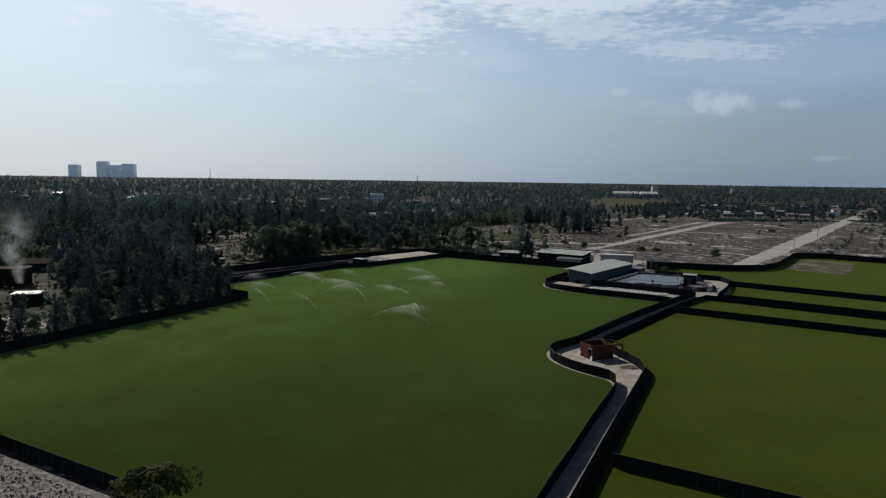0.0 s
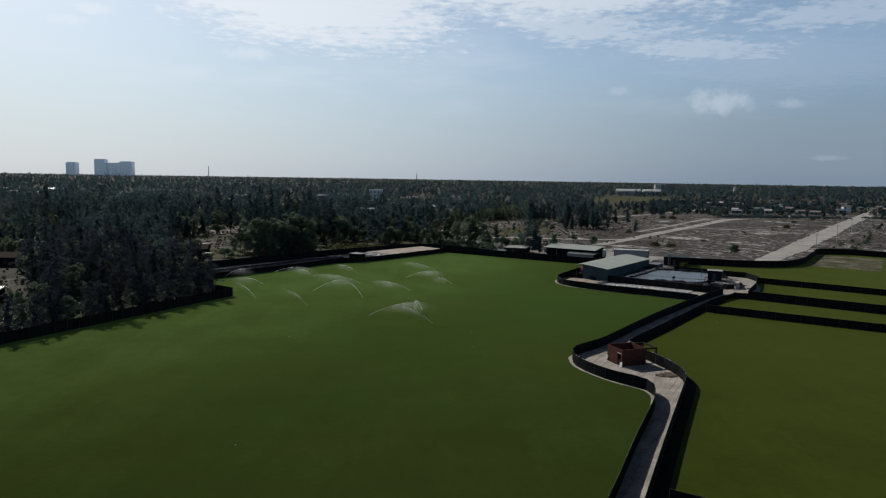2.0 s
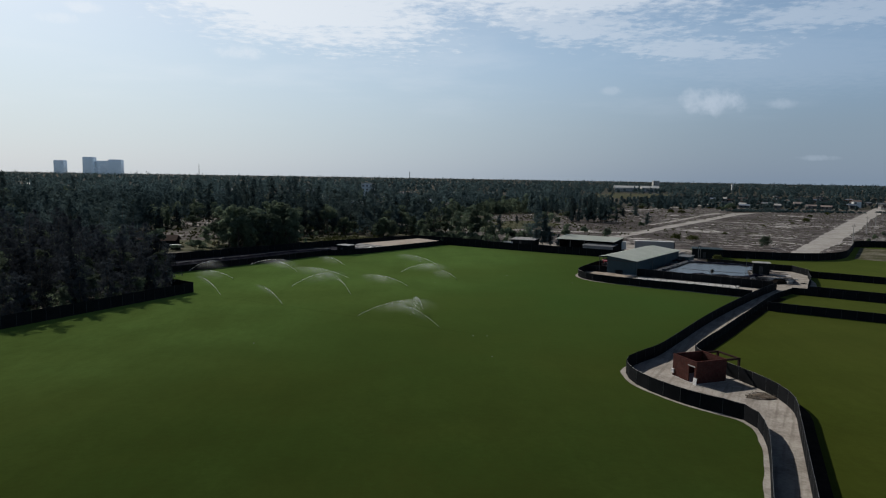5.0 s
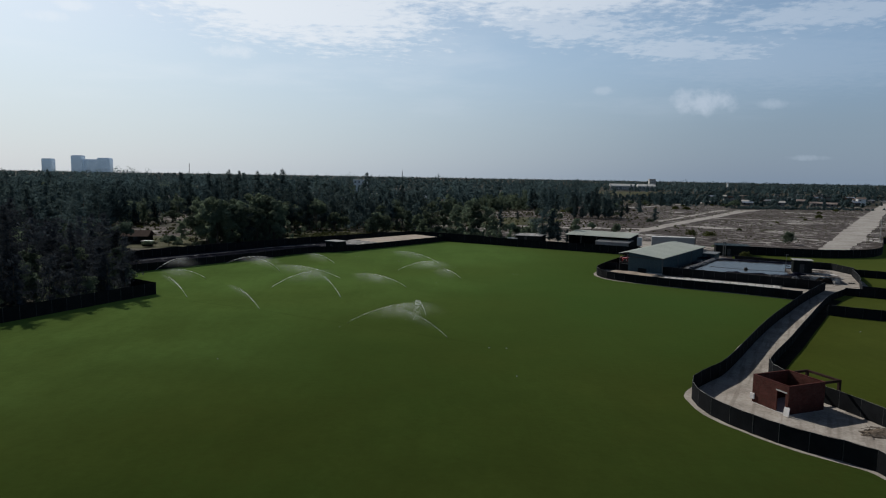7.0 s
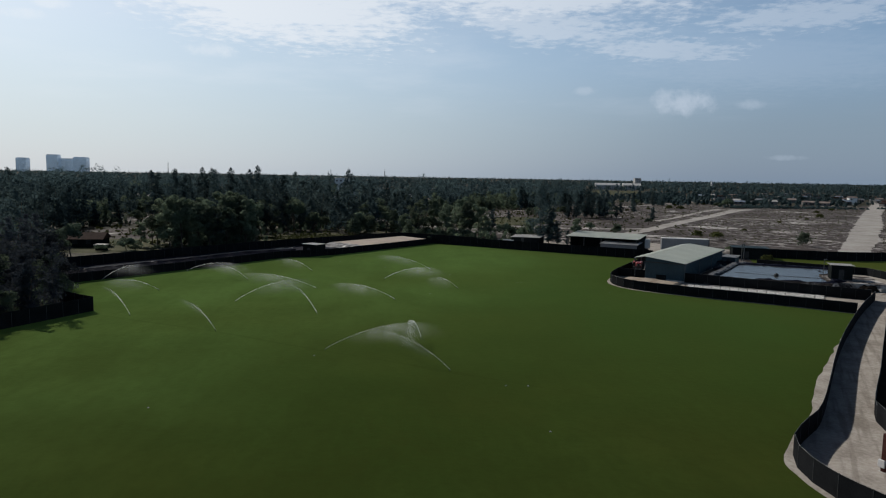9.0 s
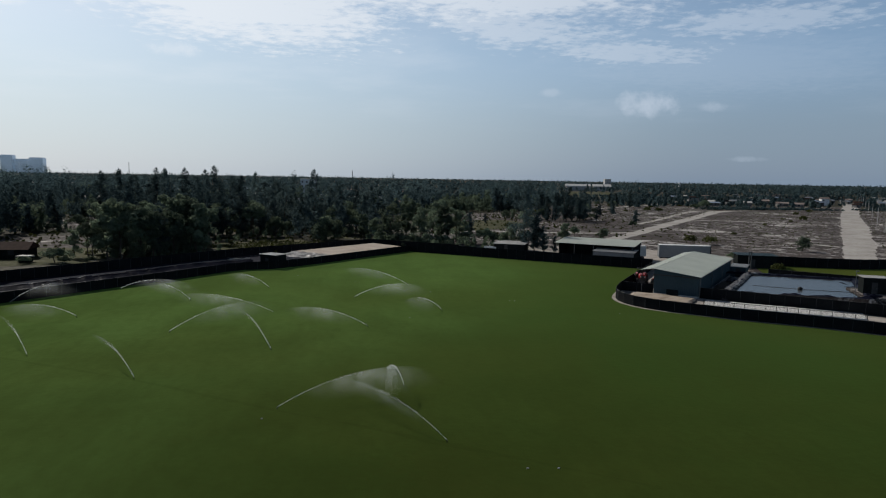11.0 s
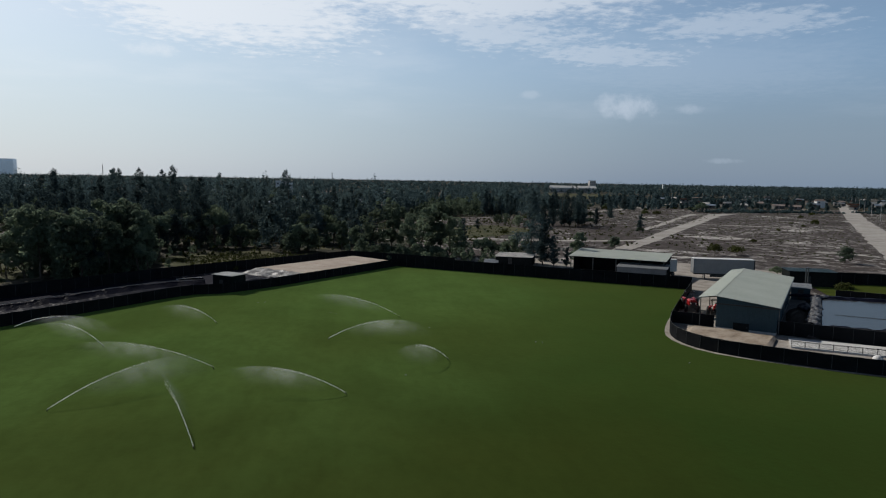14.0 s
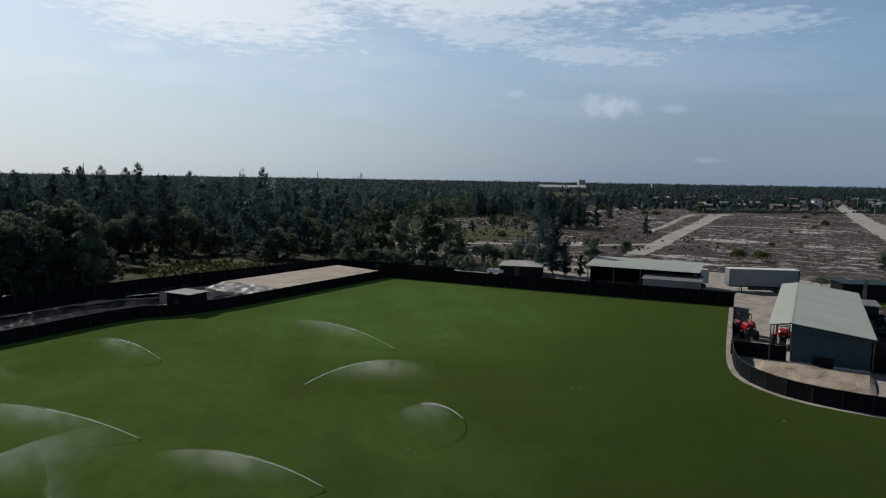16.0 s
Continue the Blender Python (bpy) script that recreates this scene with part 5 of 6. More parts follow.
hut(19.8, 284.4, 0.32, 0.95, 8.4, 9.5, 2.2, 0.05, "low dark shed with a pale dusty roof under the trees", CONCRETE, DARKWALL)
cart = thing("flatbed_cart", "small white flatbed cart parked beside the shed", "cart", pose(17.2, 285.2, 0.05, 0, 0, -18))
part("bed", finish(box(0, 3.4, 0, 1.6, 0.75, 0.95, 0.03), "bed", WHITE), cart)
for x0, x1, y0, y1 in ((0, 3.4, 0, 0.06), (0, 3.4, 1.54, 1.6), (0, 0.06, 0.06, 1.54), (3.34, 3.4, 0.06, 1.54)):
    part("side_board", finish(box(x0, x1, y0, y1, 0.95, 1.35, 0.01), "side_board", WHITE), cart)
for x in (0.7, 2.7):
    for y in (0.1, 1.5):
        wheel(cart, x, y, 0.38, 0.2)
part("drawbar", finish(rod((3.4, 0.8, 0.7), (5.0, 0.8, 0.5), 0.05), "drawbar", DARKSTEEL), cart)
heap("earth_mound", 32.4, 118.0, 1.9, 1.1, 0.4, 1, BRUSH, "low heap of brown earth and dry brushwood beside the lane")
heap("sand_mound", 75.0, 262.0, 4.0, 2.5, 1.2, 2, SAND, "pale heap of sand in the yard")
heap("earth_mound", 77.5, 205.2, 3.6, 1.8, 1.1, 4, MULCH, "mound of dark earth beside the pump hut", "mound", 0.3, 25)
heap("earth_mound", 81.5, 212.5, 2.2, 3.0, 1.0, 6, DARKSOIL, "mound of dark earth beside the pump hut", "mound", 0.3, 0)
heap("liner_fold", 72.0, 206.8, 2.4, 0.9, 0.5, 8, LINER, "crumpled heap of black liner on the bank", "liner", 1.4, 15)
heap("liner_fold", 57.5, 226.0, 3.0, 1.0, 0.5, 9, LINER, "crumpled heap of black liner on the bank", "liner", 1.4, 55)
heap("liner_fold", 63.5, 235.2, 2.6, 0.8, 0.45, 10, LINER, "crumpled heap of black liner on the bank", "liner", 1.4, -25)
pallets(78.0, 203.0, 20, 5)
pallets(80.5, 206.5, 60, 3)
pallets(83.0, 210.5, -15, 2)
tank = thing("pipe_stand", "pale steel pipe arch standing in the yard", "pipe", pose(74.0, 250.0, 0.05, 0, 0, 30))
part("upright", finish(rod((0, 0, 0), (0, 0, 4.2), 0.12), "upright", STEEL), tank)
part("upright", finish(rod((0.9, 0, 0), (0.9, 0, 4.2), 0.12), "upright", STEEL), tank)
part("crosspiece", finish(rod((-0.1, 0, 4.2), (1.0, 0, 4.2), 0.14), "crosspiece", STEEL), tank)
cable = thing("lamp_post", "thin steel lamp post standing by the pond", "lamp post", pose(70.6, 209.2, 1.5))
part("pole", finish(rod((0, 0, -0.3), (0, 0, 4.0), 0.05), "pole", STEEL), cable)
part("lamp_head", finish(box(-0.1, 0.5, -0.1, 0.1, 3.95, 4.07, 0.02), "lamp_head", STEEL), cable)


def tarp_bank():
    """A low bank of sand under a worn beige tarpaulin, between the yard fence and the warehouse."""
    bm = bmesh.new()
    n, m = 30, 6
    far = resample([(34.6, 217.6), (39.0, 215.0), (43.2, 210.4)], 0.4)
    near = resample([(31.6, 213.2), (31.9, 209.5), (33.2, 206.4), (35.2, 204.6), (37.8, 203.4)], 0.4)
    rows = []
    for i in range(n + 1):
        a, b = (q[min(int(i / n * (len(q) - 1)), len(q) - 1)] for q in (far, near))
        row = []
        for j in range(m + 1):
            p = a + (b - a) * j / m
            z = 0.5 * math.sin(math.pi * min(j / m + 0.25, 1.0)) ** 0.6 * min(1, i / 3, (n - i) / 1.5 + 0.35) + 0.1 * noise.noise(Vector((p[0] * 0.8, p[1] * 0.8, 3)))
            row.append(bm.verts.new((p[0], p[1], 0.06 + max(z, 0))))
        rows.append(row)
    for r, s in zip(rows, rows[1:]):
        for j in range(m):
            bm.faces.new((r[j], s[j], s[j + 1], r[j + 1]))
    thing("tarpaulin", "creased beige tarpaulin over a low sand bank", "tarpaulin", data=finish(bm, "tarpaulin", TARP))


tarp_bank()


def hose_reel(x, y, turn):
    t = thing("hose_coil", "coil of black irrigation hose lying on the sand", "hose", pose(x, y, 0.07, 0, 0, turn))
    for k in range(4):
        bm = bmesh.new()
        r = 0.5 + 0.07 * k
        pts = [Vector((r * math.cos(a), r * math.sin(a), 0.04 + 0.02 * k)) for a in np.linspace(0, 2 * math.pi, 19)]
        for p, s in zip(pts, pts[1:]):
            rod(p, s, 0.035, sides=6, bm=bm)
        part("loop", finish(bm, "loop", RUBBER), t)


rt = random.Random(63)
for _ in range(26):
    x, y, a, l = 32.4 + rt.gauss(0, 0.9), 118.0 + rt.gauss(0, 0.55), rt.uniform(0, 360), rt.uniform(0.7, 1.6)
    thing("branch", "dry brown branch lying on the earth heap", "branch", pose(x, y, 0.22 + rt.uniform(0, 0.15), 0, rt.uniform(-12, 6), a), "dry branches", data=finish(rod((-l / 2, 0, 0), (l / 2, 0, 0.04), 0.035, 0.015, 5), "branch", BARK))
hose_reel(82.5, 204.5, 0)
for x, y, w, turn in ((74.2, 201.8, 2.6, 25), (76.4, 200.4, 3.0, 40), (80.0, 199.6, 2.2, -10)):
    thing("plank", "weathered wooden plank lying on the sand", "plank", pose(x, y, 0.075, 0, 0, turn), "loose planks", data=finish(box(0, w, 0, 0.22, 0, 0.05, 0.005), "plank", MORTAR))
steps = thing("outdoor_stair", "short flight of pale concrete steps to the pump hut", "steps", pose(75.4, 206.6, 0.06, 0, 0, -20))
for k in range(6):
    part("step", finish(box(0, 1.2, k * 0.3, (k + 1) * 0.3, 0, 0.22 * (k + 1), 0.01), "step", CONCRETE), steps)


# ---- trees ----
def unit(v):
    return v / np.maximum(np.linalg.norm(v, axis=-1, keepdims=True), 1e-6)


def rand_tris(rng, centres, size, spread=0.35, facing=None, loose=0.55):
    """A small leaf-like triangle at every centre, turned at random, or roughly the way it faces."""
    n = len(centres)
    if facing is None:
        a = unit(rng.normal(size=(n, 3)))
        b = unit(np.cross(a, rng.normal(size=(n, 3))))
    else:
        f = unit(unit(facing) + loose * rng.normal(size=(n, 3)))
        a = unit(np.cross(f, rng.normal(size=(n, 3))))
        b = np.cross(a, f)
    s = size * (0.6 + 0.8 * rng.random((n, 1)))
    return np.stack([centres - a * s * 0.5 - b * s * spread, centres - a * s * 0.4 + b * s * spread, centres + a * s * 0.6], 1)


def casuarina_points(rng, h, n, wide=1.0):
    """Leaf places of a tall feathery tree, and the way each leaf faces: ragged boughs that rise from the stem and droop at their ends."""
    pts, face = [], []
    boughs = 52
    lean = rng.normal(size=2) * 0.04 * h
    phase = rng.random() * 6
    for k in range(boughs):
        f = 0.10 + 0.90 * (k + rng.random()) / boughs
        base = np.array([lean[0] * f * f, lean[1] * f * f, h * f * 0.97])
        a = rng.random() * 2 * math.pi
        ragged = 0.75 + 0.45 * math.sin(f * 14 + phase + a)
        length = wide * h * (0.035 + 0.20 * (1 - f) ** 0.55 * min(1, f * 4)) * ragged * (0.6 + 0.6 * rng.random())
        m = max(5, int(n / boughs * (0.4 + 1.2 * (1 - f))))
        t = rng.random(m) ** 0.7
        up = 0.75 * t - 0.55 * t * t
        p = base + np.stack([np.cos(a) * length * t, np.sin(a) * length * t, length * up], 1)
        q = rng.normal(size=(m, 3)) * (0.032 * h * (0.45 + 0.6 * (1 - f))) * np.array([1, 1, 0.9])
        pts.append(p + q)
        face.append(unit(q) + np.array([0.8 * math.cos(a), 0.8 * math.sin(a), 0.35]))
    return np.concatenate(pts), np.concatenate(face)


def broad_points(rng, h, w, n, low=0.25, full=False):
    """Leaf places of a broad crown, and the way each leaf faces: a crowd of uneven clumps."""
    pts, face = [], []
    lobes = 26
    mid = np.array([0, 0, h * (low + (1 - low) * 0.4)])
    for k in range(lobes):
        d = unit(rng.normal(size=3))
        d[2] = rng.uniform(-1.0, 1.0) if full else abs(d[2]) * 0.9 - 0.25
        r = (0.45 + 0.5 * rng.random())
        taper = 1.0 - 0.35 * max(d[2], 0) if full else 1.0
        c = np.array([d[0] * w * 0.5 * r * taper, d[1] * w * 0.5 * r * taper, h * (low + (1 - low) * 0.5) + d[2] * h * (1 - low) * 0.5 * r])
        size = w * (0.10 + 0.09 * rng.random())
        m = int(n / lobes)
        q = unit(rng.normal(size=(m, 3)))
        face.append(q + 0.7 * unit(c - mid))
        q = q * (0.75 + 0.35 * rng.random((m, 1))) * size
        q[:, 2] *= 0.75
        pts.append(c + q)
    return np.concatenate(pts), np.concatenate(face)


def stem(rng, h, r, limbs, reach, first=0.25):
    """A tapered, slightly bent trunk with limbs."""
    bm = bmesh.new()
    p = Vector((0, 0, -0.3))
    steps = 6
    at = [p]
    for i in range(steps):
        p = p + Vector((rng.normal() * 0.02 * h, rng.normal() * 0.02 * h, h * 0.9 / steps))
        at.append(p)
    for i in range(steps):
        rod(at[i], at[i + 1], r * (1 - i / steps * 0.85), r * (1 - (i + 1) / steps * 0.85), 7, bm)
    for k in range(limbs):
        f = first + (0.95 - first) * k / limbs
        i = min(int(f * steps), steps - 1)
        b = at[i].lerp(at[i + 1], f * steps - i)
        a = rng.random() * 2 * math.pi
        l = reach * (1.1 - 0.7 * f) * (0.6 + 0.5 * rng.random())
        rod(b, b + Vector((math.cos(a) * l, math.sin(a) * l, l * 0.7)), r * 0.35 * (1 - f * 0.6), r * 0.08, 3, bm)
    return finish(bm, "trunk", BARK)


class Kind:
    def __init__(self, name, label, crown, trunk, category="tree"):
        self.name, self.label, self.crown, self.trunk, self.category = name, label, crown, trunk, category


def make_kinds():
    out = {"c": [], "b": [], "s": [], "d": [], "k": []}
    for k in range(5):
        rng = np.random.default_rng(100 + k)
        h = (11, 13.5, 15.5, 17.5, 19)[k]
        pts, face = casuarina_points(rng, h, 2800, (1.6, 1.45, 1.4, 1.3, 1.25)[k])
        out["c"].append(Kind("casuarina_tree", "tall dark casuarina tree with feathery drooping boughs", soup("crown", rand_tris(rng, pts, 0.54, 0.24, face), NEEDLE), stem(rng, h, 0.2, 14, h * 0.16, 0.2)))
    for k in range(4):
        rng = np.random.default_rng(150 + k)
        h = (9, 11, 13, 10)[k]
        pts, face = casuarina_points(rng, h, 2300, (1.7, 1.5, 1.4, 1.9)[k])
        out["d"].append(Kind("casuarina_tree", "sparse haze-blued casuarina tree with bare lower boughs", soup("crown", rand_tris(rng, pts, 0.42, 0.22, face), HAZENEEDLE), stem(rng, h, 0.18, 16, h * 0.2, 0.15)))
    for k in range(8):
        rng = np.random.default_rng(200 + k)
        h, w = ((7, 6.5), (8.5, 7), (9.5, 8), (6, 7.5), (11, 7.5), (13, 7), (12, 6), (14.5, 8))[k]
        pts, face = broad_points(rng, h, w, 2400 if k < 5 else 3200, (0.18, 0.22, 0.25, 0.1, 0.3, 0.06, 0.08, 0.06)[k], k > 4)
        out["b"].append(Kind("broadleaf_tree", "green broadleaf tree with a dense rounded crown", soup("crown", rand_tris(rng, pts, 0.47, 0.4, face, 0.4), LEAF if k < 5 else DARKLEAF), stem(rng, h * 0.85, 0.2, 9, w * 0.35, 0.3)))
    for k in range(4):
        rng = np.random.default_rng(400 + k)
        h, w = ((5.6, 6.4), (6.2, 7.2), (6.8, 6.0), (6.0, 7.0))[k]
        pts, face = broad_points(rng, h, w, 2200 if k < 3 else 800, 0.02, True)
        out["k"].append(Kind("broadleaf_tree", "low dark broadleaf tree, leafy to the ground", soup("crown", rand_tris(rng, pts, 0.42 if k < 3 else 0.68, 0.4, face, 0.4), DARKLEAF), stem(rng, h * 0.8, 0.16, 8, w * 0.32, 0.12)))
    for k in range(4):
        rng = np.random.default_rng(300 + k)
        h, w = ((1.6, 2.4), (2.4, 3.4), (3.2, 3.6), (1.2, 2.6))[k]
        pts, face = broad_points(rng, h, w, 520, 0.02)
        out["s"].append(Kind("scrub_bush", "low olive scrub bush on the heath", soup("crown", rand_tris(rng, pts, 0.34, 0.4, face), BUSHLEAF), stem(rng, h * 0.7, 0.06, 5, w * 0.3, 0.1), "bush"))
    return out


KINDS = make_kinds()
def plant(kind, i, x, y, scale=1.0, turn=0.0, group="", label=""):
    k = KINDS[kind][i]
    root = thing(k.name, label or k.label, k.category, pose(x, y, 0.0, 0, 0, turn) @ Matrix.Scale(scale, 4), group)
    part("trunk", k.trunk, root)
    part("crown", k.crown, root)
    return root


def inside(poly, x, y):
    hit = False
    for (x1, y1), (x2, y2) in zip(poly, poly[1:] + poly[:1]):
        if (y1 > y) != (y2 > y) and x < (x2 - x1) * (y - y1) / (y2 - y1) + x1:
            hit = not hit
    return hit


def scatter(poly, n, gap, seed, avoid=()):
    rng = random.Random(seed)
    xs, ys = [p[0] for p in poly], [p[1] for p in poly]
    out = []
    for _ in range(n * 60):
        if len(out) >= n:
            break
        x, y = rng.uniform(min(xs), max(xs)), rng.uniform(min(ys), max(ys))
        if inside(poly, x, y) and all((x - a) ** 2 + (y - b) ** 2 > gap * gap for a, b in out) and all((x - a) ** 2 + (y - b) ** 2 > r * r for a, b, r in avoid):
            out.append((x, y))
    return out


rng = random.Random(5)
CLEAR = [(-95, 261, 13), (-82, 267, 10), (-92, 288, 11), (-101, 306, 11), (-120, 374, 14), (-108, 338, 12), (-42, 303, 13), (-19, 323, 6), (-50, 291, 15), (-110, 318, 16), (-84, 303, 9), (-52, 314, 8), (-37, 334, 9), (-10, 402, 24), (28, 420, 26), (-132, 396, 14), (-118, 296, 10), (-118, 178, 17), (-102, 156, 12), (-148, 218, 16), (-70, 342, 8), (15, 350, 14), (-28, 321, 6), (-17, 396, 14), (40, 395, 24), (52, 452, 16), (-127, 196, 9), (-100, 143, 11), (-270, 560, 22), (-262, 500, 16)]
CLEAR += [(-34, 532, 15), (-25, 520, 12), (-66, 625, 14)]
homes = random.Random(21)
VILLAGE = []
for _ in range(80):
    y = homes.uniform(640, 900)
    VILLAGE.append((homes.uniform(0.36, 0.76) * y, y))
HAMLET = []
for _ in range(56):
    y = homes.uniform(490, 950)
    HAMLET.append((homes.uniform(-0.66, 0.02) * y, y))
CLEAR += [(x, y - 7, 12) for x, y in HAMLET]
west_wood = [(-89, 128), (-65.5, 172), (-58.5, 183), (-66, 196), (-74, 206), (-96, 214), (-100, 236), (-128, 220), (-112, 185), (-104, 150)]
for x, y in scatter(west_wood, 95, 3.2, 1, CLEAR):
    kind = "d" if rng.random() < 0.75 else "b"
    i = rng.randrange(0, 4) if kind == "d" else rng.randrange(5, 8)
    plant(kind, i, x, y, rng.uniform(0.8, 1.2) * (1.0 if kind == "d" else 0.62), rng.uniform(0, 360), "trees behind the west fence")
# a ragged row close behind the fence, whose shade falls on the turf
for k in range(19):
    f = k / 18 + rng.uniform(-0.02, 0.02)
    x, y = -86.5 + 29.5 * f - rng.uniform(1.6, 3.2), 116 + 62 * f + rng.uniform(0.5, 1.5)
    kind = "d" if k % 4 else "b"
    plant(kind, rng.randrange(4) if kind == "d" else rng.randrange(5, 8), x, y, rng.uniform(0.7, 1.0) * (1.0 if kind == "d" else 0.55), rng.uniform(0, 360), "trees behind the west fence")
front_wood = [(-84, 263), (-66, 260), (-56, 269), (-49, 285), (-49, 303), (-60, 303), (-74, 294)]
for x, y in scatter(front_wood, 50, 3.4, 2, CLEAR[8:]):
    kind = "b" if rng.random() < 0.85 else "c"
    i = rng.choice((5, 5, 6, 6, 7, 7, 4)) if kind == "b" else rng.randrange(0, 3)
    plant(kind, i, x, y, rng.uniform(0.55, 1.3) if kind == "b" else rng.uniform(0.7, 0.95), rng.uniform(0, 360), "trees behind the reservoir")
for x, y in scatter([(-112, 216), (-93, 216), (-82, 232), (-92, 244), (-118, 250), (-130, 262)], 26, 4.0, 12, CLEAR):
    plant("c" if rng.random() < 0.5 else "b", rng.randrange(5), x, y, rng.uniform(0.7, 1.0), rng.uniform(0, 360), "trees behind the reservoir")
for x, y, s in ((-82.5, 255.5, 0.62), (-79.0, 252.5, 0.36), (-87.5, 252.6, 0.34), (-97.0, 250.5, 0.5), (-74.5, 254.5, 0.3)):
    plant("b", 3, x, y, s, rng.uniform(0, 360), "trees behind the reservoir", "rounded leafy bush behind the reservoir")
mid_wood = [(-100, 300), (-66, 312), (-44, 322), (-30, 330), (-22, 326), (-6, 318), (-12, 342), (-34, 370), (-90, 372), (-130, 345)]
for x, y in scatter(mid_wood, 112, 4.2, 3, CLEAR):
    kind = "c" if rng.random() < 0.7 else "b"
    plant(kind, rng.randrange(5), x, y, rng.choice((0.6, 0.8, 0.95, 1.05, 1.2)) * rng.uniform(0.92, 1.08), rng.uniform(0, 360), "trees of the casuarina wood")
# single trees behind the far fence
for kind, i, x, y, s in (("k", 0, -31.0, 312.5, 1.0), ("k", 1, -26.0, 313.5, 1.05), ("k", 2, -28.5, 317.0, 1.1), ("b", 6, -17.0, 316, 0.72), ("b", 5, -13.5, 312, 0.62),
                         ("b", 7, -8.0, 307, 0.92), ("b", 6, -3.5, 311, 1.06), ("b", 5, 0.5, 304, 0.95), ("b", 7, 4.5, 309, 1.0), ("b", 6, 8.5, 305, 1.02), ("b", 5, 12.0, 310, 0.92), ("b", 6, 14.0, 303, 0.66), ("k", 1, -6.0, 300, 0.62), ("k", 2, 2.0, 297, 0.6), ("k", 0, 7.5, 298, 0.66), ("k", 1, 13.0, 295, 0.5), ("b", 5, -11.5, 303, 0.5),
                         ("b", 0, 19.8, 303.0, 0.80), ("b", 3, 22.6, 304.5, 0.76), ("k", 0, 26.0, 305, 0.75), ("k", 2, 29.0, 306, 0.82), ("k", 1, 32.5, 306.5, 0.7), ("b", 6, 36.0, 307, 0.45),
                         ("c", 4, 29.6, 289.5, 0.98), ("c", 1, 31.6, 286.0, 0.82), ("c", 0, 33.8, 285.0, 0.66), ("c", 0, 36.6, 283.5, 0.42), ("b", 6, 39.6, 284.2, 0.72), ("c", 1, 33.5, 296, 0.72),
                         ("k", 1, 64.3, 326.1, 0.62), ("b", 0, 55.6, 332.0, 0.62), ("c", 0, 102.7, 400.7, 0.62), ("c", 0, 20.4, 344.2, 0.7), ("c", 0, 33.8, 397.6, 0.4), ("k", 0, 50.0, 441.0, 0.8), ("k", 2, 53.5, 438.0, 0.7), ("k", 1, 55.2, 417.4, 0.8), ("k", 0, 58.0, 414.0, 0.6), ("k", 1, 114.0, 292.5, 0.72), ("s", 2, 87, 309, 1.2), ("s", 1, 94, 310, 1.3), ("b", 0, 93, 377, 0.5), ("b", 3, 80, 268.5, 0.42), ("b", 3, 222, 582, 1.25), ("s", 2, 153.9, 517.8, 1.3), ("s", 1, 161.8, 519.0, 1.5), ("s", 2, 148.0, 570.0, 1.4), ("s", 2, 77.5, 244.0, 0.9)):
    plant(kind, i, x, y, s, rng.uniform(0, 360), "trees behind the far fence")
for k in range(20):
    y = rng.uniform(300, 480)
    x = -0.78 * y + rng.random() ** 1.4 * (0.78 * y - 40)
    if all((x - a) ** 2 + (y - b) ** 2 > r * r for a, b, r in CLEAR):
        plant("c", rng.randrange(1, 5), x, y, rng.uniform(0.9, 1.25), rng.uniform(0, 360), "trees of the casuarina wood")
# dense shrubs between the far corner and the trees
for x, y in scatter([(-14, 298), (6, 287), (11, 296), (6, 312), (-12, 313)], 24, 2.4, 41):
    plant("k", 3, x, y, rng.uniform(0.34, 0.55), rng.uniform(0, 360), "shrubs behind the far corner", "dense dark shrub behind the net fence")
# clumps of trees along the edge of the heath
for cx, cy, n, rad, pine in ((70, 423, 9, 7, 0.75), (80, 429, 9, 7, 0.75), (90, 435, 8, 7, 0.6), (111, 481, 8, 12, 0.6), (84, 480, 9, 12, 0.7), (60, 492, 12, 12, 0.8), (213, 573, 3, 5, 0.0), (160, 590, 9, 16, 0.5), (120, 560, 7, 12, 0.7)):
    for _ in range(n):
        a, q = rng.uniform(0, 6.3), rad * math.sqrt(rng.random())
        kind = "c" if rng.random() < pine else "b"
        plant(kind, rng.randrange(0, 4), cx + q * math.cos(a), cy + q * math.sin(a), rng.uniform(0.45, 0.95), rng.uniform(0, 360), "trees at the edge of the heath")
leafy_mesh = KINDS["b"][3].crown.copy()
leafy_mesh.materials.clear()
leafy_mesh.materials.append(BUSHLEAF)
KINDS["b"].append(Kind("broadleaf_tree", "leafy green tree outside the near fence", leafy_mesh, KINDS["b"][3].trunk))
plant("b", 8, -29.0, 63.0, 0.92, 40)
plant("b", 8, -55.5, 74.6, 0.62, 90, label="dark leafy tree outside the near fence")
plant("b", 8, -58.0, 71.0, 0.7, 20, label="dark leafy tree outside the near fence")
# scrub on the heath
heath = [(20, 330), (60, 305), (110, 300), (160, 380), (260, 500), (340, 620), (120, 640), (60, 560), (40, 440)]
for x, y in scatter(heath, 24, 9, 7):
    plant("s", rng.randrange(4), x, y, rng.uniform(0.6, 1.3), rng.uniform(0, 360), "scrub on the heath")
east_heath = [(128, 268), (150, 303), (168, 303), (235, 255), (330, 400), (330, 540), (200, 360)]
for x, y in scatter(east_heath, 75, 6, 8):
    plant("k", 3, x, y, rng.uniform(0.25, 0.5), rng.uniform(0, 360), "scrub beyond the far turf")


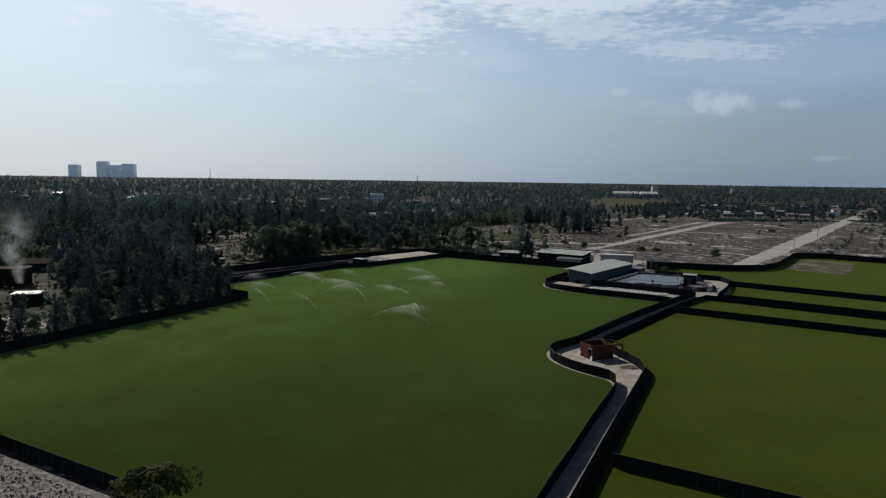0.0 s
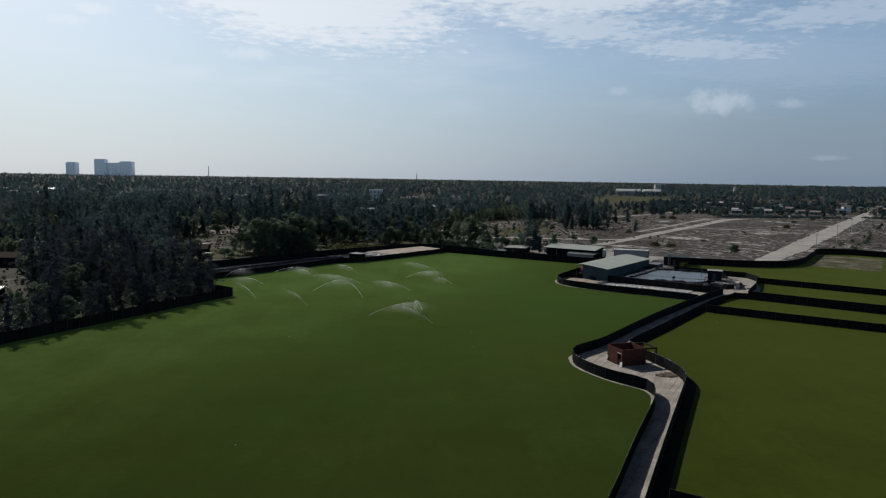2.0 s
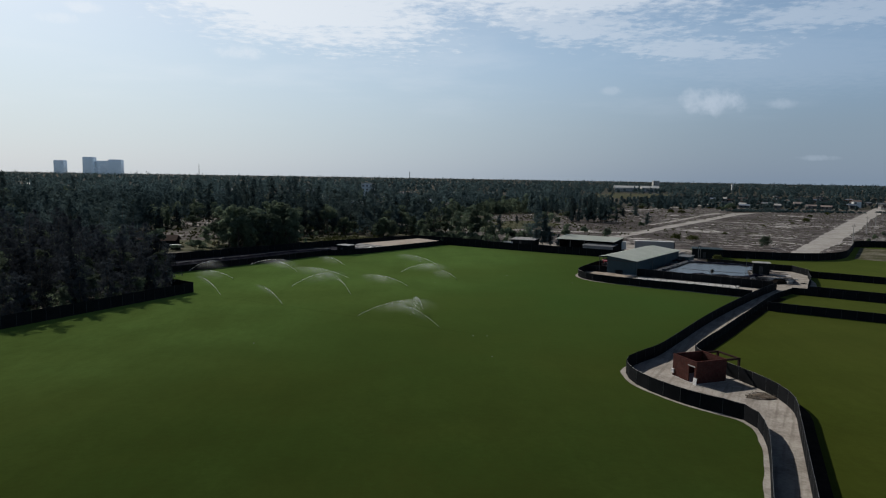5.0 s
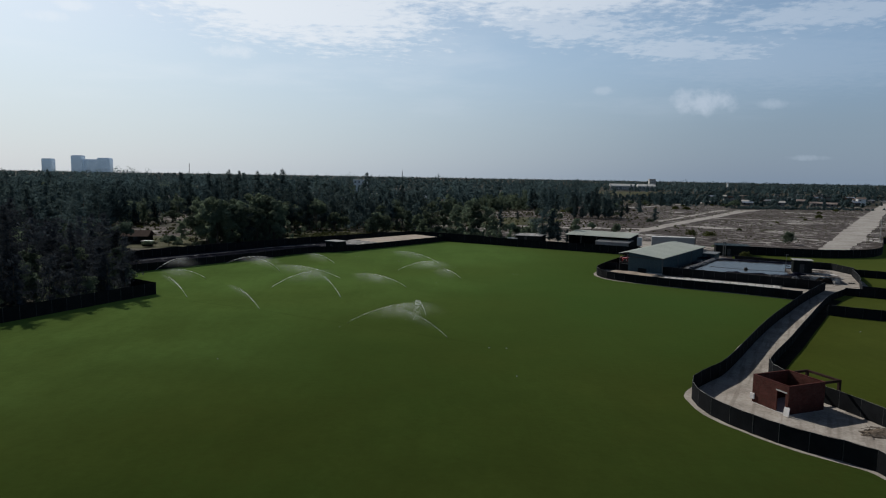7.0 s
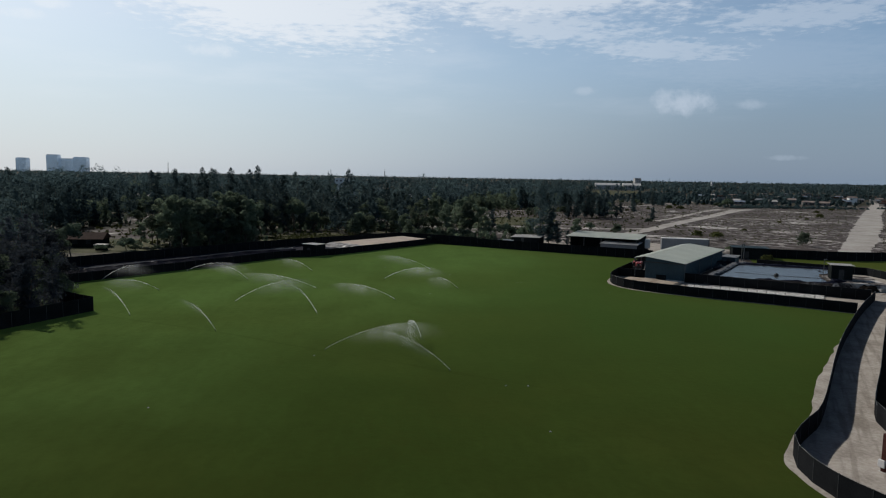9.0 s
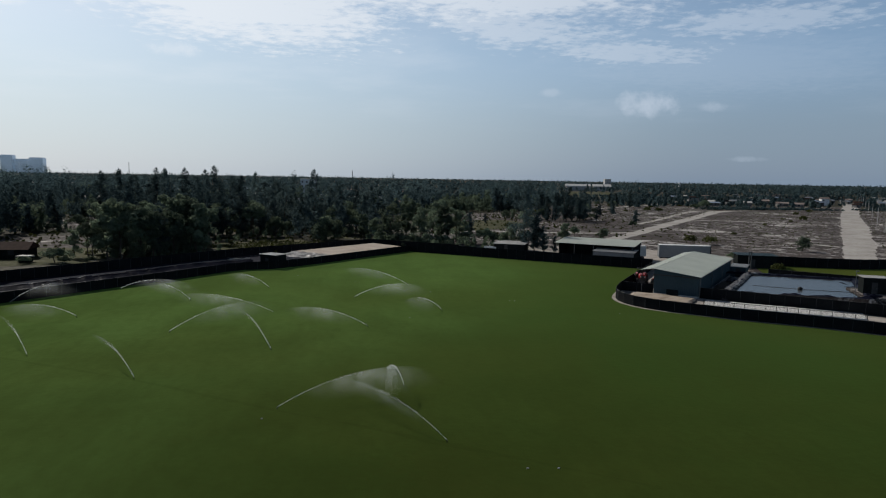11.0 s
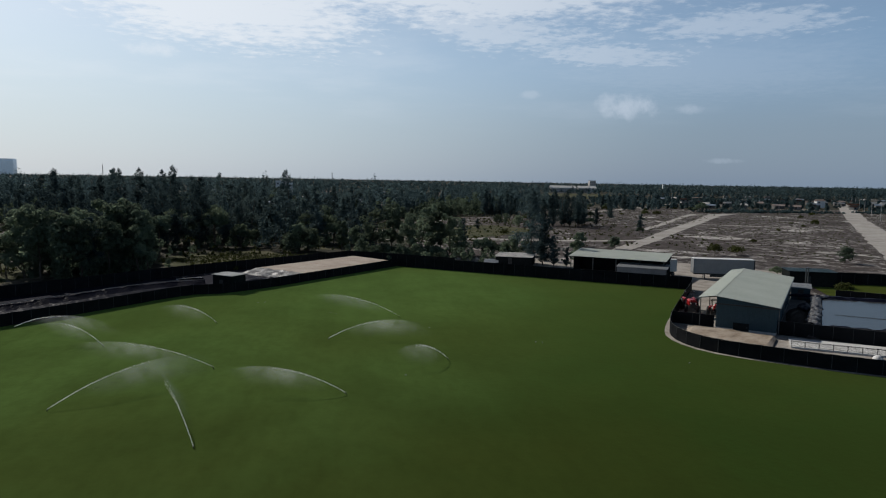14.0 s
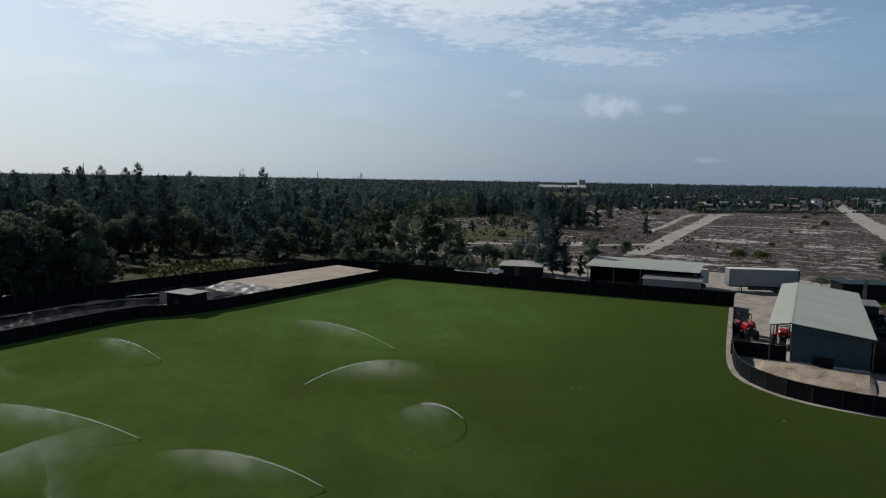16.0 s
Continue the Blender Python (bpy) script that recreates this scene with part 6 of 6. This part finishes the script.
def wood_stuff(name, spots, rngn, k, size, material, label, tall=(9, 18), lobes=5, slim=0.4, broad=0.24, rise=0.3):
    """Woodland too far off to count: each tree a few ragged clumps of leaves, all joined."""
    n = len(spots)
    spots = np.asarray(spots, float)
    h = rngn.uniform(tall[0], tall[1], n) * (0.65 + 0.6 * rngn.random(n))
    h *= np.array([0.85 + 0.55 * noise.noise(Vector((x * 0.016, y * 0.016, 6))) for x, y in spots])
    slender = rngn.random(n) < slim
    w = np.where(slender, h * 0.13, h * broad)
    f = (np.arange(lobes)[None, :] + rngn.random((n, lobes))) / lobes
    a = rngn.random((n, lobes)) * 2 * math.pi
    out = w[:, None] * np.where(slender[:, None], 0.5, 0.95) * (1 - 0.55 * f) * rngn.random((n, lobes))
    cx, cy = spots[:, 0, None] + out * np.cos(a), spots[:, 1, None] + out * np.sin(a)
    cz = h[:, None] * (0.16 + 0.72 * f)
    rad = w[:, None] * (0.95 - 0.55 * f) * (0.6 + 0.6 * rngn.random((n, lobes)))
    rz = np.maximum(rad, h[:, None] * 0.62 / lobes * 1.25)
    m = k // lobes
    q = rngn.normal(size=(n, lobes, m, 3))
    q /= np.linalg.norm(q, axis=3)[..., None]
    away = np.stack([cx - spots[:, 0, None], cy - spots[:, 1, None], 0.35 * w[:, None] * (f - 0.2)], 2) / w[:, None, None]
    face = (q + 0.8 * away[:, :, None, :] + np.array((0, 0, rise))).reshape(-1, 3)
    q *= (0.55 + 0.55 * rngn.random((n, lobes, m, 1)))
    c = np.stack([cx[..., None] + q[..., 0] * rad[..., None], cy[..., None] + q[..., 1] * rad[..., None], cz[..., None] + q[..., 2] * rz[..., None]], 3).reshape(-1, 3)
    c[:, 2] = np.maximum(c[:, 2], 0.3)
    tris = rand_tris(rngn, c, size, 0.38, face, 0.28)
    return thing(name, label, "woodland", kind="stuff", data=soup(name, tris, material))


def wood_edge(y):
    """How far right the wood reaches at that distance."""
    return float(np.interp(y, (300, 330, 372, 400, 450, 484, 506, 600, 640), (-60, -25, -8, 4, 14, 34, 76, 102, 150)))


def wood_spots():
    r = random.Random(11)
    near, out = [], []
    while len(near) < 4700:
        y = r.uniform(230, 640)
        x = r.uniform(-0.78 * y - 40, 140)
        e = wood_edge(y) + 24 * noise.noise(Vector((x * 0.03, y * 0.03, 1))) - x
        if e < -25 or (e < 18 and r.random() > 0.12 + 0.88 * max(0, e) / 18) or any((x - a) ** 2 + (y - b) ** 2 < c * c for a, b, c in CLEAR):
            continue
        if inside(west_wood, x, y) or inside(front_wood, x, y) or (-120 < x < -60 and y < 300) or inside(mid_wood, x, y):
            continue
        if y < 300 and x > -105:
            continue
        if noise.noise(Vector((x * 0.02, y * 0.02, 4))) < (-0.02 if y < 470 and x > -140 else -0.3) and x > -260:
            continue
        near.append((x, y))
    for _ in range(260):
        x, y = r.uniform(-150, -100), r.uniform(120, 240)
        if not any((x - a) ** 2 + (y - b) ** 2 < (c + 4) ** 2 for a, b, c in CLEAR) and not inside(west_wood, x, y):
            near.append((x, y))
    while len(out) < 12000:
        y = 640 * math.exp(r.random() ** 0.9 * math.log(3900 / 640))
        x = r.uniform(-0.8 * y, 0.85 * y)
        if y < 1100 and noise.noise(Vector((x * 0.012, y * 0.012, 9))) < -0.22:
            continue
        if any((x - a) ** 2 + (y - b) ** 2 < c * c for a, b, c in CLEAR[-56:]) or any(abs(x - a) < 9 and -12 < y - b < 8 for a, b in VILLAGE):
            continue
        if inside([(165, 880), (240, 872), (310, 985), (352, 1130), (262, 1150), (196, 1000)], x, y):
            continue
        if 300 < x - 0.62 * (y - 640) < 420 and y < 800 and r.random() < 0.45:
            continue
        out.append((x, y))
    return near, out


def stones(n, seed):
    r = np.random.default_rng(seed)
    pts = np.stack([r.uniform(-66, -28, n), r.uniform(50, 80, n), np.full(n, 0.05)], 1)
    pts = pts[pts[:, 1] < 76.0 - 0.555 * (pts[:, 0] + 54.4) - 1.0]
    return rand_tris(r, pts + np.array([0, 0, 0.02]), 0.26, 0.5)


thing("broken_rubble", "broken pale stones and debris outside the near fence", "rubble", kind="stuff", data=soup("broken_rubble", stones(7000, 12), RUBBLE))
near_wood, far_wood = wood_spots()
leafy = [noise.noise(Vector((x * 0.018, y * 0.018, 7))) > 0.12 or random.Random(int(x * 7 + y * 13)).random() < 0.1 for x, y in near_wood]
wood_stuff("broadleaf_wood", [q for q, l in zip(near_wood, leafy) if l], np.random.default_rng(5), 150, 1.0, LEAF, "broadleaf trees scattered through the wood", (6, 11), 9, 0.0, 0.30)
near_wood = [q for q, l in zip(near_wood, leafy) if not l]
wood_stuff("farther_wood", [q for q in near_wood if q[1] > 450], np.random.default_rng(8), 210, 0.90, FARLEAF_HAZED, "trees of the wood farther off, hazed blue-green", (9.5, 18.0), 7, 0.24, 0.29, 0.9)
near_wood = [q for q in near_wood if q[1] <= 450]
wood_stuff("casuarina_wood", near_wood, np.random.default_rng(1), 270, 0.74, NEEDLE, "dense dark casuarina wood reaching into the distance", (11.5, 18.5), 7, 0.5)
low_wood = [q for q in far_wood if q[1] < 1050 and q[0] > 0.20 * q[1]]
wood_stuff("low_distant_trees", [q for k, q in enumerate(low_wood) if k % 5 < 4], np.random.default_rng(16), 75, 1.25, FARLEAF_HAZED, "low trees and hedges round the far village", (3.5, 7.5), 3, 0.1, 0.40, 1.1)
wood_stuff("distant_wood", [q for q in far_wood if q[1] < 1050 and q[0] <= 0.20 * q[1]], np.random.default_rng(15), 75, 1.45, FARLEAF_HAZED, "woodland beyond the heath, hazed blue-green", (7, 13), 3, 0.12, 0.34, 1.1)
wood_stuff("hazed_woodland", [q for q in far_wood if q[1] >= 1050], np.random.default_rng(2), 24, 2.8, FARLEAF_HAZED, "distant woodland out to the horizon", (7, 14), 3, 0.12, 0.34, 1.1)
r = random.Random(77)
belt = []
while len(belt) < 640:
    y = 600 + r.random() * 330
    x = r.uniform(0.28, 0.80) * y
    if abs(x - 122 - 0.695 * (y - 279)) > 14 and noise.noise(Vector((x * 0.03, y * 0.03, 2))) > -0.2 and not any(abs(x - a - 4) < 7 and -14 < y - b < 8 for a, b in VILLAGE):
        belt.append((x, y))
wood_stuff("village_trees", belt, np.random.default_rng(12), 120, 1.3, FARLEAF_HAZED, "leafy trees standing among the village houses", (3.2, 7.6), 6, 0.12, 0.40, 0.8)
r = random.Random(31)
under = []
for poly, count in ((west_wood, 420), (front_wood, 90), (mid_wood, 360), ([(-6, 298), (10, 288), (26, 290), (30, 305), (4, 320), (-8, 318)], 60)):
    under += scatter(poly, count, 1.2, 33, [(a, b, c * 0.8) for a, b, c in CLEAR])
clearing = []
for a, b, c in CLEAR:
    clearing += [(a + c * 1.1 * r.uniform(-1, 1), b + c * 1.1 * r.uniform(-1, 1)) for _ in range(int(c * 2.5))]
tufts = [(x, y) for x, y in ((r.uniform(-10, 430), r.uniform(292, 640)) for _ in range(9000)) if y > 330 - 0.3 * x and abs(x - 122 - 0.695 * (y - 279)) > 8 and abs(x - 66 - 0.70 * (y - 322)) > 6 and x < 122 + 0.695 * (y - 279) + 120]
wood_stuff("heath_tufts", tufts, np.random.default_rng(6), 9, 0.3, BUSHLEAF, "low tufts of heath and dry grass", (0.15, 0.55), 3, 0.0, 1.2)
clearing += [(r.uniform(0, 110), r.uniform(335, 620)) for _ in range(260)]
wood_stuff("low_scrub", [q for q in clearing if not (-97 < q[0] < -40 and q[1] < 262)], np.random.default_rng(4), 12, 0.6, BUSHLEAF, "low scrub and tall grass on sandy ground", (0.4, 1.3), 3, 0.0, 0.75)
rows = [(-57 + 2.0 * k + s * 0.62 + r.uniform(-0.2, 0.2), 288.5 - 0.4 * k + s * 0.78 + r.uniform(-0.2, 0.2)) for k in range(11) for s in np.arange(0, 24, 0.45) if r.random() < 0.7]
hedge = [(r.uniform(215, 400), 0) for _ in range(420)]
hedge = [(x, 575 + 0.10 * (x - 215) + r.uniform(-9, 9)) for x, _ in hedge if abs(x - 122 - 0.695 * (296 + 0.10 * (x - 215))) > 9]
wood_stuff("rough_hedge", hedge, np.random.default_rng(14), 40, 0.9, FARLEAF_HAZED, "rough dark hedge along the edge of the heath", (0.8, 2.2), 3, 0.0, 0.9)
wood_stuff("garden_rows", rows, np.random.default_rng(9), 15, 0.3, BUSHLEAF, "low green vegetable rows in a garden", (0.3, 0.8), 3, 0.0, 0.6)
wood_stuff("undergrowth", under, np.random.default_rng(3), 60, 0.6, LEAF, "dark undergrowth below the trees", (1.5, 3.6), 3, 0.0, 0.42)

# ---- sprinklers ----
def jet_meshes(seed, reach, height, turn, drop):
    """A curved thread of water that frays into drops, and the fine mist that drifts below it."""
    rngn = np.random.default_rng(seed)
    n = 6200
    t = rngn.random(n) * 0.92
    x, z = reach * t, 0.22 + height * (2 * t - t * t)
    fray = 0.016 + 0.19 * np.clip(t - 0.22, 0, 2) ** 1.4
    p = np.stack([x, rngn.normal(size=n) * fray, z - np.abs(rngn.normal(size=n)) * fray * 1.3 + rngn.normal(size=n) * 0.012], 1)
    keep = rngn.random(n) < np.clip(1.0 - 1.08 * t, 0.03, 1.0)
    jet = soup("water_jet", rand_tris(rngn, p[keep], drop, 0.3), JET)
    return jet, veil_mesh(reach, height, turn)


def veil_mesh(reach, height, turn):
    """One curtain of mist that hangs from the jet and leans with the wind, which blows towards +x."""
    v, f, uv = [], [], []
    cols, rows = 26, 9
    wind = Vector((math.cos(radians(turn)), -math.sin(radians(turn)), 0))
    for i in range(cols + 1):
        u = i / cols
        t = 0.16 + 1.34 * u
        top = 0.22 + height * max(2 * t - t * t, 0.10) + 0.05
        for k in range(rows + 1):
            w = k / rows
            drift = (2.1 * w + 0.35 * w * w) * (0.25 + 0.75 * min(t, 1.0))
            v.append((reach * (t + 0.10 * w) + wind.x * drift, wind.y * drift, max(top * (1 - w) ** 0.9, 0.03)))
            uv.append((u, w))
    for i in range(cols):
        for k in range(rows):
            a = i * (rows + 1) + k
            f.append((a, a + 1, a + rows + 2, a + rows + 1))
    me = mesh_data("mist", v, f, MIST, True)
    layer = me.uv_layers.new(name="veil")
    for loop in me.loops:
        layer.data[loop.index].uv = uv[loop.vertex_index]
    return me


RISER = finish(rod((0, 0, -0.1), (0, 0, 0.15), 0.03, sides=8), "riser", DARKSTEEL)
NOZZLE = finish(rod((-0.06, 0, 0.15), (0.2, 0, 0.26), 0.035, 0.02, 8), "nozzle", DARKSTEEL)


def sprinkler(x, y, ax, ay, height=3.2, seed=0):
    d = math.dist((x, y), (ax, ay))
    s = thing("sprinkler", "turf sprinkler throwing a long arc of water", "sprinkler", pose(x, y, 0.05, 0, 0, along((x, y), (ax, ay))), "turf sprinklers")
    part("riser", RISER, s)
    part("nozzle", NOZZLE, s)
    jet, mist = jet_meshes(seed, d, height, along((x, y), (ax, ay)), 0.019 if y < 166 else 0.028)
    part("water_jet", jet, s, None, "arc of white water")
    part("mist", mist, s, None, "thin drifting mist")
    if height > 2.5:
        # a jet seen end on: its drops rain down in a narrow plume
        r = np.random.default_rng(seed + 500)
        n = 12000
        t = r.uniform(0.6, 1.15, n)
        fall = r.random(n) ** 2.0
        top = 0.22 + height * (2 * t - t * t)
        wide = 0.07 + 0.24 * fall
        p = np.stack([d * t + r.normal(size=n) * wide, r.normal(size=n) * wide, top * (1 - fall * 0.95)], 1)
        part("plume", soup("plume", rand_tris(r, p, 0.014, 0.3), JET), s, None, "bright plume of falling drops")


HEADS = ((-34.0, 167.6, -39.8, 174.6), (-22.7, 178.8, -27.9, 189.3), (-18.7, 158.4, -9.9, 162.4), (-4.6, 150.5, -11.0, 157.5),
         (-48.5, 176.4, -55.2, 184.7), (-36.8, 187.6, -29.9, 195.2), (-11.9, 190.7, -19.7, 192.0), (-25.9, 200.1, -36.5, 202.2),
         (-40.5, 209.9, -46.1, 212.0), (-52.3, 197.0, -57.5, 193.5), (-66.4, 207.2, -62.0, 211.5), (-55.2, 220.2, -45.7, 215.8),
         (-30.4, 222.5, -35.8, 223.2), (-14.7, 212.5, -7.0, 212.7), (-5.4, 225.8, -14.3, 231.0), (-1.0, 202.3, -5.2, 199.6), (-7.6, 164.6, -9.0, 161.2))
for k, (x, y, ax, ay) in enumerate(HEADS):
    sprinkler(x, y, ax, ay, 2.25 if k < 16 else 2.8, 40 + k)
MARK = finish(rod((0, 0, 0), (0, 0, 0.05), 0.10, 0.08, 9), "valve_cover", GREYROOF)
for x, y in ((-14.5, 228.7), (-15.4, 229.6), (-1.6, 219.0), (-27.2, 237.7), (-26.3, 238.2), (11.0, 210.3), (11.8, 210.1), (26.1, 199.9), (-6.0, 196.8), (-31.2, 138.7), (-19.6, 156.1), (0.7, 145.6), (2.9, 145.5), (2.8, 133.6), (-25.0, 87.7), (55.6, 158.1)):
    thing("valve_cover", "small pale valve cover set in the turf", "valve cover", pose(x, y, 0.05), "valve covers", data=MARK)

# ---- village, towers and masts far off ----
def house(x, y, w, d, h, turn, label, wall_mat, roof_mat, flat=False):
    t = thing("house", label, "house", pose(x, y, 0, 0, 0, turn), "village houses")
    part("wall", finish(box(0, w, 0, d, -0.3, h), "wall", wall_mat), t)
    if flat:
        part("roof", finish(box(-0.3, w + 0.3, -0.3, d + 0.3, h, h + 0.3), "roof", roof_mat), t)
    else:
        bm = bmesh.new()
        o, r = 0.5, h + d * 0.22
        v = [bm.verts.new(p) for p in ((-o, -o, h - 0.1), (w + o, -o, h - 0.1), (w + o, d + o, h - 0.1), (-o, d + o, h - 0.1), (-o, d / 2, r), (w + o, d / 2, r))]
        for f in ((0, 1, 5, 4), (2, 3, 4, 5), (0, 4, 3), (1, 2, 5), (0, 3, 2, 1)):
            bm.faces.new([v[i] for i in f])
        part("roof", finish(bm, "roof", roof_mat), t)
    for i in range(max(1, int(w / 3.5))):
        for z in np.arange(0.9, h - 1.2, 3.2):
            part("window", finish(box(1 + i * 3.3, 2.3 + i * 3.3, -0.05, 0.02, z, z + 1.2), "window", GLASS_DARK), t)
    return t


rv = random.Random(22)
for x, y in VILLAGE:
    two = rv.random() < 0.12
    house(x, y, rv.uniform(4, 9), rv.uniform(4, 7), 5.4 if two else rv.uniform(2.4, 3.1), rv.uniform(-40, 20), "plain rendered village house among trees" if two else "low village house with a tin roof", HOUSEWALL, CONCRETE if rv.random() < 0.12 else rv.choice((TILE, DARKBRICK, BLUEROOF, GREYROOF, DARKWALL)), two)
for x, y in HAMLET:
    house(x, y, rv.uniform(7, 14), rv.uniform(6, 9), rv.uniform(3, 4.5), rv.uniform(-40, 40), "low house among the casuarina trees", HOUSEWALL, rv.choice((BLUEROOF, GREYROOF, TILE, TILE)))
house(384, 690, 6.5, 7, 6.0, -15, "white two-storey village house with a red-brown roof", WHITE, TILE)
house(448, 690, 18, 9, 3.6, -12, "long low hall with a pale blue-grey roof beside the road", HOUSEWALL, GREYROOF)
house(-77, 636, 12, 9, 16.5, 5, "tall pale apartment house above the trees", WHITE, CONCRETE, True)
house(-62, 636, 12, 7, 3.6, -6, "low house with a pale tin roof among trees", HOUSEWALL, PALEWALK)
house(-40, 541, 12, 6, 5.4, -4, "low house with a pale tin roof among trees", HOUSEWALL, PALEWALK)
house(-26, 545, 7, 6, 4.6, 8, "low house with a pale tin roof among trees", HOUSEWALL, PALEWALK)
house(296, 1250, 42, 16, 8.0, -4, "long pale industrial hall far off among trees", CONCRETE, PALEWALK)
house(344, 1250, 30, 16, 8.0, -4, "long pale industrial hall far off among trees", CONCRETE, PALEWALK)
house(652, 1607, 3.4, 3.4, 15.5, 0, "slim white water tower above the trees", WHITE, CONCRETE, True)
# houses in the clearing behind the west fence
house(-132, 192, 8, 6, 5.0, 25, "dark rendered house in a clearing behind the trees", DARKWALL, DARKBRICK, True)
house(-110.5, 165.5, 6.0, 4.2, 2.6, 18, "low outhouse with a bright tin roof", DARKWALL, WHITE, True)
house(-145, 222, 9, 6, 3.0, 10, "low house with a dark roof in a clearing", DARKWALL, DARKBRICK)
house(-102.5, 259.5, 11.5, 6.5, 2.3, 8, "long low shed with a dark weathered roof in a clearing", DARKWALL, DARKBRICK)
house(-106.0, 256.0, 2.6, 1.8, 1.6, 20, "small lean-to with a bright tin roof in a clearing", DARKWALL, CONCRETE, True)
house(-90.0, 255.0, 2.4, 1.6, 1.2, -5, "small lean-to with a bright tin roof in a clearing", DARKWALL, CONCRETE, True)
heap("foil_scrap", -64.0, 262.0, 1.6, 0.9, 0.35, 9, SILVER, "crumpled scrap of silver foil on the ground", "foil")
heap("foil_scrap", -76.0, 259.5, 1.1, 0.5, 0.3, 11, SILVER, "crumpled scrap of silver foil on the ground", "foil")


def smoke(x, y, h, seed):
    """Thin smoke that rises from a fire behind the trees: wavering sheets that lean and widen as they go."""
    v, f, uv = [], [], []
    cols, rows = 10, 26
    for k in range(4):
        base = len(v)
        turn = math.pi * k / 4 + 0.3
        for j in range(rows + 1):
            up = j / rows
            wide = 1.2 + 0.38 * h * up
            cx = -0.10 * h * up + 0.10 * h * math.sin(up * 6 + seed) * up
            for i in range(cols + 1):
                q = 2 * i / cols - 1
                w = q * wide + 0.8 * noise.noise(Vector((q * 1.5, up * 5, seed + k)))
                v.append((cx + w * math.cos(turn), w * math.sin(turn) + 0.9 * noise.noise(Vector((q * 2, up * 6, seed + 9 + k))), 1.5 + h * up))
                uv.append((i / cols, up))
        for j in range(rows):
            for i in range(cols):
                a = base + j * (cols + 1) + i
                f.append((a, a + 1, a + cols + 2, a + cols + 1))
    me = mesh_data("smoke_plume", v, f, SMOKE, True)
    layer = me.uv_layers.new(name="smoke")
    for loop in me.loops:
        layer.data[loop.index].uv = uv[loop.vertex_index]
    thing("smoke_plume", "thin bluish smoke rising behind the trees", "smoke", pose(x, y, 0.0), data=me)


smoke(-124, 190, 25, 3)


def tower(x, y, w, d, h, turn):
    t = thing("tower_block", "pale high-rise tower block on the horizon", "tower block", pose(x, y, -2, 0, 0, turn), "tower blocks")
    part("shaft", finish(box(-w / 2, w / 2, -d / 2, d / 2, 0, h, 0.3), "shaft", TOWERWALL), t)
    part("crown", finish(box(-w / 2 + 3, w / 2 - 3, -d / 2 + 3, d / 2 - 3, h, h + 3), "crown", TOWERWALL), t)
    for k in range(6):
        z = h * (k + 0.6) / 6.5
        part("window_band", finish(box(-w / 2 + 2, w / 2 - 2, -d / 2 - 0.25, -d / 2 + 0.1, z, z + h * 0.045), "window_band", TOWERWALL), t)


tower(-2015, 3610, 50, 40, 69.5, 3)
tower(-1862, 3610, 54, 40, 88, 3)
tower(-1806, 3640, 66, 40, 69.5, 3)
tower(-1724, 3610, 64, 40, 77, 3)


def mast(x, y, h, label):
    t = thing("radio_mast", label, "mast", pose(x, y, 0))
    for sx, sy in ((-1, -1), (1, -1), (0, 1)):
        part("leg", finish(rod((sx * 1.6, sy * 1.6, 0), (sx * 0.7, sy * 0.7, h), 0.7, 0.6, 5), "leg", DARKSTEEL), t)
    part("antenna", finish(rod((0, 0, h), (0, 0, h + 6), 0.7, 0.4, 5), "antenna", DARKSTEEL), t)


mast(-1287, 3600, 57, "slender radio mast above the far trees")
mast(-190, 3600, 38, "slender radio mast above the far trees")
house(376, 1290, 11, 9, 20.5, 0, "grey block of flats above the far trees", CONCRETE, CONCRETE, True)


def power_pole(x, y, h=8.5):
    t = thing("power_pole", "thin concrete power pole beside the road", "pole", pose(x, y, 0), "power poles")
    part("pole", finish(rod((0, 0, -0.3), (0, 0, h), 0.16, 0.1, 7), "pole", CONCRETE), t)
    part("crossarm", finish(box(-0.8, 0.8, -0.05, 0.05, h - 0.9, h - 0.75), "crossarm", DARKSTEEL), t)


for k in range(9):
    power_pole(154 + 43.4 * k, 305 + 62 * k)
